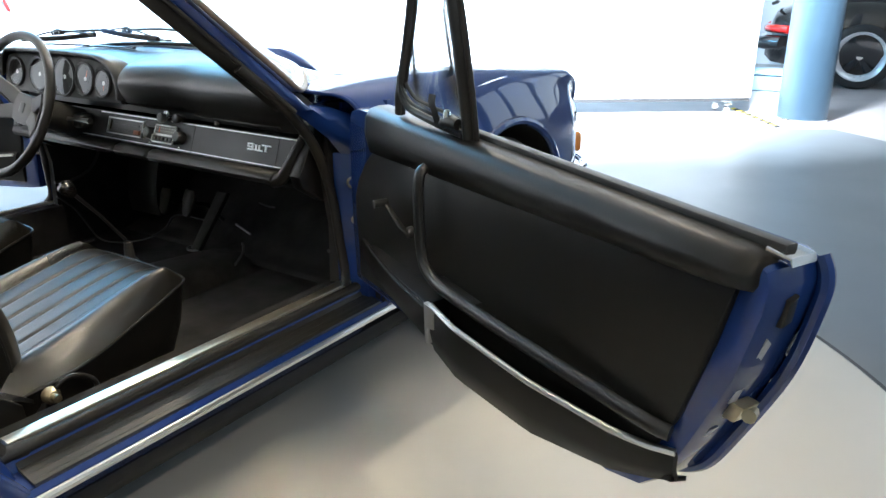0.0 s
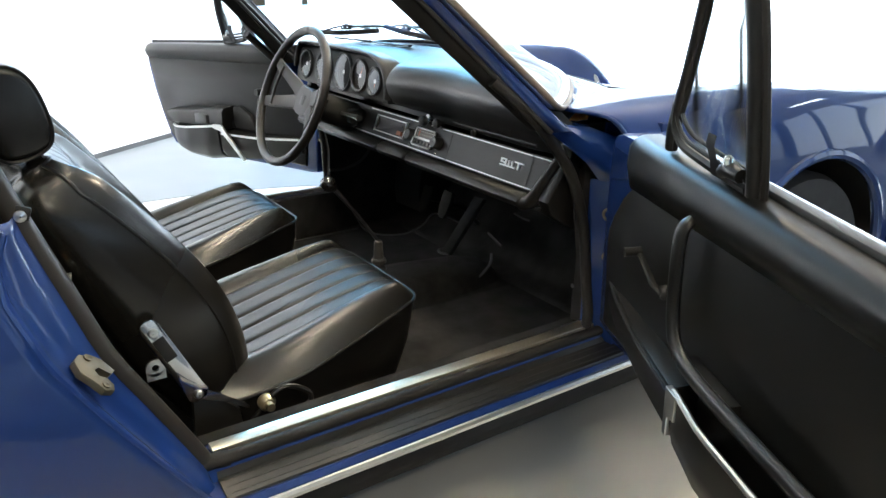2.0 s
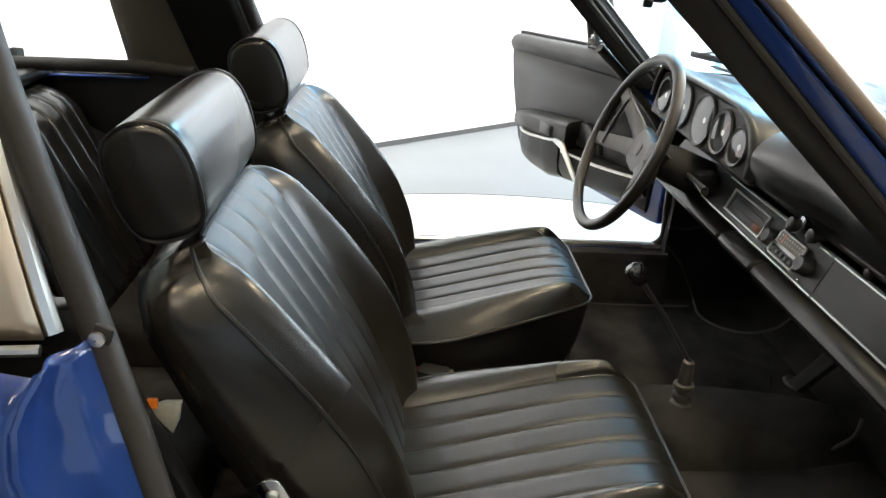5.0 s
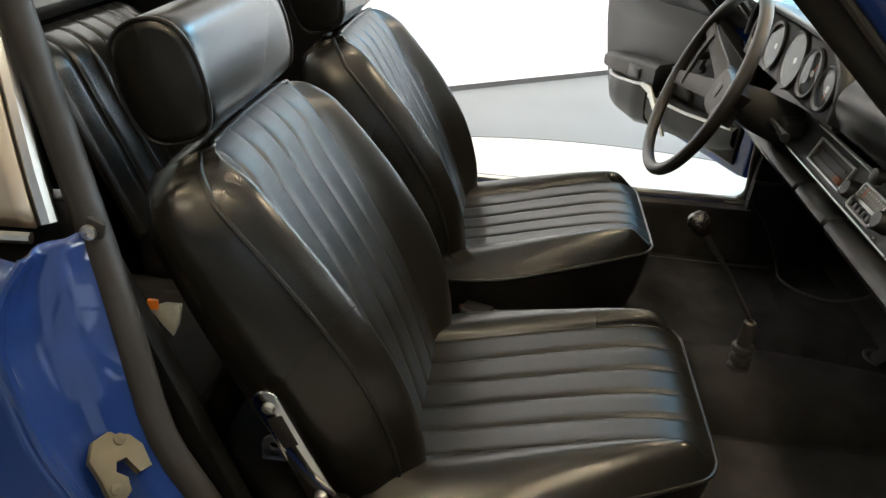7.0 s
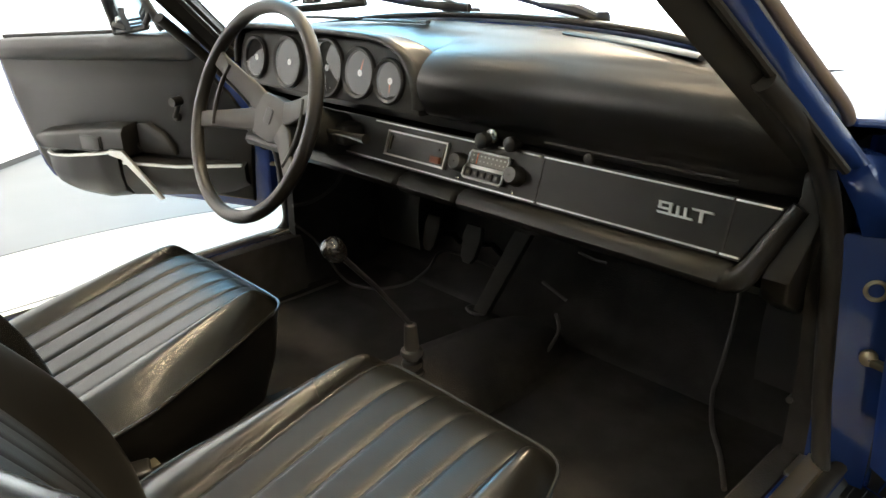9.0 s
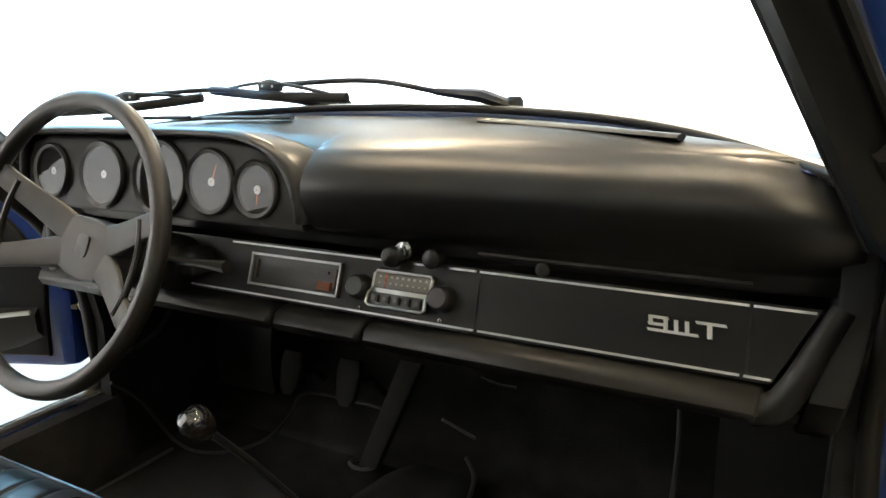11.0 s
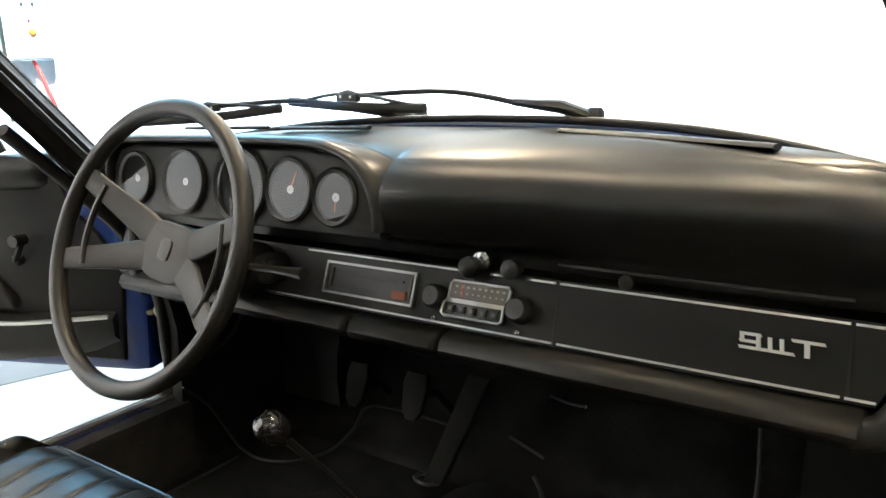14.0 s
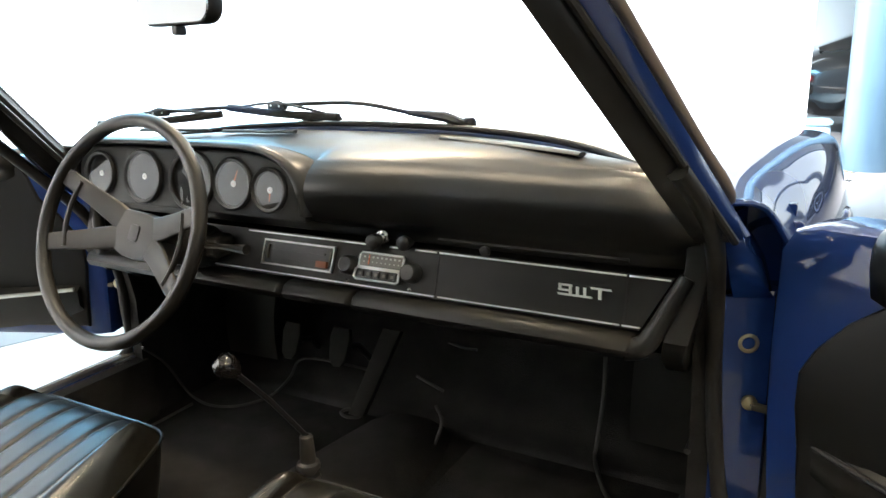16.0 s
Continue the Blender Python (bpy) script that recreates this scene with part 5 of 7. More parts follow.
bm = bmesh.new()
tube(bm, smooth_path([(0.03, 0.300, 0.392), (0.064, 0.306, 0.383), (0.10, 0.302, 0.386)], 4), 0.003, 6)
part("heater_pull", bm, EDGING, car)
for side in (1, -1):
    bm = bmesh.new()
    prism(bm, [(0.492, 0.225), (0.530, 0.225), (0.530, 0.248), (0.526, 0.248), (0.526, 0.236), (0.516, 0.236), (0.516, 0.250), (0.506, 0.250), (0.506, 0.236), (0.496, 0.236), (0.496, 0.248), (0.492, 0.248)], lambda a, b, d: V(side * a, d, b), -0.62, -0.322)
    part("seat_runner", bm, ZINC, car, "grey steel seat runner on the floor")
    bm = bmesh.new()
    prism(bm, [(0.640, 0.352), (0.640, 0.3575), (0.672, 0.3575), (0.672, 0.352)], lambda a, b, d: V(side * a, d, b), -0.062, 0.004, 0.001)
    cap = part("scuff_end", bm, ALU, car)
    bm = bmesh.new()
    lathe(bm, [(0.006, 0.0), (0.006, 0.002), (0.001, 0.003)], pose(side * 0.655, -0.02, 0.3575), 12)
    part("screw", bm, FITTING, cap)

# pedals
for x, y, z in ((-0.385, 0.245, 0.345), (-0.205, 0.205, 0.375)):
    bm = bmesh.new()
    m = Matrix.Translation((x, y, z)) @ pose(0, 0, 0, 70, 0, 0)
    prism(bm, [(-0.022, 0.045), (0.022, 0.045), (0.028, 0.02), (0.022, -0.03), (0.010, -0.045), (-0.010, -0.045), (-0.022, -0.03), (-0.028, 0.02)], lambda a, b, d: m @ V(a, b, d), -0.008, 0.006, 0.003)
    pedal = part("pedal", bm, PEDAL, car, "worn rubber pedal pad")
    bm = bmesh.new()
    tube(bm, [m @ V(0, 0, -0.004), V(x, y + 0.07, z - 0.02), V(x, y + 0.16, z - 0.12)], 0.008, 8)
    part("pedal_arm", bm, PLASTIC, pedal)
bm = bmesh.new()
ga, gb = V(-0.092, 0.262, 0.416), V(-0.138, 0.165, 0.235)
dd = (gb - ga).normalized()
sd = V(1, 0, 0)
nn = dd.cross(sd).normalized()
m = Matrix((sd, dd, nn)).transposed().to_4x4()
m.translation = ga.lerp(gb, 0.5)
lg = (gb - ga).length / 2
prism(bm, [(-0.024, -lg), (0.024, -lg), (0.020, lg), (-0.020, lg)], lambda a, b, d: m @ V(a, b, d), -0.008, 0.008, 0.003)
throttle = part("throttle_pedal", bm, PEDAL, car, "long ribbed rubber throttle pedal")
bm = bmesh.new()
tube(bm, [gb + V(-0.018 + 0.026 * math.cos(q), 0.004 + 0.018 * math.sin(q), 0.0) for q in [2 * math.pi * k / 16 for k in range(16)]], 0.004, 6, closed=True)
part("pedal_loop", bm, EDGING, throttle)

# gear lever
bm = bmesh.new()
lathe(bm, [(0.024, 0.27), (0.020, 0.282), (0.013, 0.285), (0.013, 0.290), (0.0195, 0.293), (0.0205, 0.298), (0.0195, 0.303), (0.013, 0.306), (0.013, 0.313), (0.0205, 0.316), (0.0215, 0.321), (0.020, 0.327), (0.0145, 0.330), (0.0135, 0.350), (0.0115, 0.379), (0.005, 0.382)], pose(-0.006, -0.157, 0), 24)
boot = part("gear_lever", bm, BOOT, car, "thin gear lever with round black knob and rubber boot")
bm = bmesh.new()
kn = V(-0.051, -0.279, 0.553)
tube(bm, [(-0.008, -0.16, 0.385), V(-0.008, -0.16, 0.385).lerp(kn, 0.5) + V(0, 0.006, 0), kn], [0.0048, 0.0048, 0.0060], 8)
part("rod", bm, DARKRIM, boot)
bm = bmesh.new()
dk = (kn - V(-0.008, -0.16, 0.385)).to_track_quat("Z", "Y").to_matrix().to_4x4()
lathe(bm, [(0.009, -0.026), (0.014, -0.020), (0.0195, -0.010), (0.0212, 0.001), (0.0195, 0.011), (0.013, 0.018), (0.001, 0.0212)], Matrix.Translation(kn) @ dk, 24)
part("knob", bm, BLACKPAINT, boot)
# handbrake between the seats
bm = bmesh.new()
tube(bm, [(-0.02, -0.44, 0.275), (-0.02, -0.38, 0.292), (-0.02, -0.30, 0.300)], [0.012, 0.010, 0.011], 10)
part("handbrake", bm, MATTE, car, "black handbrake lever")
# belt buckles
for cx, s in ((0.04, 1), (-0.05, -1)):
    bm = bmesh.new()
    box(bm, (cx, -0.67, 0.312), (0.040, 0.060, 0.022), Matrix.Rotation(radians(18 * s), 3, "Z"), 0.006, 3)
    bk = part("belt_buckle", bm, PLASTIC, car, "black seat belt buckle with red button")
    bm = bmesh.new()
    box(bm, (cx + 0.004 * s, -0.700, 0.314), (0.018, 0.014, 0.014), None, 0.004)
    part("release_button", bm, material("dull_red_plastic", (0.03, 0.006, 0.005), 0.5), bk)
    bm = bmesh.new()
    box(bm, (cx, -0.636, 0.313), (0.024, 0.018, 0.006), None, 0.003)
    part("tongue", bm, ZINC, bk)

# ---- doors ----
def door(side, hx, hy, open_deg, stretch=1.0, tail=1.045):
    a = radians(open_deg)
    U, N, H = V(math.sin(a), -math.cos(a), 0), V(-math.cos(a), -math.sin(a), 0), V(hx, hy, 0)

    def D(s, p, z):
        if side < 0:
            z += 0.020 * soft_step((z - 0.72) / 0.08)
            s = 0.47 + (s - 0.47) * 0.86 if s > 0.47 else s
        q = H + U * (s * stretch) + N * p
        return V(side * q.x, q.y, z - 0.020 * s)

    def P(s, z, p):
        return D(s, p, z)

    shell_line = [(0.034, 0.40), (0.07, 0.395), (0.92, 0.400), (0.985, 0.418), (1.02, 0.45), (1.055, 0.515), (1.112, 0.64), (1.138, 0.735), (1.142, 0.768), (1.136, 0.788), (1.118, 0.797), (0.20, 0.812), (0.075, 0.806), (0.040, 0.796), (0.024, 0.768), (0.020, 0.64), (0.022, 0.54), (0.028, 0.46)]
    bm = bmesh.new()
    prism(bm, shell_line, P, -0.062, 0.040, 0.010)
    shell = part("door", bm, PAINT, car, "open blue door with black vinyl inner trim", sharp=35)
    # folded edge of the outer skin round the shut face
    bm = bmesh.new()
    tube(bm, smooth_path([D(s, -0.052, z) for s, z in ((0.10, 0.390), (0.5, 0.390), (0.90, 0.394), (0.965, 0.408), (1.02, 0.445), (1.062, 0.515), (1.120, 0.635), (1.146, 0.735), (1.148, 0.770), (1.138, 0.792))], 5), 0.010, 8)
    part("skin_edge", bm, PAINT, shell)
    # inner trim
    bm = bmesh.new()
    prism(bm, [(0.085, 0.42), (0.95, 0.43), (0.99, 0.46), (1.045, 0.56), (1.085, 0.68), (1.110, 0.775), (0.20, 0.79), (0.168, 0.73), (0.127, 0.697), (0.089, 0.651), (0.069, 0.613), (0.068, 0.564), (0.076, 0.509)], P, 0.034, 0.050, 0.006)
    part("trim_panel", bm, VINYL, shell, "black vinyl trim panel")
    # padded top roll
    bm = bmesh.new()
    rings = []
    front = 0.140 if side > 0 else 0.205
    for s, k in ((front, 0.55), (front + 0.010, 0.85), (front + 0.035, 1), (0.35, 1), (0.7, 1), (1.0, 1), (1.10, 0.96), (1.122, 0.85), (1.128, 0.6)):
        zt = lerp(0.830, 0.806, s / 1.1)
        drop = lerp(0.105 if side > 0 else 0.062, 0.045, clamp(s / 1.1))
        rings.append([D(s, p * k + 0.01, lerp(zt - drop * 0.5, z, k)) for p, z in ((0.0, zt), (0.026, zt), (0.042, zt - 0.006), (0.053, zt - 0.022), (0.056, zt - drop * 0.6), (0.048, zt - drop), (0.030, zt - drop - 0.006), (0.0, zt - drop))])
    loft(bm, rings)
    part("top_roll", bm, VINYL, shell, sharp=60)
    # window channel
    bm = bmesh.new()
    prism(bm, [(0.48, 0.812), (1.135, 0.797), (1.135, 0.814), (0.48, 0.829)], P, -0.008, 0.012, 0.003)
    part("window_channel", bm, RUBBER, shell)
    bm = bmesh.new()
    prism(bm, [(1.115, 0.797), (1.150, 0.794), (1.148, 0.804), (1.115, 0.808)], P, -0.025, 0.020, 0.003)
    part("channel_end", bm, CHROME, shell)
    # vent window frame
    slip = 0.0 if side > 0 else 0.045
    front_bar = [(0.282, 0.040, 0.828), (0.300, 0.047, 0.870), (0.347, 0.057, 0.955), (0.383, 0.064, 1.040), (0.420, 0.072, 1.130), (0.455, 0.080, 1.220)]
    rear_bar = [(0.518, 0.026, 0.800), (0.521, 0.032, 0.850), (0.526, 0.048, 0.940), (0.514, 0.060, 1.050), (0.490, 0.072, 1.150), (0.468, 0.080, 1.225)]
    bm = bmesh.new()
    tube(bm, smooth_path([D(q + slip, p, z) for q, p, z in front_bar], 4), 0.0105, 10)
    vf = part("vent_window", bm, PLASTIC, shell, "quarter vent window in black frame")
    bm = bmesh.new()
    tube(bm, smooth_path([D(q + slip + 0.013, p, z) for q, p, z in front_bar], 4), 0.0045, 8)
    part("inner_rubber", bm, RUBBER, vf)
    bm = bmesh.new()
    tube(bm, smooth_path([D(*q) for q in rear_bar], 4), 0.0135, 10)
    part("divider_bar", bm, PLASTIC, vf)
    bm = bmesh.new()
    tube(bm, smooth_path([D(q + 0.016, p - 0.002, z) for q, p, z in rear_bar], 4), 0.006, 8)
    part("glass_run", bm, RUBBER, vf)
    # double bead of the lower frame, which sweeps up into the front bar
    for lift, push, r in ((0.0, 0.006, 0.0085), (0.013, 0.010, 0.0035), (0.024, 0.006, 0.0035)):
        bm = bmesh.new()
        tube(bm, smooth_path([D(0.318 + slip + lift * 0.3, 0.048 + push, 0.905 + lift), D(0.312 + slip + lift * 0.6, 0.044 + push, 0.870 + lift), D(0.335 + slip + lift * 0.6, 0.040 + push, 0.846 + lift), D(0.39, 0.036 + push, 0.836 + lift), D(0.51, 0.028 + push, 0.824 + lift)], 5), r, 8)
        part("lower_frame", bm, PLASTIC, vf)
    bm = bmesh.new()
    loft(bm, [[D(0.30 + slip, 0.046, 0.85), D(0.518, 0.031, 0.83)], [D(0.347 + slip, 0.057, 0.955), D(0.526, 0.048, 0.94)], [D(0.383, 0.064, 1.04), D(0.514, 0.060, 1.05)], [D(0.452, 0.079, 1.21), D(0.470, 0.079, 1.21)]], closed=False, cap=False)
    g = part("vent_pane", bm, GLASS, vf, thick=0.004)
    g.visible_shadow = False
    # catch with a thumb lever
    bm = bmesh.new()
    loft(bm, [[D(0.445 + w * k, 0.048 + h, z) for w, k in ((-1, 0.012), (-0.5, 0.016), (1, 0.012), (0.5, 0.008))] for h, z in ((0.0, 0.826), (0.006, 0.85), (0.014, 0.872), (0.012, 0.886))])
    part("vent_catch", bm, PLASTIC, vf, sharp=60)
    bm = bmesh.new()
    tube(bm, [D(0.455, 0.042, 0.836), D(0.475, 0.046, 0.845), D(0.505, 0.044, 0.842)], [0.011, 0.013, 0.010], 10)
    part("catch_housing", bm, PLASTIC, vf)
    bm = bmesh.new()
    lathe(bm, [(0.007, 0), (0.007, 0.012), (0.004, 0.016), (0.001, 0.017)], Matrix.Translation(D(0.478, 0.050, 0.848)), 12)
    part("catch_pin", bm, CHROME, vf)

    # rear pocket with bright lip
    def pocket_p(s):
        s = 0.50 + (s - 0.50) * 0.545 / (tail - 0.50)
        return table(s, [(0.50, 0.118), (0.60, 0.128), (0.80, 0.118), (0.95, 0.095), (1.02, 0.075), (1.045, 0.062)])[0] - (0.018 if side > 0 else 0)

    def lip_z(s):
        return table(s, [(0.50, 0.517), (0.75, 0.507), (0.98, 0.502), (1.045, 0.507)])[0] + (0.022 * clamp((0.85 - s) / 0.35) if side < 0 else 0)

    def low_z(s):
        return table(s, [(0.50, 0.412), (0.60, 0.400), (0.80, 0.402), (0.95, 0.425), (1.045, 0.455)])[0]

    bm = bmesh.new()
    rings = []
    for k in range(19):
        s = lerp(0.503, tail, k / 18)
        p, z1, z0 = pocket_p(s), lip_z(s), low_z(s)
        rings.append([D(s, q, z) for q, z in ((p - 0.008, z1), (p, z1), (p, lerp(z1, z0, 0.5)), (p - 0.008, lerp(z1, z0, 0.85)), (p - 0.03, z0), (0.045, z0 + 0.01), (0.045, z0 + 0.018), (p - 0.03, z0 + 0.008), (p - 0.014, lerp(z1, z0, 0.8)), (p - 0.008, lerp(z1, z0, 0.5)))])
    loft(bm, rings)
    pk = part("door_pocket", bm, VINYL, shell, "black vinyl door pocket with bright lip", sharp=60)
    bm = bmesh.new()
    tube(bm, [D(s, pocket_p(s) - 0.002, lip_z(s) + 0.002) for s in [lerp(0.503, tail, k / 18) for k in range(19)]], 0.0055, 8, flat=0.9)
    part("pocket_lip", bm, ALU, pk)
    bm = bmesh.new()
    if side > 0:
        prism(bm, [(0.492, 0.445), (0.503, 0.443), (0.503, 0.475), (0.522, 0.478), (0.522, 0.520), (0.488, 0.520)], P, 0.094, 0.106, 0.002)
    else:
        prism(bm, [(0.530, 0.546), (0.470, 0.546), (0.338, 0.424), (0.352, 0.420), (0.474, 0.524), (0.530, 0.534)], P, 0.116, 0.126, 0.002)
    part("pocket_bracket", bm, ALU, pk)
    # front pocket with hinged lid
    def fp(s):
        return table(s, [(0.09, 0.064), (0.2, 0.085), (0.35, 0.105), (0.495, 0.118)])[0] - (0.016 if side > 0 else 0)

    bm = bmesh.new()
    rings = []
    for k in range(13):
        s = lerp(0.09, 0.488, k / 12)
        z1, z0 = table(s, [(0.09, 0.520), (0.3, 0.510), (0.49, 0.512)])[0], table(s, [(0.09, 0.452), (0.2, 0.432), (0.49, 0.414)])[0]
        p = fp(s)
        rings.append([D(s, q, z) for q, z in ((0.045, z1 + 0.008), (p - 0.012, z1 + 0.003), (p, z1 - 0.006), (p, lerp(z1, z0, 0.6)), (p - 0.025, z0), (0.045, z0 + 0.01))])
    loft(bm, rings)
    part("front_pocket", bm, VINYL, shell, "black vinyl front pocket with lid", sharp=45)
    bm = bmesh.new()
    tube(bm, [D(s, fp(s) - 0.003, table(s, [(0.09, 0.518), (0.3, 0.508), (0.49, 0.510)])[0]) for s in (0.10, 0.2, 0.3, 0.4, 0.486)], 0.004 if side > 0 else 0.005, 8)
    part("front_lip", bm, ALU if side < 0 else VINYL, shell)
    # pull strap that runs down and along the pocket
    bm = bmesh.new()
    if side > 0:
        tube(bm, smooth_path([D(0.418, 0.058, 0.752), D(0.422, 0.076, 0.735), D(0.428, 0.080, 0.66), D(0.437, 0.080, 0.595), D(0.462, 0.082, 0.567), D(0.52, 0.083, 0.553), D(0.65, 0.080, 0.548), D(0.85, 0.072, 0.545), D(1.0, 0.060, 0.540), D(1.04, 0.050, 0.538)], 5), 0.012, 10, flat=0.75)
        part("pull_handle", bm, PAD, shell)
        bm = bmesh.new()
    prism(bm, [(0.455, 0.53), (0.60, 0.528), (0.60, 0.55), (0.47, 0.555)], P, 0.048, 0.070, 0.004)
    part("handle_box", bm, PLASTIC, shell)
    bm = bmesh.new()
    prism(bm, [(0.49, 0.534), (0.52, 0.534), (0.52, 0.548), (0.49, 0.548)], P, 0.069, 0.0735, 0.002)
    part("release_catch", bm, ALU, shell)
    if side < 0:
        bm = bmesh.new()
        rings = []
        for s, k in ((0.47, 0.8), (0.48, 0.97), (0.60, 1), (0.80, 1), (tail - 0.03, 0.95), (tail - 0.01, 0.7)):
            rings.append([D(s, 0.045 + (p - 0.045) * k, lerp(0.55, z, k)) for p, z in ((0.045, 0.525), (0.100, 0.522), (0.112, 0.532), (0.112, 0.592 - 0.07 * (s - 0.47)), (0.100, 0.607 - 0.08 * (s - 0.47)), (0.045, 0.614 - 0.08 * (s - 0.47)))])
        loft(bm, rings)
        arm = part("armrest", bm, VINYL, shell, "black vinyl armrest", sharp=50)
        bm = bmesh.new()
        prism(bm, [(0.335, 0.528), (0.466, 0.528), (0.466, 0.606), (0.425, 0.612), (0.37, 0.585), (0.338, 0.550)], P, 0.046, 0.066, 0.006)
        part("handle_cup", bm, RUBBER, shell, "black hollow pull handle")
        bm = bmesh.new()
        prism(bm, rounded(0.575, 0.538, 0.675, 0.578, 0.004, 2), P, 0.110, 0.1145, 0.001)
        part("latch_plate", bm, PLASTIC, arm)
        bm = bmesh.new()
        prism(bm, rounded(0.580, 0.543, 0.608, 0.573, 0.003, 2), P, 0.113, 0.118, 0.001)
        part("latch_lever", bm, RUBBER, arm)
    # window crank
    up = 0.0 if side > 0 else 0.028
    bm = bmesh.new()
    tube(bm, [D(0.343 - up, 0.058, 0.603 + up), D(0.33 - up, 0.068, 0.612 + up), D(0.275, 0.074, 0.650 + up)], [0.008, 0.0075, 0.006], 8, flat=0.7)
    cr = part("window_crank", bm, MATTE, shell, "black window crank")
    bm = bmesh.new()
    m = Matrix.Translation(D(0.343 - up, 0.045, 0.603 + up)) @ V(0, 0, 1).rotation_difference(D(0, 1, 0) - D(0, 0, 0)).to_matrix().to_4x4()
    lathe(bm, [(0.013, 0.004), (0.012, 0.012), (0.008, 0.017), (0.001, 0.018)], m, 18)
    part("boss", bm, MATTE, cr)
    bm = bmesh.new()
    tube(bm, [D(0.275, 0.070, 0.650 + up), D(0.275, 0.100, 0.650 + up)], 0.008 if side > 0 else 0.012, 10)
    part("grip", bm, PLASTIC, cr)
    # shut face hardware
    def F(p, z, d):
        """A point of the sloping rear face: p across the thickness, z up, d proud."""
        s = table(z, [(0.40, 0.94), (0.42, 0.99), (0.52, 1.058), (0.64, 1.112), (0.735, 1.138), (0.79, 1.142)])[0]
        return D(s + d, p, z)

    bm = bmesh.new()
    prism(bm, [(0.022, 0.43), (0.012, 0.44), (0.0, 0.55), (0.014, 0.55)], F, -0.001, 0.002)
    prism(bm, [(0.018, 0.60), (0.004, 0.60), (0.0, 0.69), (0.012, 0.70)], F, -0.001, 0.002)
    part("shut_plate", bm, STICKER, shell, "worn silver plate on the shut face")
    bm = bmesh.new()
    prism(bm, [(0.012, 0.575), (-0.018, 0.575), (-0.018, 0.60), (0.012, 0.60)], F, 0.0, 0.020, 0.003)
    tube(bm, [F(-0.012, 0.587, 0.02), F(0.006, 0.590, 0.028)], 0.009, 10)
    part("latch", bm, FITTING, shell, "zinc door latch")
    bm = bmesh.new()
    prism(bm, [(0.005, 0.715), (-0.012, 0.72), (-0.010, 0.755), (0.004, 0.75)], F, -0.004, 0.008, 0.003)
    part("guide_block", bm, PLASTIC, shell)
    return shell


door(1, 0.714, 0.011, 65, 0.975)
door(-1, 0.70, 0.04, 70, 0.96, 0.94)

# ---- rear quarters, roll hoop and rear compartment ----
def cut_line(z):
    """The rear edge of the door opening on the outer skin: y, x by height."""
    return table(z, [(0.20, -0.845, 0.735), (0.29, -0.850, 0.752), (0.335, -0.878, 0.757), (0.42, -0.935, 0.757), (0.505, -0.992, 0.750), (0.60, -1.05, 0.738), (0.69, -1.084, 0.720), (0.74, -1.085, 0.704), (0.772, -1.068, 0.680)])


def seal_line(z):
    return table(z, [(0.30, -0.85, 0.672), (0.345, -0.862, 0.676), (0.40, -0.89, 0.672), (0.565, -0.977, 0.658), (0.755, -1.044, 0.600), (0.995, -1.122, 0.548), (1.22, -1.19, 0.49)])


def skin_x(y, z):
    flare = 0.045 * math.exp(-((y + 1.66) / 0.33) ** 2) * math.exp(-((z - 0.5) / 0.2) ** 2)
    return table(z, [(0.20, 0.735), (0.29, 0.752), (0.42, 0.757), (0.55, 0.752), (0.65, 0.733), (0.70, 0.715), (0.745, 0.690), (0.772, 0.655), (0.785, 0.62)])[0] + flare - 0.10 * soft_step((-1.7 - y) / 0.7)


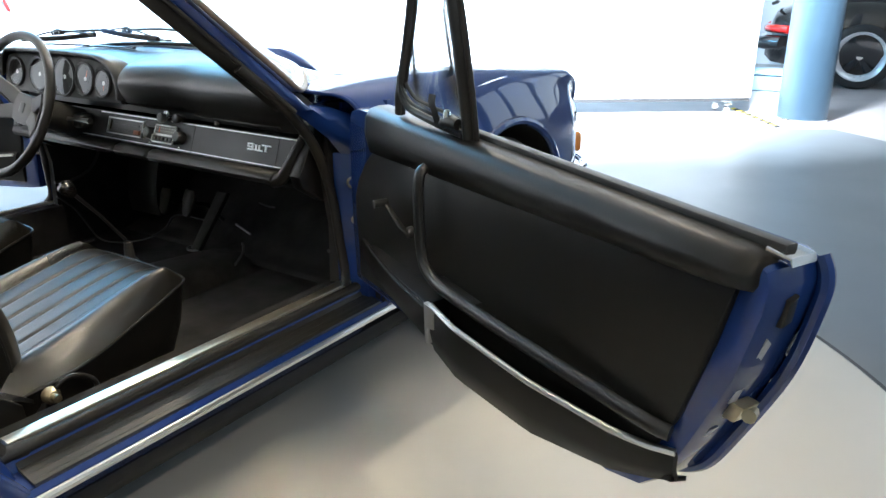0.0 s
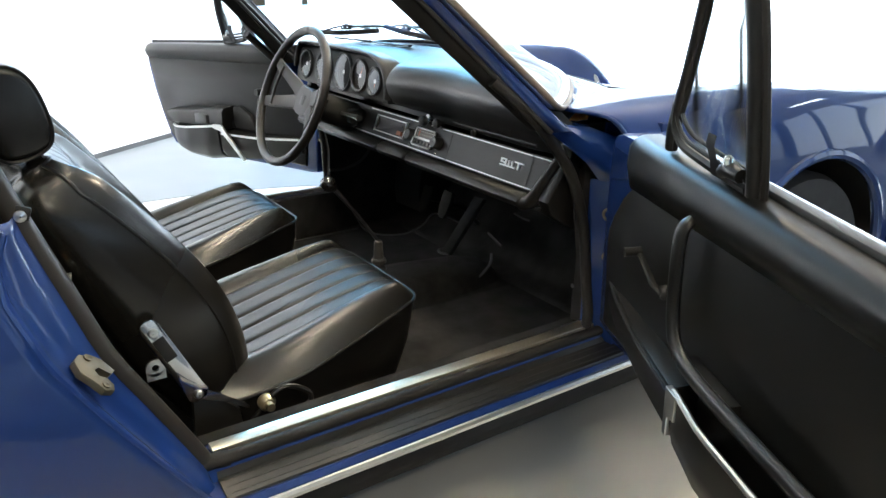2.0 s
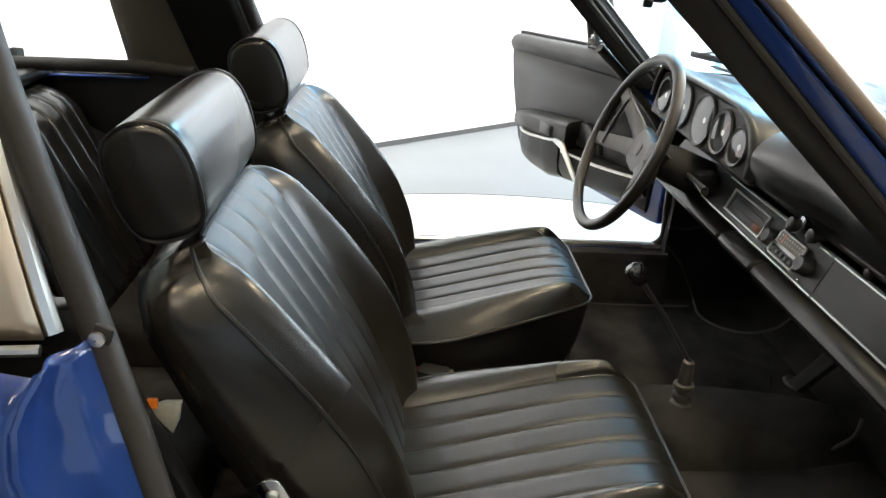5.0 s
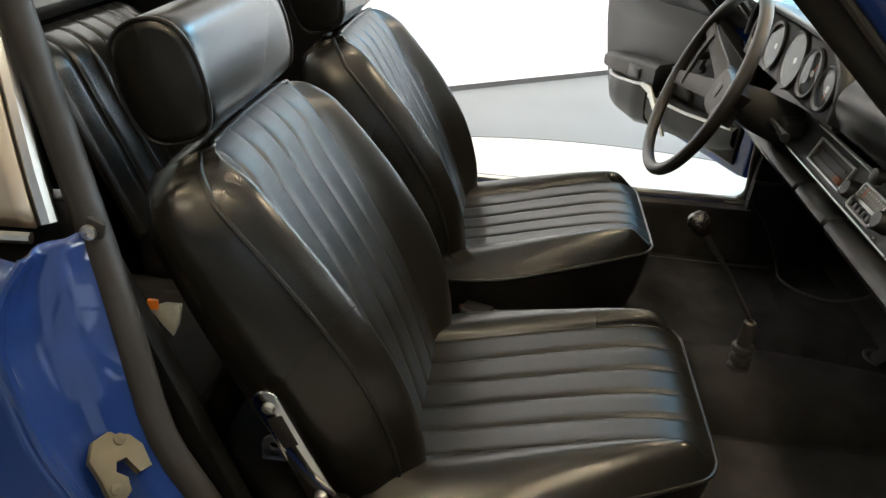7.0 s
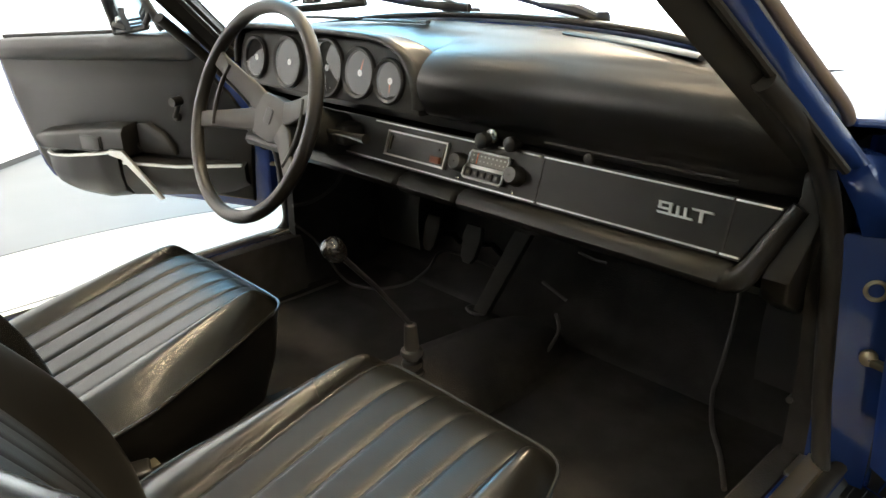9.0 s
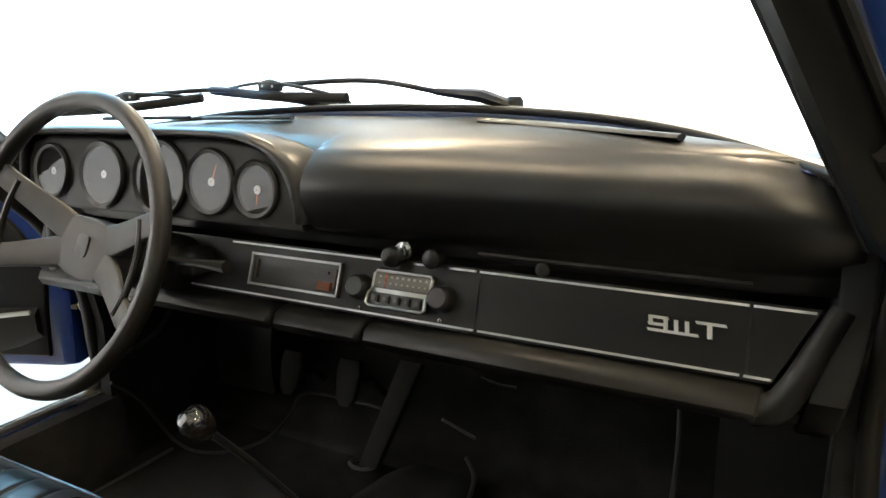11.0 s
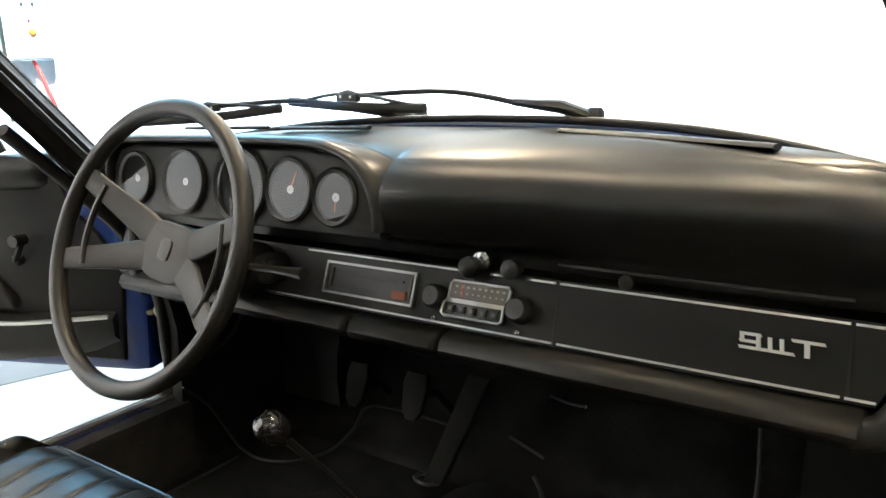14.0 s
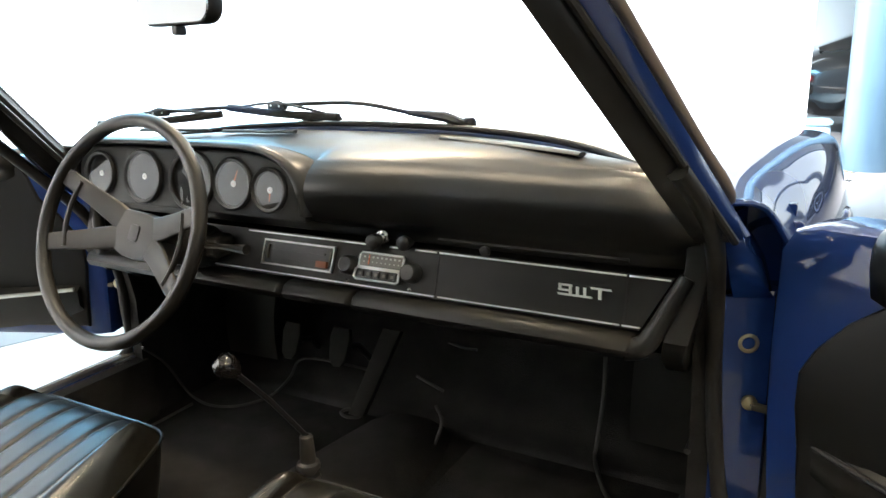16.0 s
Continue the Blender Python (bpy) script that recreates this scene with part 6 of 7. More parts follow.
for side in (1, -1):
    bm = bmesh.new()

    def quarter(u, v):
        z = lerp(0.22, 0.772, v)
        y = lerp(cut_line(z)[0], -2.30, u)
        return V(side * lerp(cut_line(z)[1], skin_x(y, z), clamp(u * 12)), y, z)
    sheet(bm, quarter, 80, 40)
    cut_arch(bm, -1.66, 0.33, 0.345)
    quarter_ob = part("rear_quarter", bm, PAINT, car, "glossy blue rear quarter panel", thick=0.003, sharp=60)
    bm = bmesh.new()
    lathe(bm, [(0.375, -0.15), (0.365, 0.12), (0.10, 0.13)], Matrix.Translation((side * 0.60, -1.66, 0.33)) @ Matrix.Rotation(radians(-90 * side), 4, "Y"), 40)
    bmesh.ops.delete(bm, geom=[f for f in bm.faces if f.calc_center_median().z < 0.28], context="FACES")
    part("wheel_house", bm, RUBBER, car)
    # rounded shut-line edge and door jamb
    bm = bmesh.new()

    def jamb(u, v):
        z = lerp(0.285, 0.775, v)
        o = V(side * cut_line(z)[1], cut_line(z)[0], z)
        i = V(side * (seal_line(z)[1] + 0.006), seal_line(z)[0] + 0.004, z)
        p = o.lerp(i, u)
        p += V(side * -0.006, -0.010, 0) * math.sin(math.pi * clamp((u - 0.12) / 0.5))
        return p
    sheet(bm, jamb, 14, 40)
    part("door_jamb", bm, PAINT, quarter_ob, thick=0.003, sharp=60)
    bm = bmesh.new()
    tube(bm, [V(side * (cut_line(z)[1] - 0.004), cut_line(z)[0] + 0.001, z) for z in [lerp(0.29, 0.772, k / 24) for k in range(25)]], 0.006, 8)
    part("jamb_edge", bm, PAINT, quarter_ob)
    bm = bmesh.new()
    tube(bm, smooth_path([V(side * seal_line(z)[1], seal_line(z)[0] + 0.004, z) for z in (0.345, 0.40, 0.48, 0.565, 0.66, 0.755, 0.87, 0.995, 1.10, 1.20)], 3), 0.017, 10)
    part("jamb_seal", bm, RUBBER, car, "thick black rubber door seal")
    bm = bmesh.new()
    tube(bm, smooth_path([(side * 0.672, -0.885, 0.40), (side * 0.677, -0.865, 0.352), (side * 0.680, -0.82, 0.343)], 5), 0.015, 10)
    part("seal_bend", bm, RUBBER, car)
    # striker
    bm = bmesh.new()
    sm = Matrix.Translation((side * 0.703, -0.996, 0.565)) @ (Matrix.Diagonal((side, 1, 1, 1))) @ Matrix(((0.92, -0.25, 0.30, 0), (-0.39, -0.677, 0.62, 0), (-0.05, 0.687, 0.72, 0), (0, 0, 0, 1)))
    claw = [(-0.020, 0.030), (0.010, 0.032), (0.024, 0.018), (0.026, -0.004), (0.030, -0.022), (0.020, -0.034), (0.008, -0.030), (0.006, -0.018), (0.012, -0.006), (0.004, 0.004), (-0.008, 0.000), (-0.010, -0.020), (-0.022, -0.024), (-0.028, 0.0)]
    prism(bm, claw, lambda a, b, d: sm @ V(a * 1.0, b * 1.0, d), -0.004, 0.008, 0.002)
    st = part("door_striker", bm, ZINC, quarter_ob, "zinc-plated door striker plate")
    for a, b in ((-0.012, 0.018), (0.020, -0.020)):
        bm = bmesh.new()
        lathe(bm, [(0.006, 0.007), (0.006, 0.010), (0.001, 0.011)], sm @ Matrix.Translation((a, b, 0)), 12)
        part("screw", bm, ZINC, st)
    # belt moulding
    bm = bmesh.new()
    tube(bm, [(side * 0.640, -1.082, 0.777), (side * 0.652, -1.16, 0.780), (side * 0.655, -1.40, 0.785)], 0.006, 8)
    part("belt_moulding", bm, ALU, car, "bright belt moulding")
    # brushed steel hoop side
    def hoop(u, v):
        z = lerp(0.782, 1.235, v)
        yf = lerp(-1.083, -1.205, v)
        w = lerp(0.33, 0.24, v)
        x = lerp(0.628, 0.47, v ** 1.15) - 0.012 * u
        return V(side * (x + 0.010 * math.sin(math.pi * u)), yf - w * u, z)
    bm = bmesh.new()
    sheet(bm, hoop, 20, 24)
    hp = part("roll_hoop", bm, BRUSHED, car, "brushed stainless steel roll hoop", thick=0.004)
    def on_hoop(y, z, proud):
        v = (z - 0.782) / 0.453
        return hoop((lerp(-1.083, -1.205, v) - y) / lerp(0.33, 0.24, v), v) + V(side * proud, 0, 0)

    for k in range(5):
        y0, slope = -1.144 - 0.0185 * k, 0.07 + 0.03 * k
        top_z = min(1.16, 0.87 + (0.048 + 0.0185 * k) / (0.27 - slope))
        bm = bmesh.new()
        tube(bm, [on_hoop(y0 - slope * (z - 0.87), z, 0.001) for z in [lerp(0.87, top_z, j / 8) for j in range(9)]], 0.0040, 8)
        part("louvre", bm, MATTE, hp)
    for k in range(5):
        y0 = -1.130 - 0.0155 * k
        h = (0.010, 0.005, 0.006, 0.005, 0.006)[k]
        bm = bmesh.new()
        tube(bm, smooth_path([on_hoop(y0, 0.832 + h, 0.003), on_hoop(y0 - 0.002, 0.828, 0.003), on_hoop(y0 - 0.009, 0.826, 0.003), on_hoop(y0 - 0.012, 0.834, 0.003)], 4), 0.0014, 6)
        part("script_bar", bm, GOLD, hp, "golden script bar")
    # hoop inner lining
    bm = bmesh.new()
    sheet(bm, lambda u, v: hoop(u * lerp(0.46, 0.62, v), v) + V(-side * 0.03, 0, 0), 10, 12)
    part("hoop_lining", bm, VINYL, hp, thick=0.02)
    bm = bmesh.new()
    tube(bm, [hoop(0.0, v) + V(-side * 0.012, 0.004, 0) for v in [k / 10 for k in range(11)]], 0.010, 8)
    part("hoop_edge", bm, ALU, hp)
    bm = bmesh.new()
    m = Matrix.Translation((side * 0.612, -1.040, 0.775)) @ Matrix.Rotation(radians(90 * side), 4, "Y")
    box(bm, (side * 0.607, -1.040, 0.768), (0.008, 0.020, 0.040), pose(0, 0, 0, -22).to_3x3(), 0.004)
    bp = part("hoop_bracket", bm, RUBBER, car)
    bm = bmesh.new()
    lathe(bm, [(0.008, 0.0), (0.008, 0.004), (0.001, 0.006)], m, 14)
    part("screw", bm, ALU, bp)
    # inner side trim behind the seat
    bm = bmesh.new()
    prism(bm, [(-1.0, 0.25), (-0.90, 0.36), (-1.06, 0.80), (-1.9, 0.80), (-1.9, 0.25)], lambda a, b, d: V(side * d, a, b), 0.57, 0.60, 0.006)
    part("side_trim", bm, VINYL, car)
    # folding rear seat back with pleats
    bm = bmesh.new()
    cx = side * 0.30

    def rear_back(u, v):
        e = abs(lerp(-1, 1, u))
        ph = u * 7
        d = 0.02 * (1 - e ** 4) - 0.006 * math.exp(-(abs(ph - round(ph)) / 0.10) ** 2) - 0.05 * max(0, (v - 0.85) / 0.15) ** 2
        return V(cx + lerp(-0.22, 0.22, u), -1.38 - 0.17 * v + d, 0.38 + 0.40 * v + d * 0.3)
    sheet(bm, rear_back, 84, 24)
    part("rear_seat_back", bm, LEATHER, car, "black pleated rear seat back", thick=0.03, sharp=60)
    bm = bmesh.new()
    box(bm, (cx, -1.22, 0.33), (0.42, 0.36, 0.12), None, 0.035, 3)
    part("rear_seat_pad", bm, CARPET, car)
    # folded belt end with an orange tag, and an anchor eye lower down
    bm = bmesh.new()
    prism(bm, [(-1.022, 0.652), (-1.004, 0.660), (-0.985, 0.660), (-0.990, 0.635), (-0.998, 0.618), (-1.008, 0.630)], lambda a, b, d: V(side * d, a, b), 0.548, 0.556, 0.002)
    belt = part("belt_webbing", bm, CLOTH, car, "folded cream belt webbing")
    bm = bmesh.new()
    box(bm, (side * 0.557, -1.016, 0.660), (0.006, 0.012, 0.012), None, 0.002)
    part("belt_tag", bm, ORANGE, belt)
    bm = bmesh.new()
    eye = [(math.cos(radians(q)) * 0.016, math.sin(radians(q)) * 0.016) for q in range(0, 181, 20)] + [(-0.016, -0.020), (0.016, -0.020)]
    at = Matrix.Translation((side * 0.552, -0.888, 0.470)) @ pose(0, 0, 0, 90, 0, 90)
    lathe(bm, [(0.006, 0.0), (0.006, 0.004), (0.0155, 0.004), (0.0155, 0.0), (0.006, 0.0)], at, 20)
    prism(bm, [(-0.0155, -0.022), (0.0155, -0.022), (0.0155, -0.004), (0.007, -0.010), (-0.007, -0.010), (-0.0155, -0.004)], lambda a, b, d: at @ V(a, b, d), 0.0, 0.004)
    part("belt_anchor", bm, ALU, car, "grey steel belt anchor eye")
    # wire frame on the rear floor
    bm = bmesh.new()
    fc = V(side * 0.255, -0.985, 0.395)
    for y0, z0, y1, z1 in ((-0.045, -0.028, 0.045, -0.028), (-0.045, 0.028, 0.045, 0.028), (-0.045, -0.028, -0.045, 0.028), (0.045, -0.028, 0.045, 0.028), (0.0, -0.028, 0.0, 0.028)):
        tube(bm, [fc + V(y0 * side, y0 * 0.3, z0), fc + V(y1 * side, y1 * 0.3, z1)], 0.0045, 6)
    part("floor_bracket", bm, EDGING, car, "grey steel frame behind the seat")
    # rear window frame, half loop
    bm = bmesh.new()
    tube(bm, smooth_path([(side * 0.52, -1.235, 0.817), (side * 0.54, -1.40, 0.822), (side * 0.45, -1.72, 0.832), (side * 0.22, -1.90, 0.838), (0, -1.94, 0.840)], 6), 0.016, 10)
    part("rear_window_frame", bm, RUBBER, car)
    bm = bmesh.new()
    tube(bm, smooth_path([(side * 0.62, -1.36, 0.79), (side * 0.60, -1.62, 0.80), (side * 0.48, -1.92, 0.80), (side * 0.2, -2.05, 0.80), (0, -2.08, 0.80)], 6), 0.01, 8)
    part("deck_trim", bm, ALU, car)
bm = bmesh.new()
tube(bm, smooth_path([(-0.475, -1.30, 1.215), (-0.40, -1.31, 1.255), (-0.2, -1.32, 1.28), (0, -1.32, 1.285), (0.2, -1.32, 1.28), (0.40, -1.31, 1.255), (0.475, -1.30, 1.215)], 6), 0.11, 14, flat=0.16, up=(0, 0, 1))
part("hoop_crossbar", bm, BRUSHED, car, "brushed steel top of roll hoop", sharp=60)
RW_LOW = smooth_path([(0.52, -1.235, 0.825), (0.54, -1.40, 0.828), (0.45, -1.72, 0.838), (0.22, -1.90, 0.843), (0, -1.94, 0.845), (-0.22, -1.90, 0.843), (-0.45, -1.72, 0.838), (-0.54, -1.40, 0.828), (-0.52, -1.235, 0.825)], 5)
RW_TOP = smooth_path([(0.47, -1.40, 1.20), (0.42, -1.42, 1.235), (0.30, -1.43, 1.262), (0.15, -1.43, 1.27), (0, -1.43, 1.272), (-0.15, -1.43, 1.27), (-0.30, -1.43, 1.262), (-0.42, -1.42, 1.235), (-0.47, -1.40, 1.20)], 5)
bm = bmesh.new()
loft(bm, [[a.lerp(b, k / 6) for a, b in zip(RW_LOW, RW_TOP)] for k in range(7)], closed=False, cap=False)
rw = part("rear_window", bm, GLASS, car, "wraparound rear window glass")
rw.visible_shadow = False
# parcel shelf, rear bulkhead, deck and tail
bm = bmesh.new()
prism(bm, [(-0.57, -1.58), (0.57, -1.58), (0.52, -1.75), (0.25, -1.93), (-0.25, -1.93), (-0.52, -1.75)], lambda a, b, d: V(a, b, d), 0.79, 0.820, 0.01)
part("parcel_shelf", bm, VINYL, car)
bm = bmesh.new()
box(bm, (0, -1.66, 0.54), (1.16, 0.03, 0.62), None, 0.006)
part("rear_bulkhead", bm, CARPET, car)
bm = bmesh.new()


def deck(u, v):
    a = lerp(-1, 1, u)
    y = lerp(-1.36, -2.55, v)
    w = skin_x(y, 0.772) - 0.04 * v
    z = lerp(0.785, 0.60, soft_step((v - 0.25) / 0.75)) + 0.03 * (1 - a * a)
    inner = 1.0
    return V(a * w, y, z)


sheet(bm, deck, 24, 24)
bmesh.ops.delete(bm, geom=[f for f in bm.faces if abs(f.calc_center_median().x) < 0.56 and f.calc_center_median().y > -1.72], context="FACES")
part("engine_lid", bm, PAINT, car, thick=0.004, sharp=60)
bm = bmesh.new()


def tail(u, v):
    a = lerp(-1, 1, u)
    e = abs(a) ** 2.5
    y = lerp(-2.56, -2.28, e)
    w = lerp(0.62, 0.64, v)
    return V(a * w, y + 0.03 * (1 - v), lerp(0.30, 0.615 + 0.16 * e, v))


sheet(bm, tail, 24, 10)
part("tail_panel", bm, PAINT, car, thick=0.004)
bm = bmesh.new()
tube(bm, smooth_path([(-0.70, -2.25, 0.40), (-0.60, -2.52, 0.40), (0, -2.62, 0.40), (0.60, -2.52, 0.40), (0.70, -2.25, 0.40)], 6), 0.05, 10)
part("rear_bumper", bm, PAINT, car)
bm = bmesh.new()
box(bm, (0, -0.3, 0.165), (1.30, 3.4, 0.05), None, 0.02)
part("underbody", bm, RUBBER, car)


# ---- black coupe in the background ----
coupe = thing("black_coupe", "black coupe with silver-lipped star wheels parked behind partition", "car")
CM = pose(0.83, 8.90, -0.008, 0, 0, 8)


def C(x, y, z):
    return CM @ V(x, y, z)


BODY = [(-0.98, 0.45, 0.62, 0.30), (-0.90, 0.60, 0.80, 0.24), (-0.6, 0.80, 0.90, 0.20), (0.0, 0.86, 0.95, 0.18), (0.6, 0.84, 0.93, 0.18), (1.6, 0.82, 0.90, 0.18), (2.3, 0.84, 0.90, 0.18), (2.9, 0.80, 0.78, 0.20), (3.3, 0.62, 0.60, 0.26), (3.42, 0.40, 0.50, 0.34)]
bm = bmesh.new()
rings = []
for x, w, zt, zb in BODY:
    rings.append([C(x, w * a, lerp(zb, zt, b)) for a, b in ((-0.9, 0.0), (-1, 0.25), (-1, 0.6), (-0.95, 0.85), (-0.75, 0.98), (0, 1.03), (0.75, 0.98), (0.95, 0.85), (1, 0.6), (1, 0.25), (0.9, 0.0))])
loft(bm, rings)
cb = part("body", bm, BLACKPAINT, coupe, sharp=50)
bm = bmesh.new()
rings = []
for x, w, zt in ((-0.65, 0.50, 0.92), (0.1, 0.56, 1.20), (0.6, 0.57, 1.30), (1.2, 0.56, 1.27), (1.95, 0.52, 0.92)):
    rings.append([C(x, w * a, lerp(0.88, zt, b)) for a, b in ((-1.2, 0.0), (-1.1, 0.5), (-0.95, 0.92), (-0.6, 1.0), (0, 1.02), (0.6, 1.0), (0.95, 0.92), (1.1, 0.5), (1.2, 0.0))])
loft(bm, rings)
part("cabin", bm, BLACKPAINT, coupe, sharp=50)
for wx in (0.0, 2.27):
    for sy in (-1, 1):
        m = CM @ Matrix.Translation((wx, sy * 0.76, 0.345)) @ Matrix.Rotation(radians(-90 * sy), 4, "X") @ Matrix.Scale(1.095, 4)
        bm = bmesh.new()
        lathe(bm, [(0.235, -0.10), (0.28, -0.105), (0.305, -0.09), (0.315, -0.06), (0.315, 0.06), (0.305, 0.09), (0.28, 0.105), (0.238, 0.10)], m, 48)
        ty = part("wheel", bm, TYRE, coupe, "black tyre on five-spoke star wheel")
        bm = bmesh.new()
        lathe(bm, [(0.240, 0.098), (0.234, 0.106), (0.224, 0.100), (0.185, 0.068), (0.178, 0.045)], m, 48)
        part("rim_lip", bm, SILVER, ty, "polished silver rim lip")
        bm = bmesh.new()
        lathe(bm, [(0.197, 0.03), (0.001, 0.01)], m, 32)
        part("rim_dish", bm, DARKRIM, ty)
        for k in range(5):
            bm = bmesh.new()
            a = radians(90 + 72 * k)
            d, s = V(math.cos(a), math.sin(a), 0), V(-math.sin(a), math.cos(a), 0)
            loft(bm, [[m @ (d * r + s * (w * q) + V(0, 0, h + th)) for q, th in ((-1, -0.01), (-0.6, 0.012), (0.6, 0.012), (1, -0.01))] for r, w, h in ((0.03, 0.028, 0.06), (0.09, 0.030, 0.058), (0.14, 0.040, 0.05), (0.182, 0.046, 0.045))])
            part("spoke", bm, DARKRIM, ty)
        bm = bmesh.new()
        lathe(bm, [(0.035, 0.06), (0.03, 0.078), (0.001, 0.08)], m, 20)
        part("hub_cap", bm, ALU, ty)
for sy in (-1, 1):
    bm = bmesh.new()
    tube(bm, smooth_path([C(-0.985, sy * 0.30, 0.61), C(-0.97, sy * 0.5, 0.61), C(-0.88, sy * 0.66, 0.61), C(-0.74, sy * 0.76, 0.605)], 5), 0.045, 10, flat=1.0)
    part("tail_lamp", bm, REDLENS, coupe, "wide red tail lamp lens")
bm = bmesh.new()
tube(bm, smooth_path([C(-0.80, -0.80, 0.46), C(-1.02, -0.62, 0.46), C(-1.08, 0, 0.46), C(-1.02, 0.62, 0.46), C(-0.80, 0.80, 0.46)], 6), 0.075, 12)
part("rear_bumper", bm, BLACKPAINT, coupe)
bm = bmesh.new()
tube(bm, [C(-0.95, -0.5, 0.88), C(-0.95, 0.5, 0.88)], 0.02, 8)
part("deck_line", bm, RUBBER, coupe)

bm = bmesh.new()
prism(bm, rounded(-0.42, -0.22, 0.42, 0.22, 0.10), lambda a, b, d: pose(0.05, 7.55, 0, 0, 0, 8) @ V(a, b, d), -0.008, 0.16, 0.03)
st_ = tagged(part("storage_tub", bm, PALEBLUE), "pale blue lidded storage tub on the floor", "tub")
bm = bmesh.new()
prism(bm, rounded(-0.44, -0.24, 0.44, 0.24, 0.11), lambda a, b, d: pose(0.05, 7.55, 0, 0, 0, 8) @ V(a, b, d), 0.16, 0.20, 0.015)
part("lid", bm, PALEBLUE, st_)

# ---- workshop corner behind the car ----
post = thing("steel_post", "pale blue painted steel lift post with cable", "post")
PX, PY = -5.02, 2.24
bm = bmesh.new()
prism(bm, rounded(-0.09, -0.08, 0.09, 0.08, 0.02, 3), lambda a, b, d: pose(PX, PY, 0, 0, 0, 62) @ V(a, b, d), -0.004, 3.4)
part("column", bm, PALEBLUE, post)
bm = bmesh.new()
prism(bm, rounded(-0.03, -0.09, 0.03, -0.078, 0.004, 2), lambda a, b, d: pose(PX, PY, 0, 0, 0, 62) @ V(a, b, d), 0.2, 3.3)
part("cover_strip", bm, PALEBLUE, post)
bm = bmesh.new()
box(bm, (PX, PY, 0.004), (0.36, 0.34, 0.02), pose(0, 0, 0, 0, 0, 62).to_3x3(), 0.004)
part("foot_plate", bm, PALEBLUE, post)


def control_cabinet(m, w, h, d, buttons):
    cab = thing("control_cabinet", "white steel control cabinet with red and orange buttons", "cabinet")
    bm = bmesh.new()
    prism(bm, rounded(-w / 2, -h / 2, w / 2, h / 2, 0.01, 2), lambda a, b, q: m @ V(a, b, q), -d, 0.0, 0.004)
    part("case", bm, WHITEWALL, cab)
    bm = bmesh.new()
    prism(bm, rounded(-w / 2 + 0.015, -h / 2 + 0.015, w / 2 - 0.015, h / 2 - 0.015, 0.008, 2), lambda a, b, q: m @ V(a, b, q), 0.0, 0.012, 0.003)
    door_ = part("cabinet_door", bm, WHITEWALL, cab)
    for a, b, r, mt, nm in buttons:
        bm = bmesh.new()
        lathe(bm, [(r, 0.010), (r, 0.03), (r * 0.7, 0.042), (0.001, 0.045)], m @ Matrix.Translation((a, b, 0)), 16)
        part(nm, bm, mt, door_)
    return cab


cm = pose(-4.762, 1.973, 1.49, 90, 0, 62)
control_cabinet(cm, 0.35, 0.60, 0.22, ((-0.045, 0.075, 0.012, PLASTIC, "switch"), (0.02, 0.075, 0.012, PLASTIC, "switch"), (-0.015, -0.035, 0.010, REDPLASTIC, "button"), (0.0, -0.11, 0.026, ORANGE, "stop_button"), (0.13, -0.25, 0.010, PLASTIC, "lock")))
cm2 = pose(-4.942, 1.633, 1.49, 90, 0, 62)
control_cabinet(cm2, 0.36, 0.60, 0.22, ((0.12, -0.17, 0.032, ORANGE, "stop_button"),))
for cx_, cy_ in ((-4.762, 1.973), (-4.942, 1.633)):
    stand = thing("cabinet_stand", "white steel stand that carries a control cabinet", "stand")
    off = pose(cx_, cy_, 0, 0, 0, 62)
    for a in (-0.12, 0.12):
        bm = bmesh.new()
        prism(bm, [(a - 0.02, 0.09), (a + 0.02, 0.09), (a + 0.02, 0.13), (a - 0.02, 0.13)], lambda p, q, d: off @ V(p, q, d), -0.004, 1.192)
        part("leg", bm, WHITEWALL, stand)
    bm = bmesh.new()
    prism(bm, [(-0.165, 0.131), (0.165, 0.131), (0.165, 0.139), (-0.165, 0.139)], lambda p, q, d: off @ V(p, q, d), 0.05, 1.186)
    part("back_sheet", bm, WHITEWALL, stand)
cable = thing("red_cable", "red cable hanging from the control cabinet", "cable")
bm = bmesh.new()
b0 = cm @ V(-0.02, -0.30, -0.05)
tube(bm, smooth_path([b0, b0 + V(0.05, 0.03, -0.15), b0 + V(0.12, 0.08, -0.45), b0 + V(0.14, 0.10, -0.8), b0 + V(0.18, 0.12, -1.25)], 6), 0.013, 8)
part("sheath", bm, REDPLASTIC, cable)

# Plain white block added to hide the post's lower end; nothing identified there.
lowblock = thing("low_block", "low white block added to hide the post foot", "cabinet")
lm = pose(-4.40, 1.99, 0, 0, 0, 62)
bm = bmesh.new()
prism(bm, rounded(-0.16, -0.11, 0.16, 0.11, 0.012, 2), lambda a, b, d: lm @ V(a, b, d), -0.008, 0.86, 0.004)
part("case", bm, WHITEWALL, lowblock)
bm = bmesh.new()
box(bm, lm @ V(0, -0.113, 0.46), (0.26, 0.008, 0.72), lm.to_3x3(), 0.003)
part("cabinet_door", bm, WHITEWALL, lowblock)

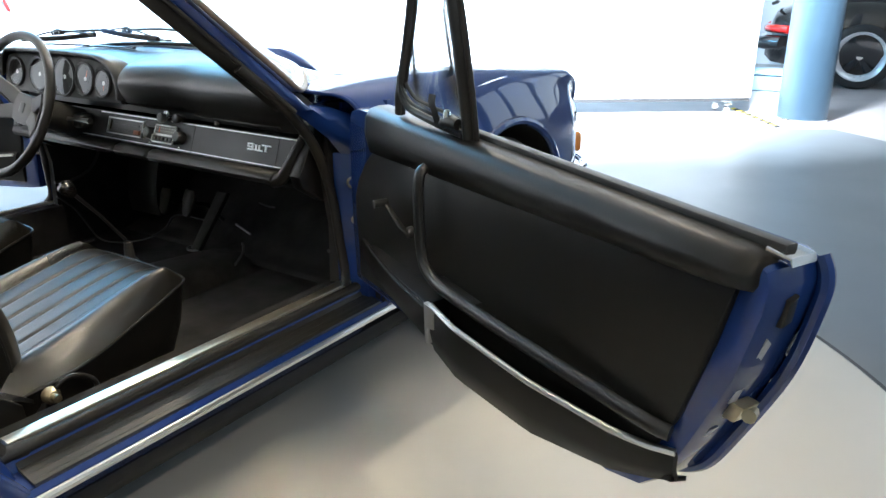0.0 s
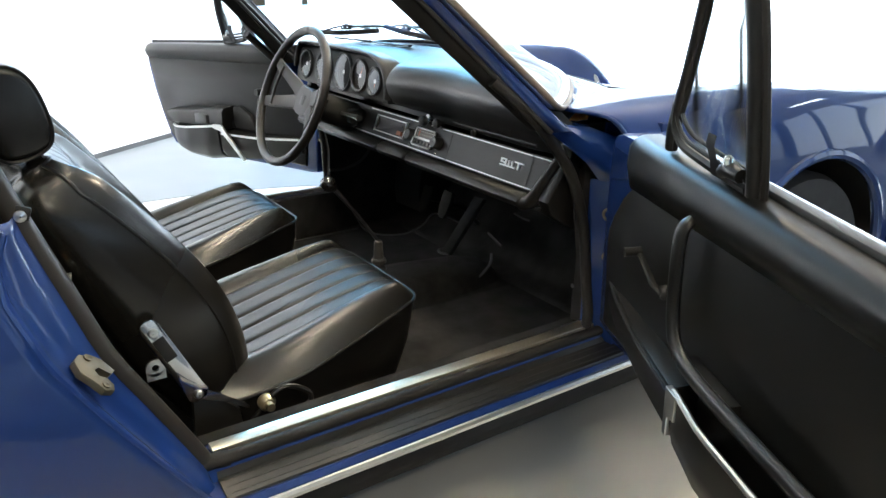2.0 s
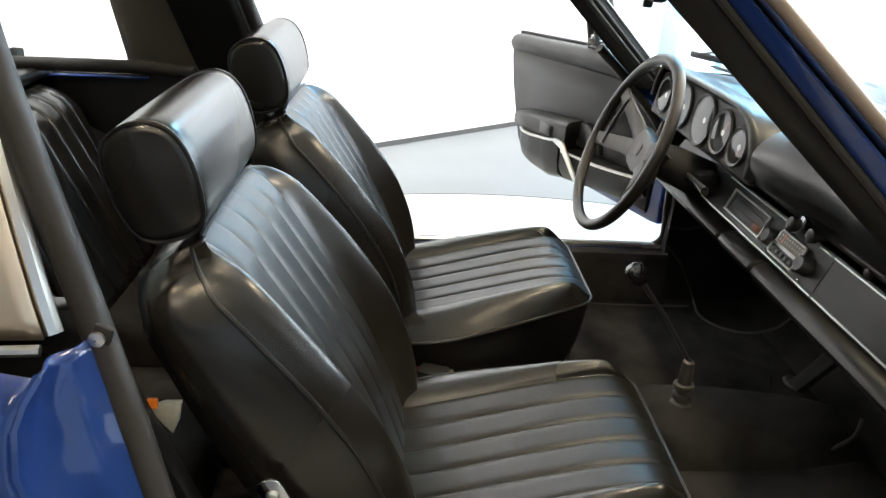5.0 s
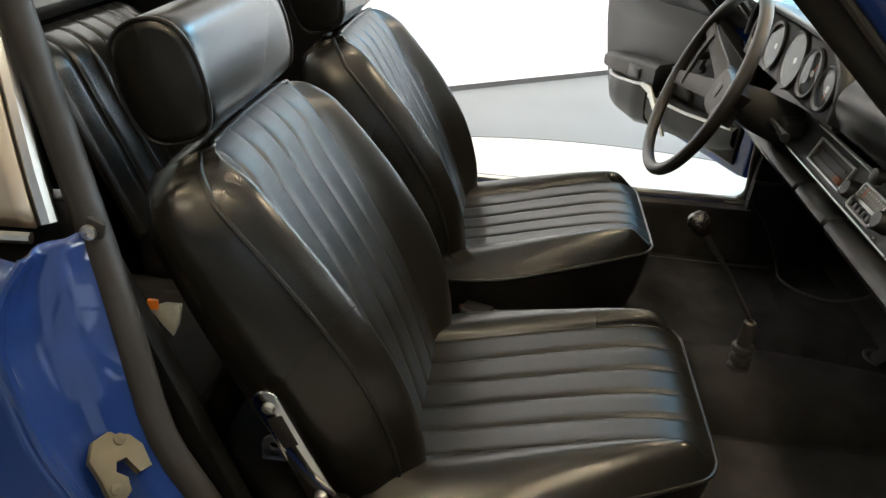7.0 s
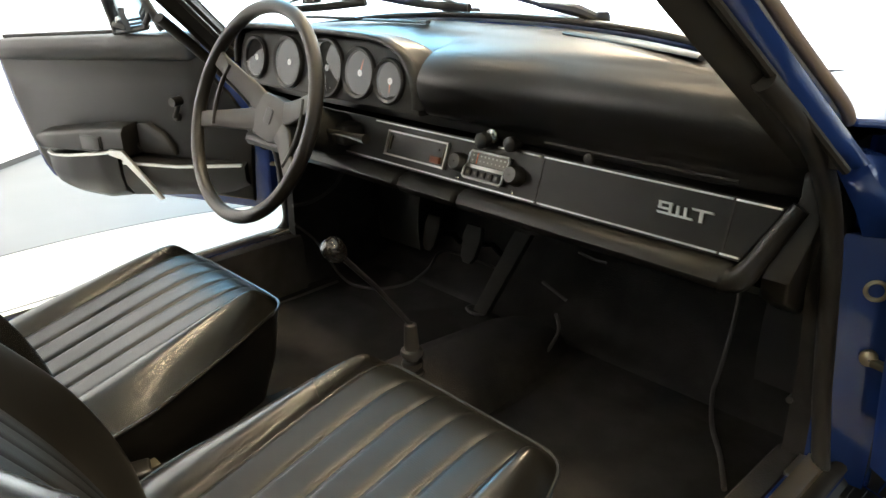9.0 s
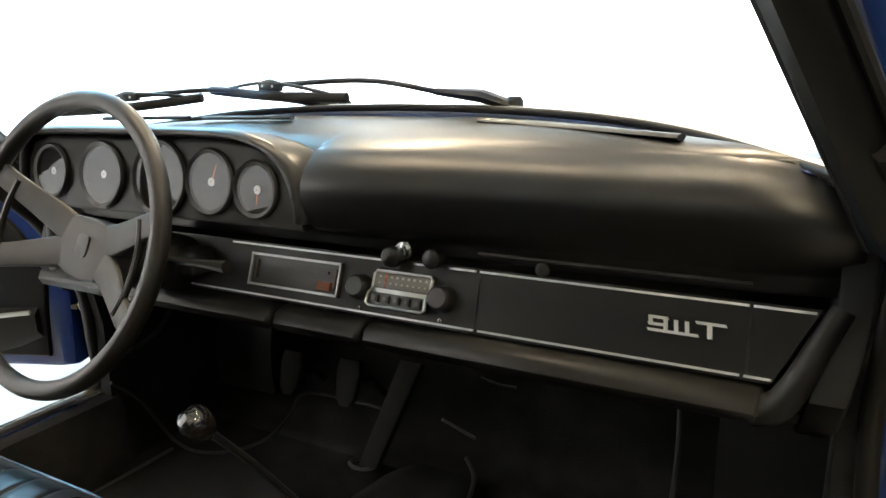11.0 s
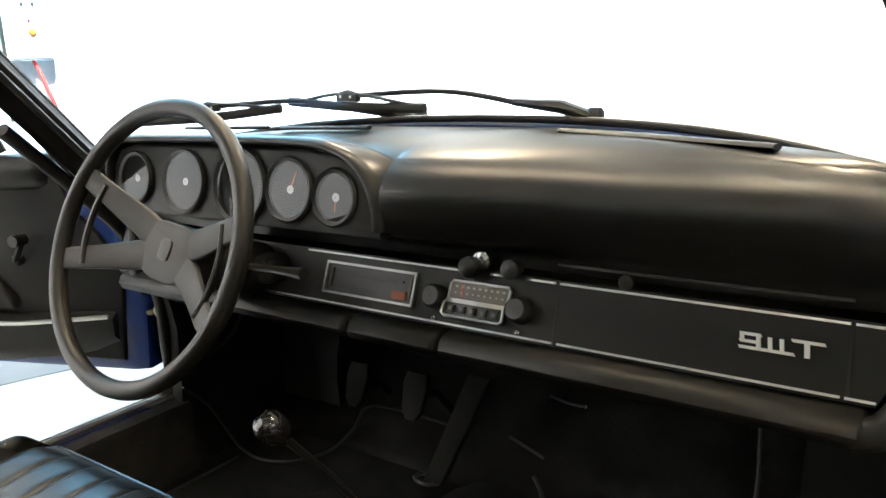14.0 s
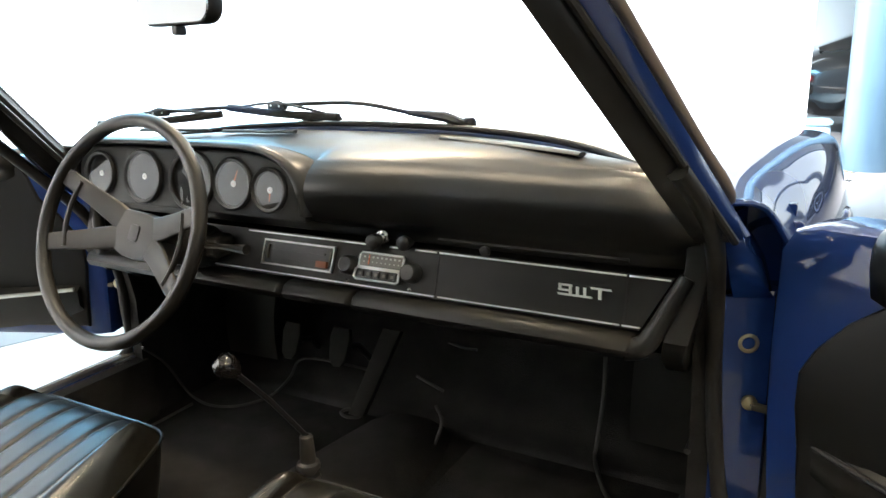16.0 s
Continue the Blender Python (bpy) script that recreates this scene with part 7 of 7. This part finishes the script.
# ---- ceiling lights, all unseen ----
def ceiling_fill(x, y, sx, sy, watts, colour, rz=0):
    t = thing("ceiling_fill", "added flat rectangular ceiling fill light with white frame", "ceiling light", "ceiling lights")
    m = pose(x, y, ROOF, 0, 0, rz)
    bm = bmesh.new()
    for a, b, c, d in ((-sx / 2 - 0.03, -sy / 2 - 0.03, sx / 2 + 0.03, -sy / 2), (-sx / 2 - 0.03, sy / 2, sx / 2 + 0.03, sy / 2 + 0.03), (-sx / 2 - 0.03, -sy / 2, -sx / 2, sy / 2), (sx / 2, -sy / 2, sx / 2 + 0.03, sy / 2)):
        prism(bm, [(a, b), (c, b), (c, d), (a, d)], lambda p, q, h: m @ V(p, q, h), -0.08, 0.0)
    part("frame", bm, ALU, t)
    lamp = area_lamp("lamp", x, y, ROOF - 0.085, sx, sy, watts, colour, 0, 0, rz)
    return t


COOL, WARM = (0.80, 0.91, 1.0), (1.0, 0.86, 0.66)
def unseen_spot(x, y, z, tx, ty, tz, size, watts, colour, spread=70):
    """An unseen spotlight hung from the ceiling and aimed at a display wall or at the car."""
    t = thing("unseen_spot", "unseen white ceiling spotlight on a short stem", "spotlight", "ceiling spotlights")
    m = look((x, y, z), (tx, ty, tz))
    bm = bmesh.new()
    lathe(bm, [(size * 0.30, 0.16), (size * 0.52, 0.13), (size * 0.56, 0.0), (size * 0.53, -0.012), (size * 0.50, 0.004)], m, 24)
    part("housing", bm, ALU, t)
    bm = bmesh.new()
    tube(bm, [m @ V(0, 0, 0.10), (x, y, ROOF)], 0.012, 8)
    part("stem", bm, ALU, t)
    data = bpy.data.lights.new("spot_lamp", "AREA")
    data.shape, data.size, data.energy, data.color, data.spread = "DISK", size, watts, colour, radians(spread)
    ob = new("spot_lamp", data)
    ob.matrix_world = m @ Matrix.Translation((0, 0, -0.02))


NEUTRAL, BLUISH = (1.0, 0.96, 0.90), (0.60, 0.82, 1.0)
# added wall washers, out of view, to bleach and tint the display walls
for k in range(3):
    p = V(-1.55, -2.65, 0).lerp(V(-4.02, 0.75, 0), 0.12 + 0.38 * k)
    unseen_spot(p.x + 1.5, p.y + 1.1, 3.7, p.x, p.y, 1.55, 0.30, 200, NEUTRAL, 85)
for along, watts, colour, spread in ((0.02, 500, BLUISH, 95), (0.27, 1300, (0.70, 0.87, 1.0), 90), (0.56, 1700, (0.82, 0.92, 1.0), 90), (0.86, 1300, (0.85, 0.94, 1.0), 90)):
    p = V(-4.50, 2.09, 0).lerp(V(0.26, 5.75, 0), along)
    unseen_spot(p.x + 1.1, p.y - 1.45, 3.7, p.x, p.y, 1.45, 0.30, watts, colour, spread)
# Panels added to fill room and car with light; none is known.
LIGHTS = [(-2.6, 7.5, 3.0, 0.5, 120, COOL), (0.2, -4.6, 2.0, 0.5, 75, WARM), (3.6, 7.6, 2.0, 0.5, 140, COOL), (4.8, -2.0, 0.5, 2.0, 170, WARM), (-0.7, 2.3, 2.6, 2.4, 30, (1.0, 0.95, 0.88))]
for row in LIGHTS:
    ceiling_fill(*row)
for x, y, tx, ty, watts in ((-2.0, 2.5, 0.0, -0.3, 18), (0.35, 2.1, 0.4, -0.4, 20), (-0.9, -0.25, -0.5, -0.1, 9), (0.0, -0.1, 0.1, -0.1, 9), (0.9, -0.25, 0.5, -0.1, 6), (2.0, -2.2, 0.6, -0.6, 10), (2.9, -0.4, 0.6, -0.4, 10)):
    unseen_spot(x, y, 3.7, tx, ty, 0.5, 0.18, watts, (1.0, 0.80, 0.54), 60)
area_lamp("daylight", X1 + 0.05, 5.6, 2.1, 3.0, 9.0, 130, (0.72, 0.86, 1.0), 0, 90, 0)
area_lamp("west_daylight", X0 - 0.05, 3.5, 2.2, 3.0, 8.0, 170, (0.38, 0.70, 1.0), 0, -90, 0)
area_lamp("north_daylight", 5.0, Y1 + 0.25, 2.05, 5.9, 2.9, 200, (0.80, 0.90, 1.0), -90, 0, 0)
area_lamp("rooflight_daylight", (RX0 + RX1) / 2, (RY0 + RY1) / 2, ROOF + 0.18, RX1 - RX0, RY1 - RY0, 2000, (0.27, 0.66, 1.0))
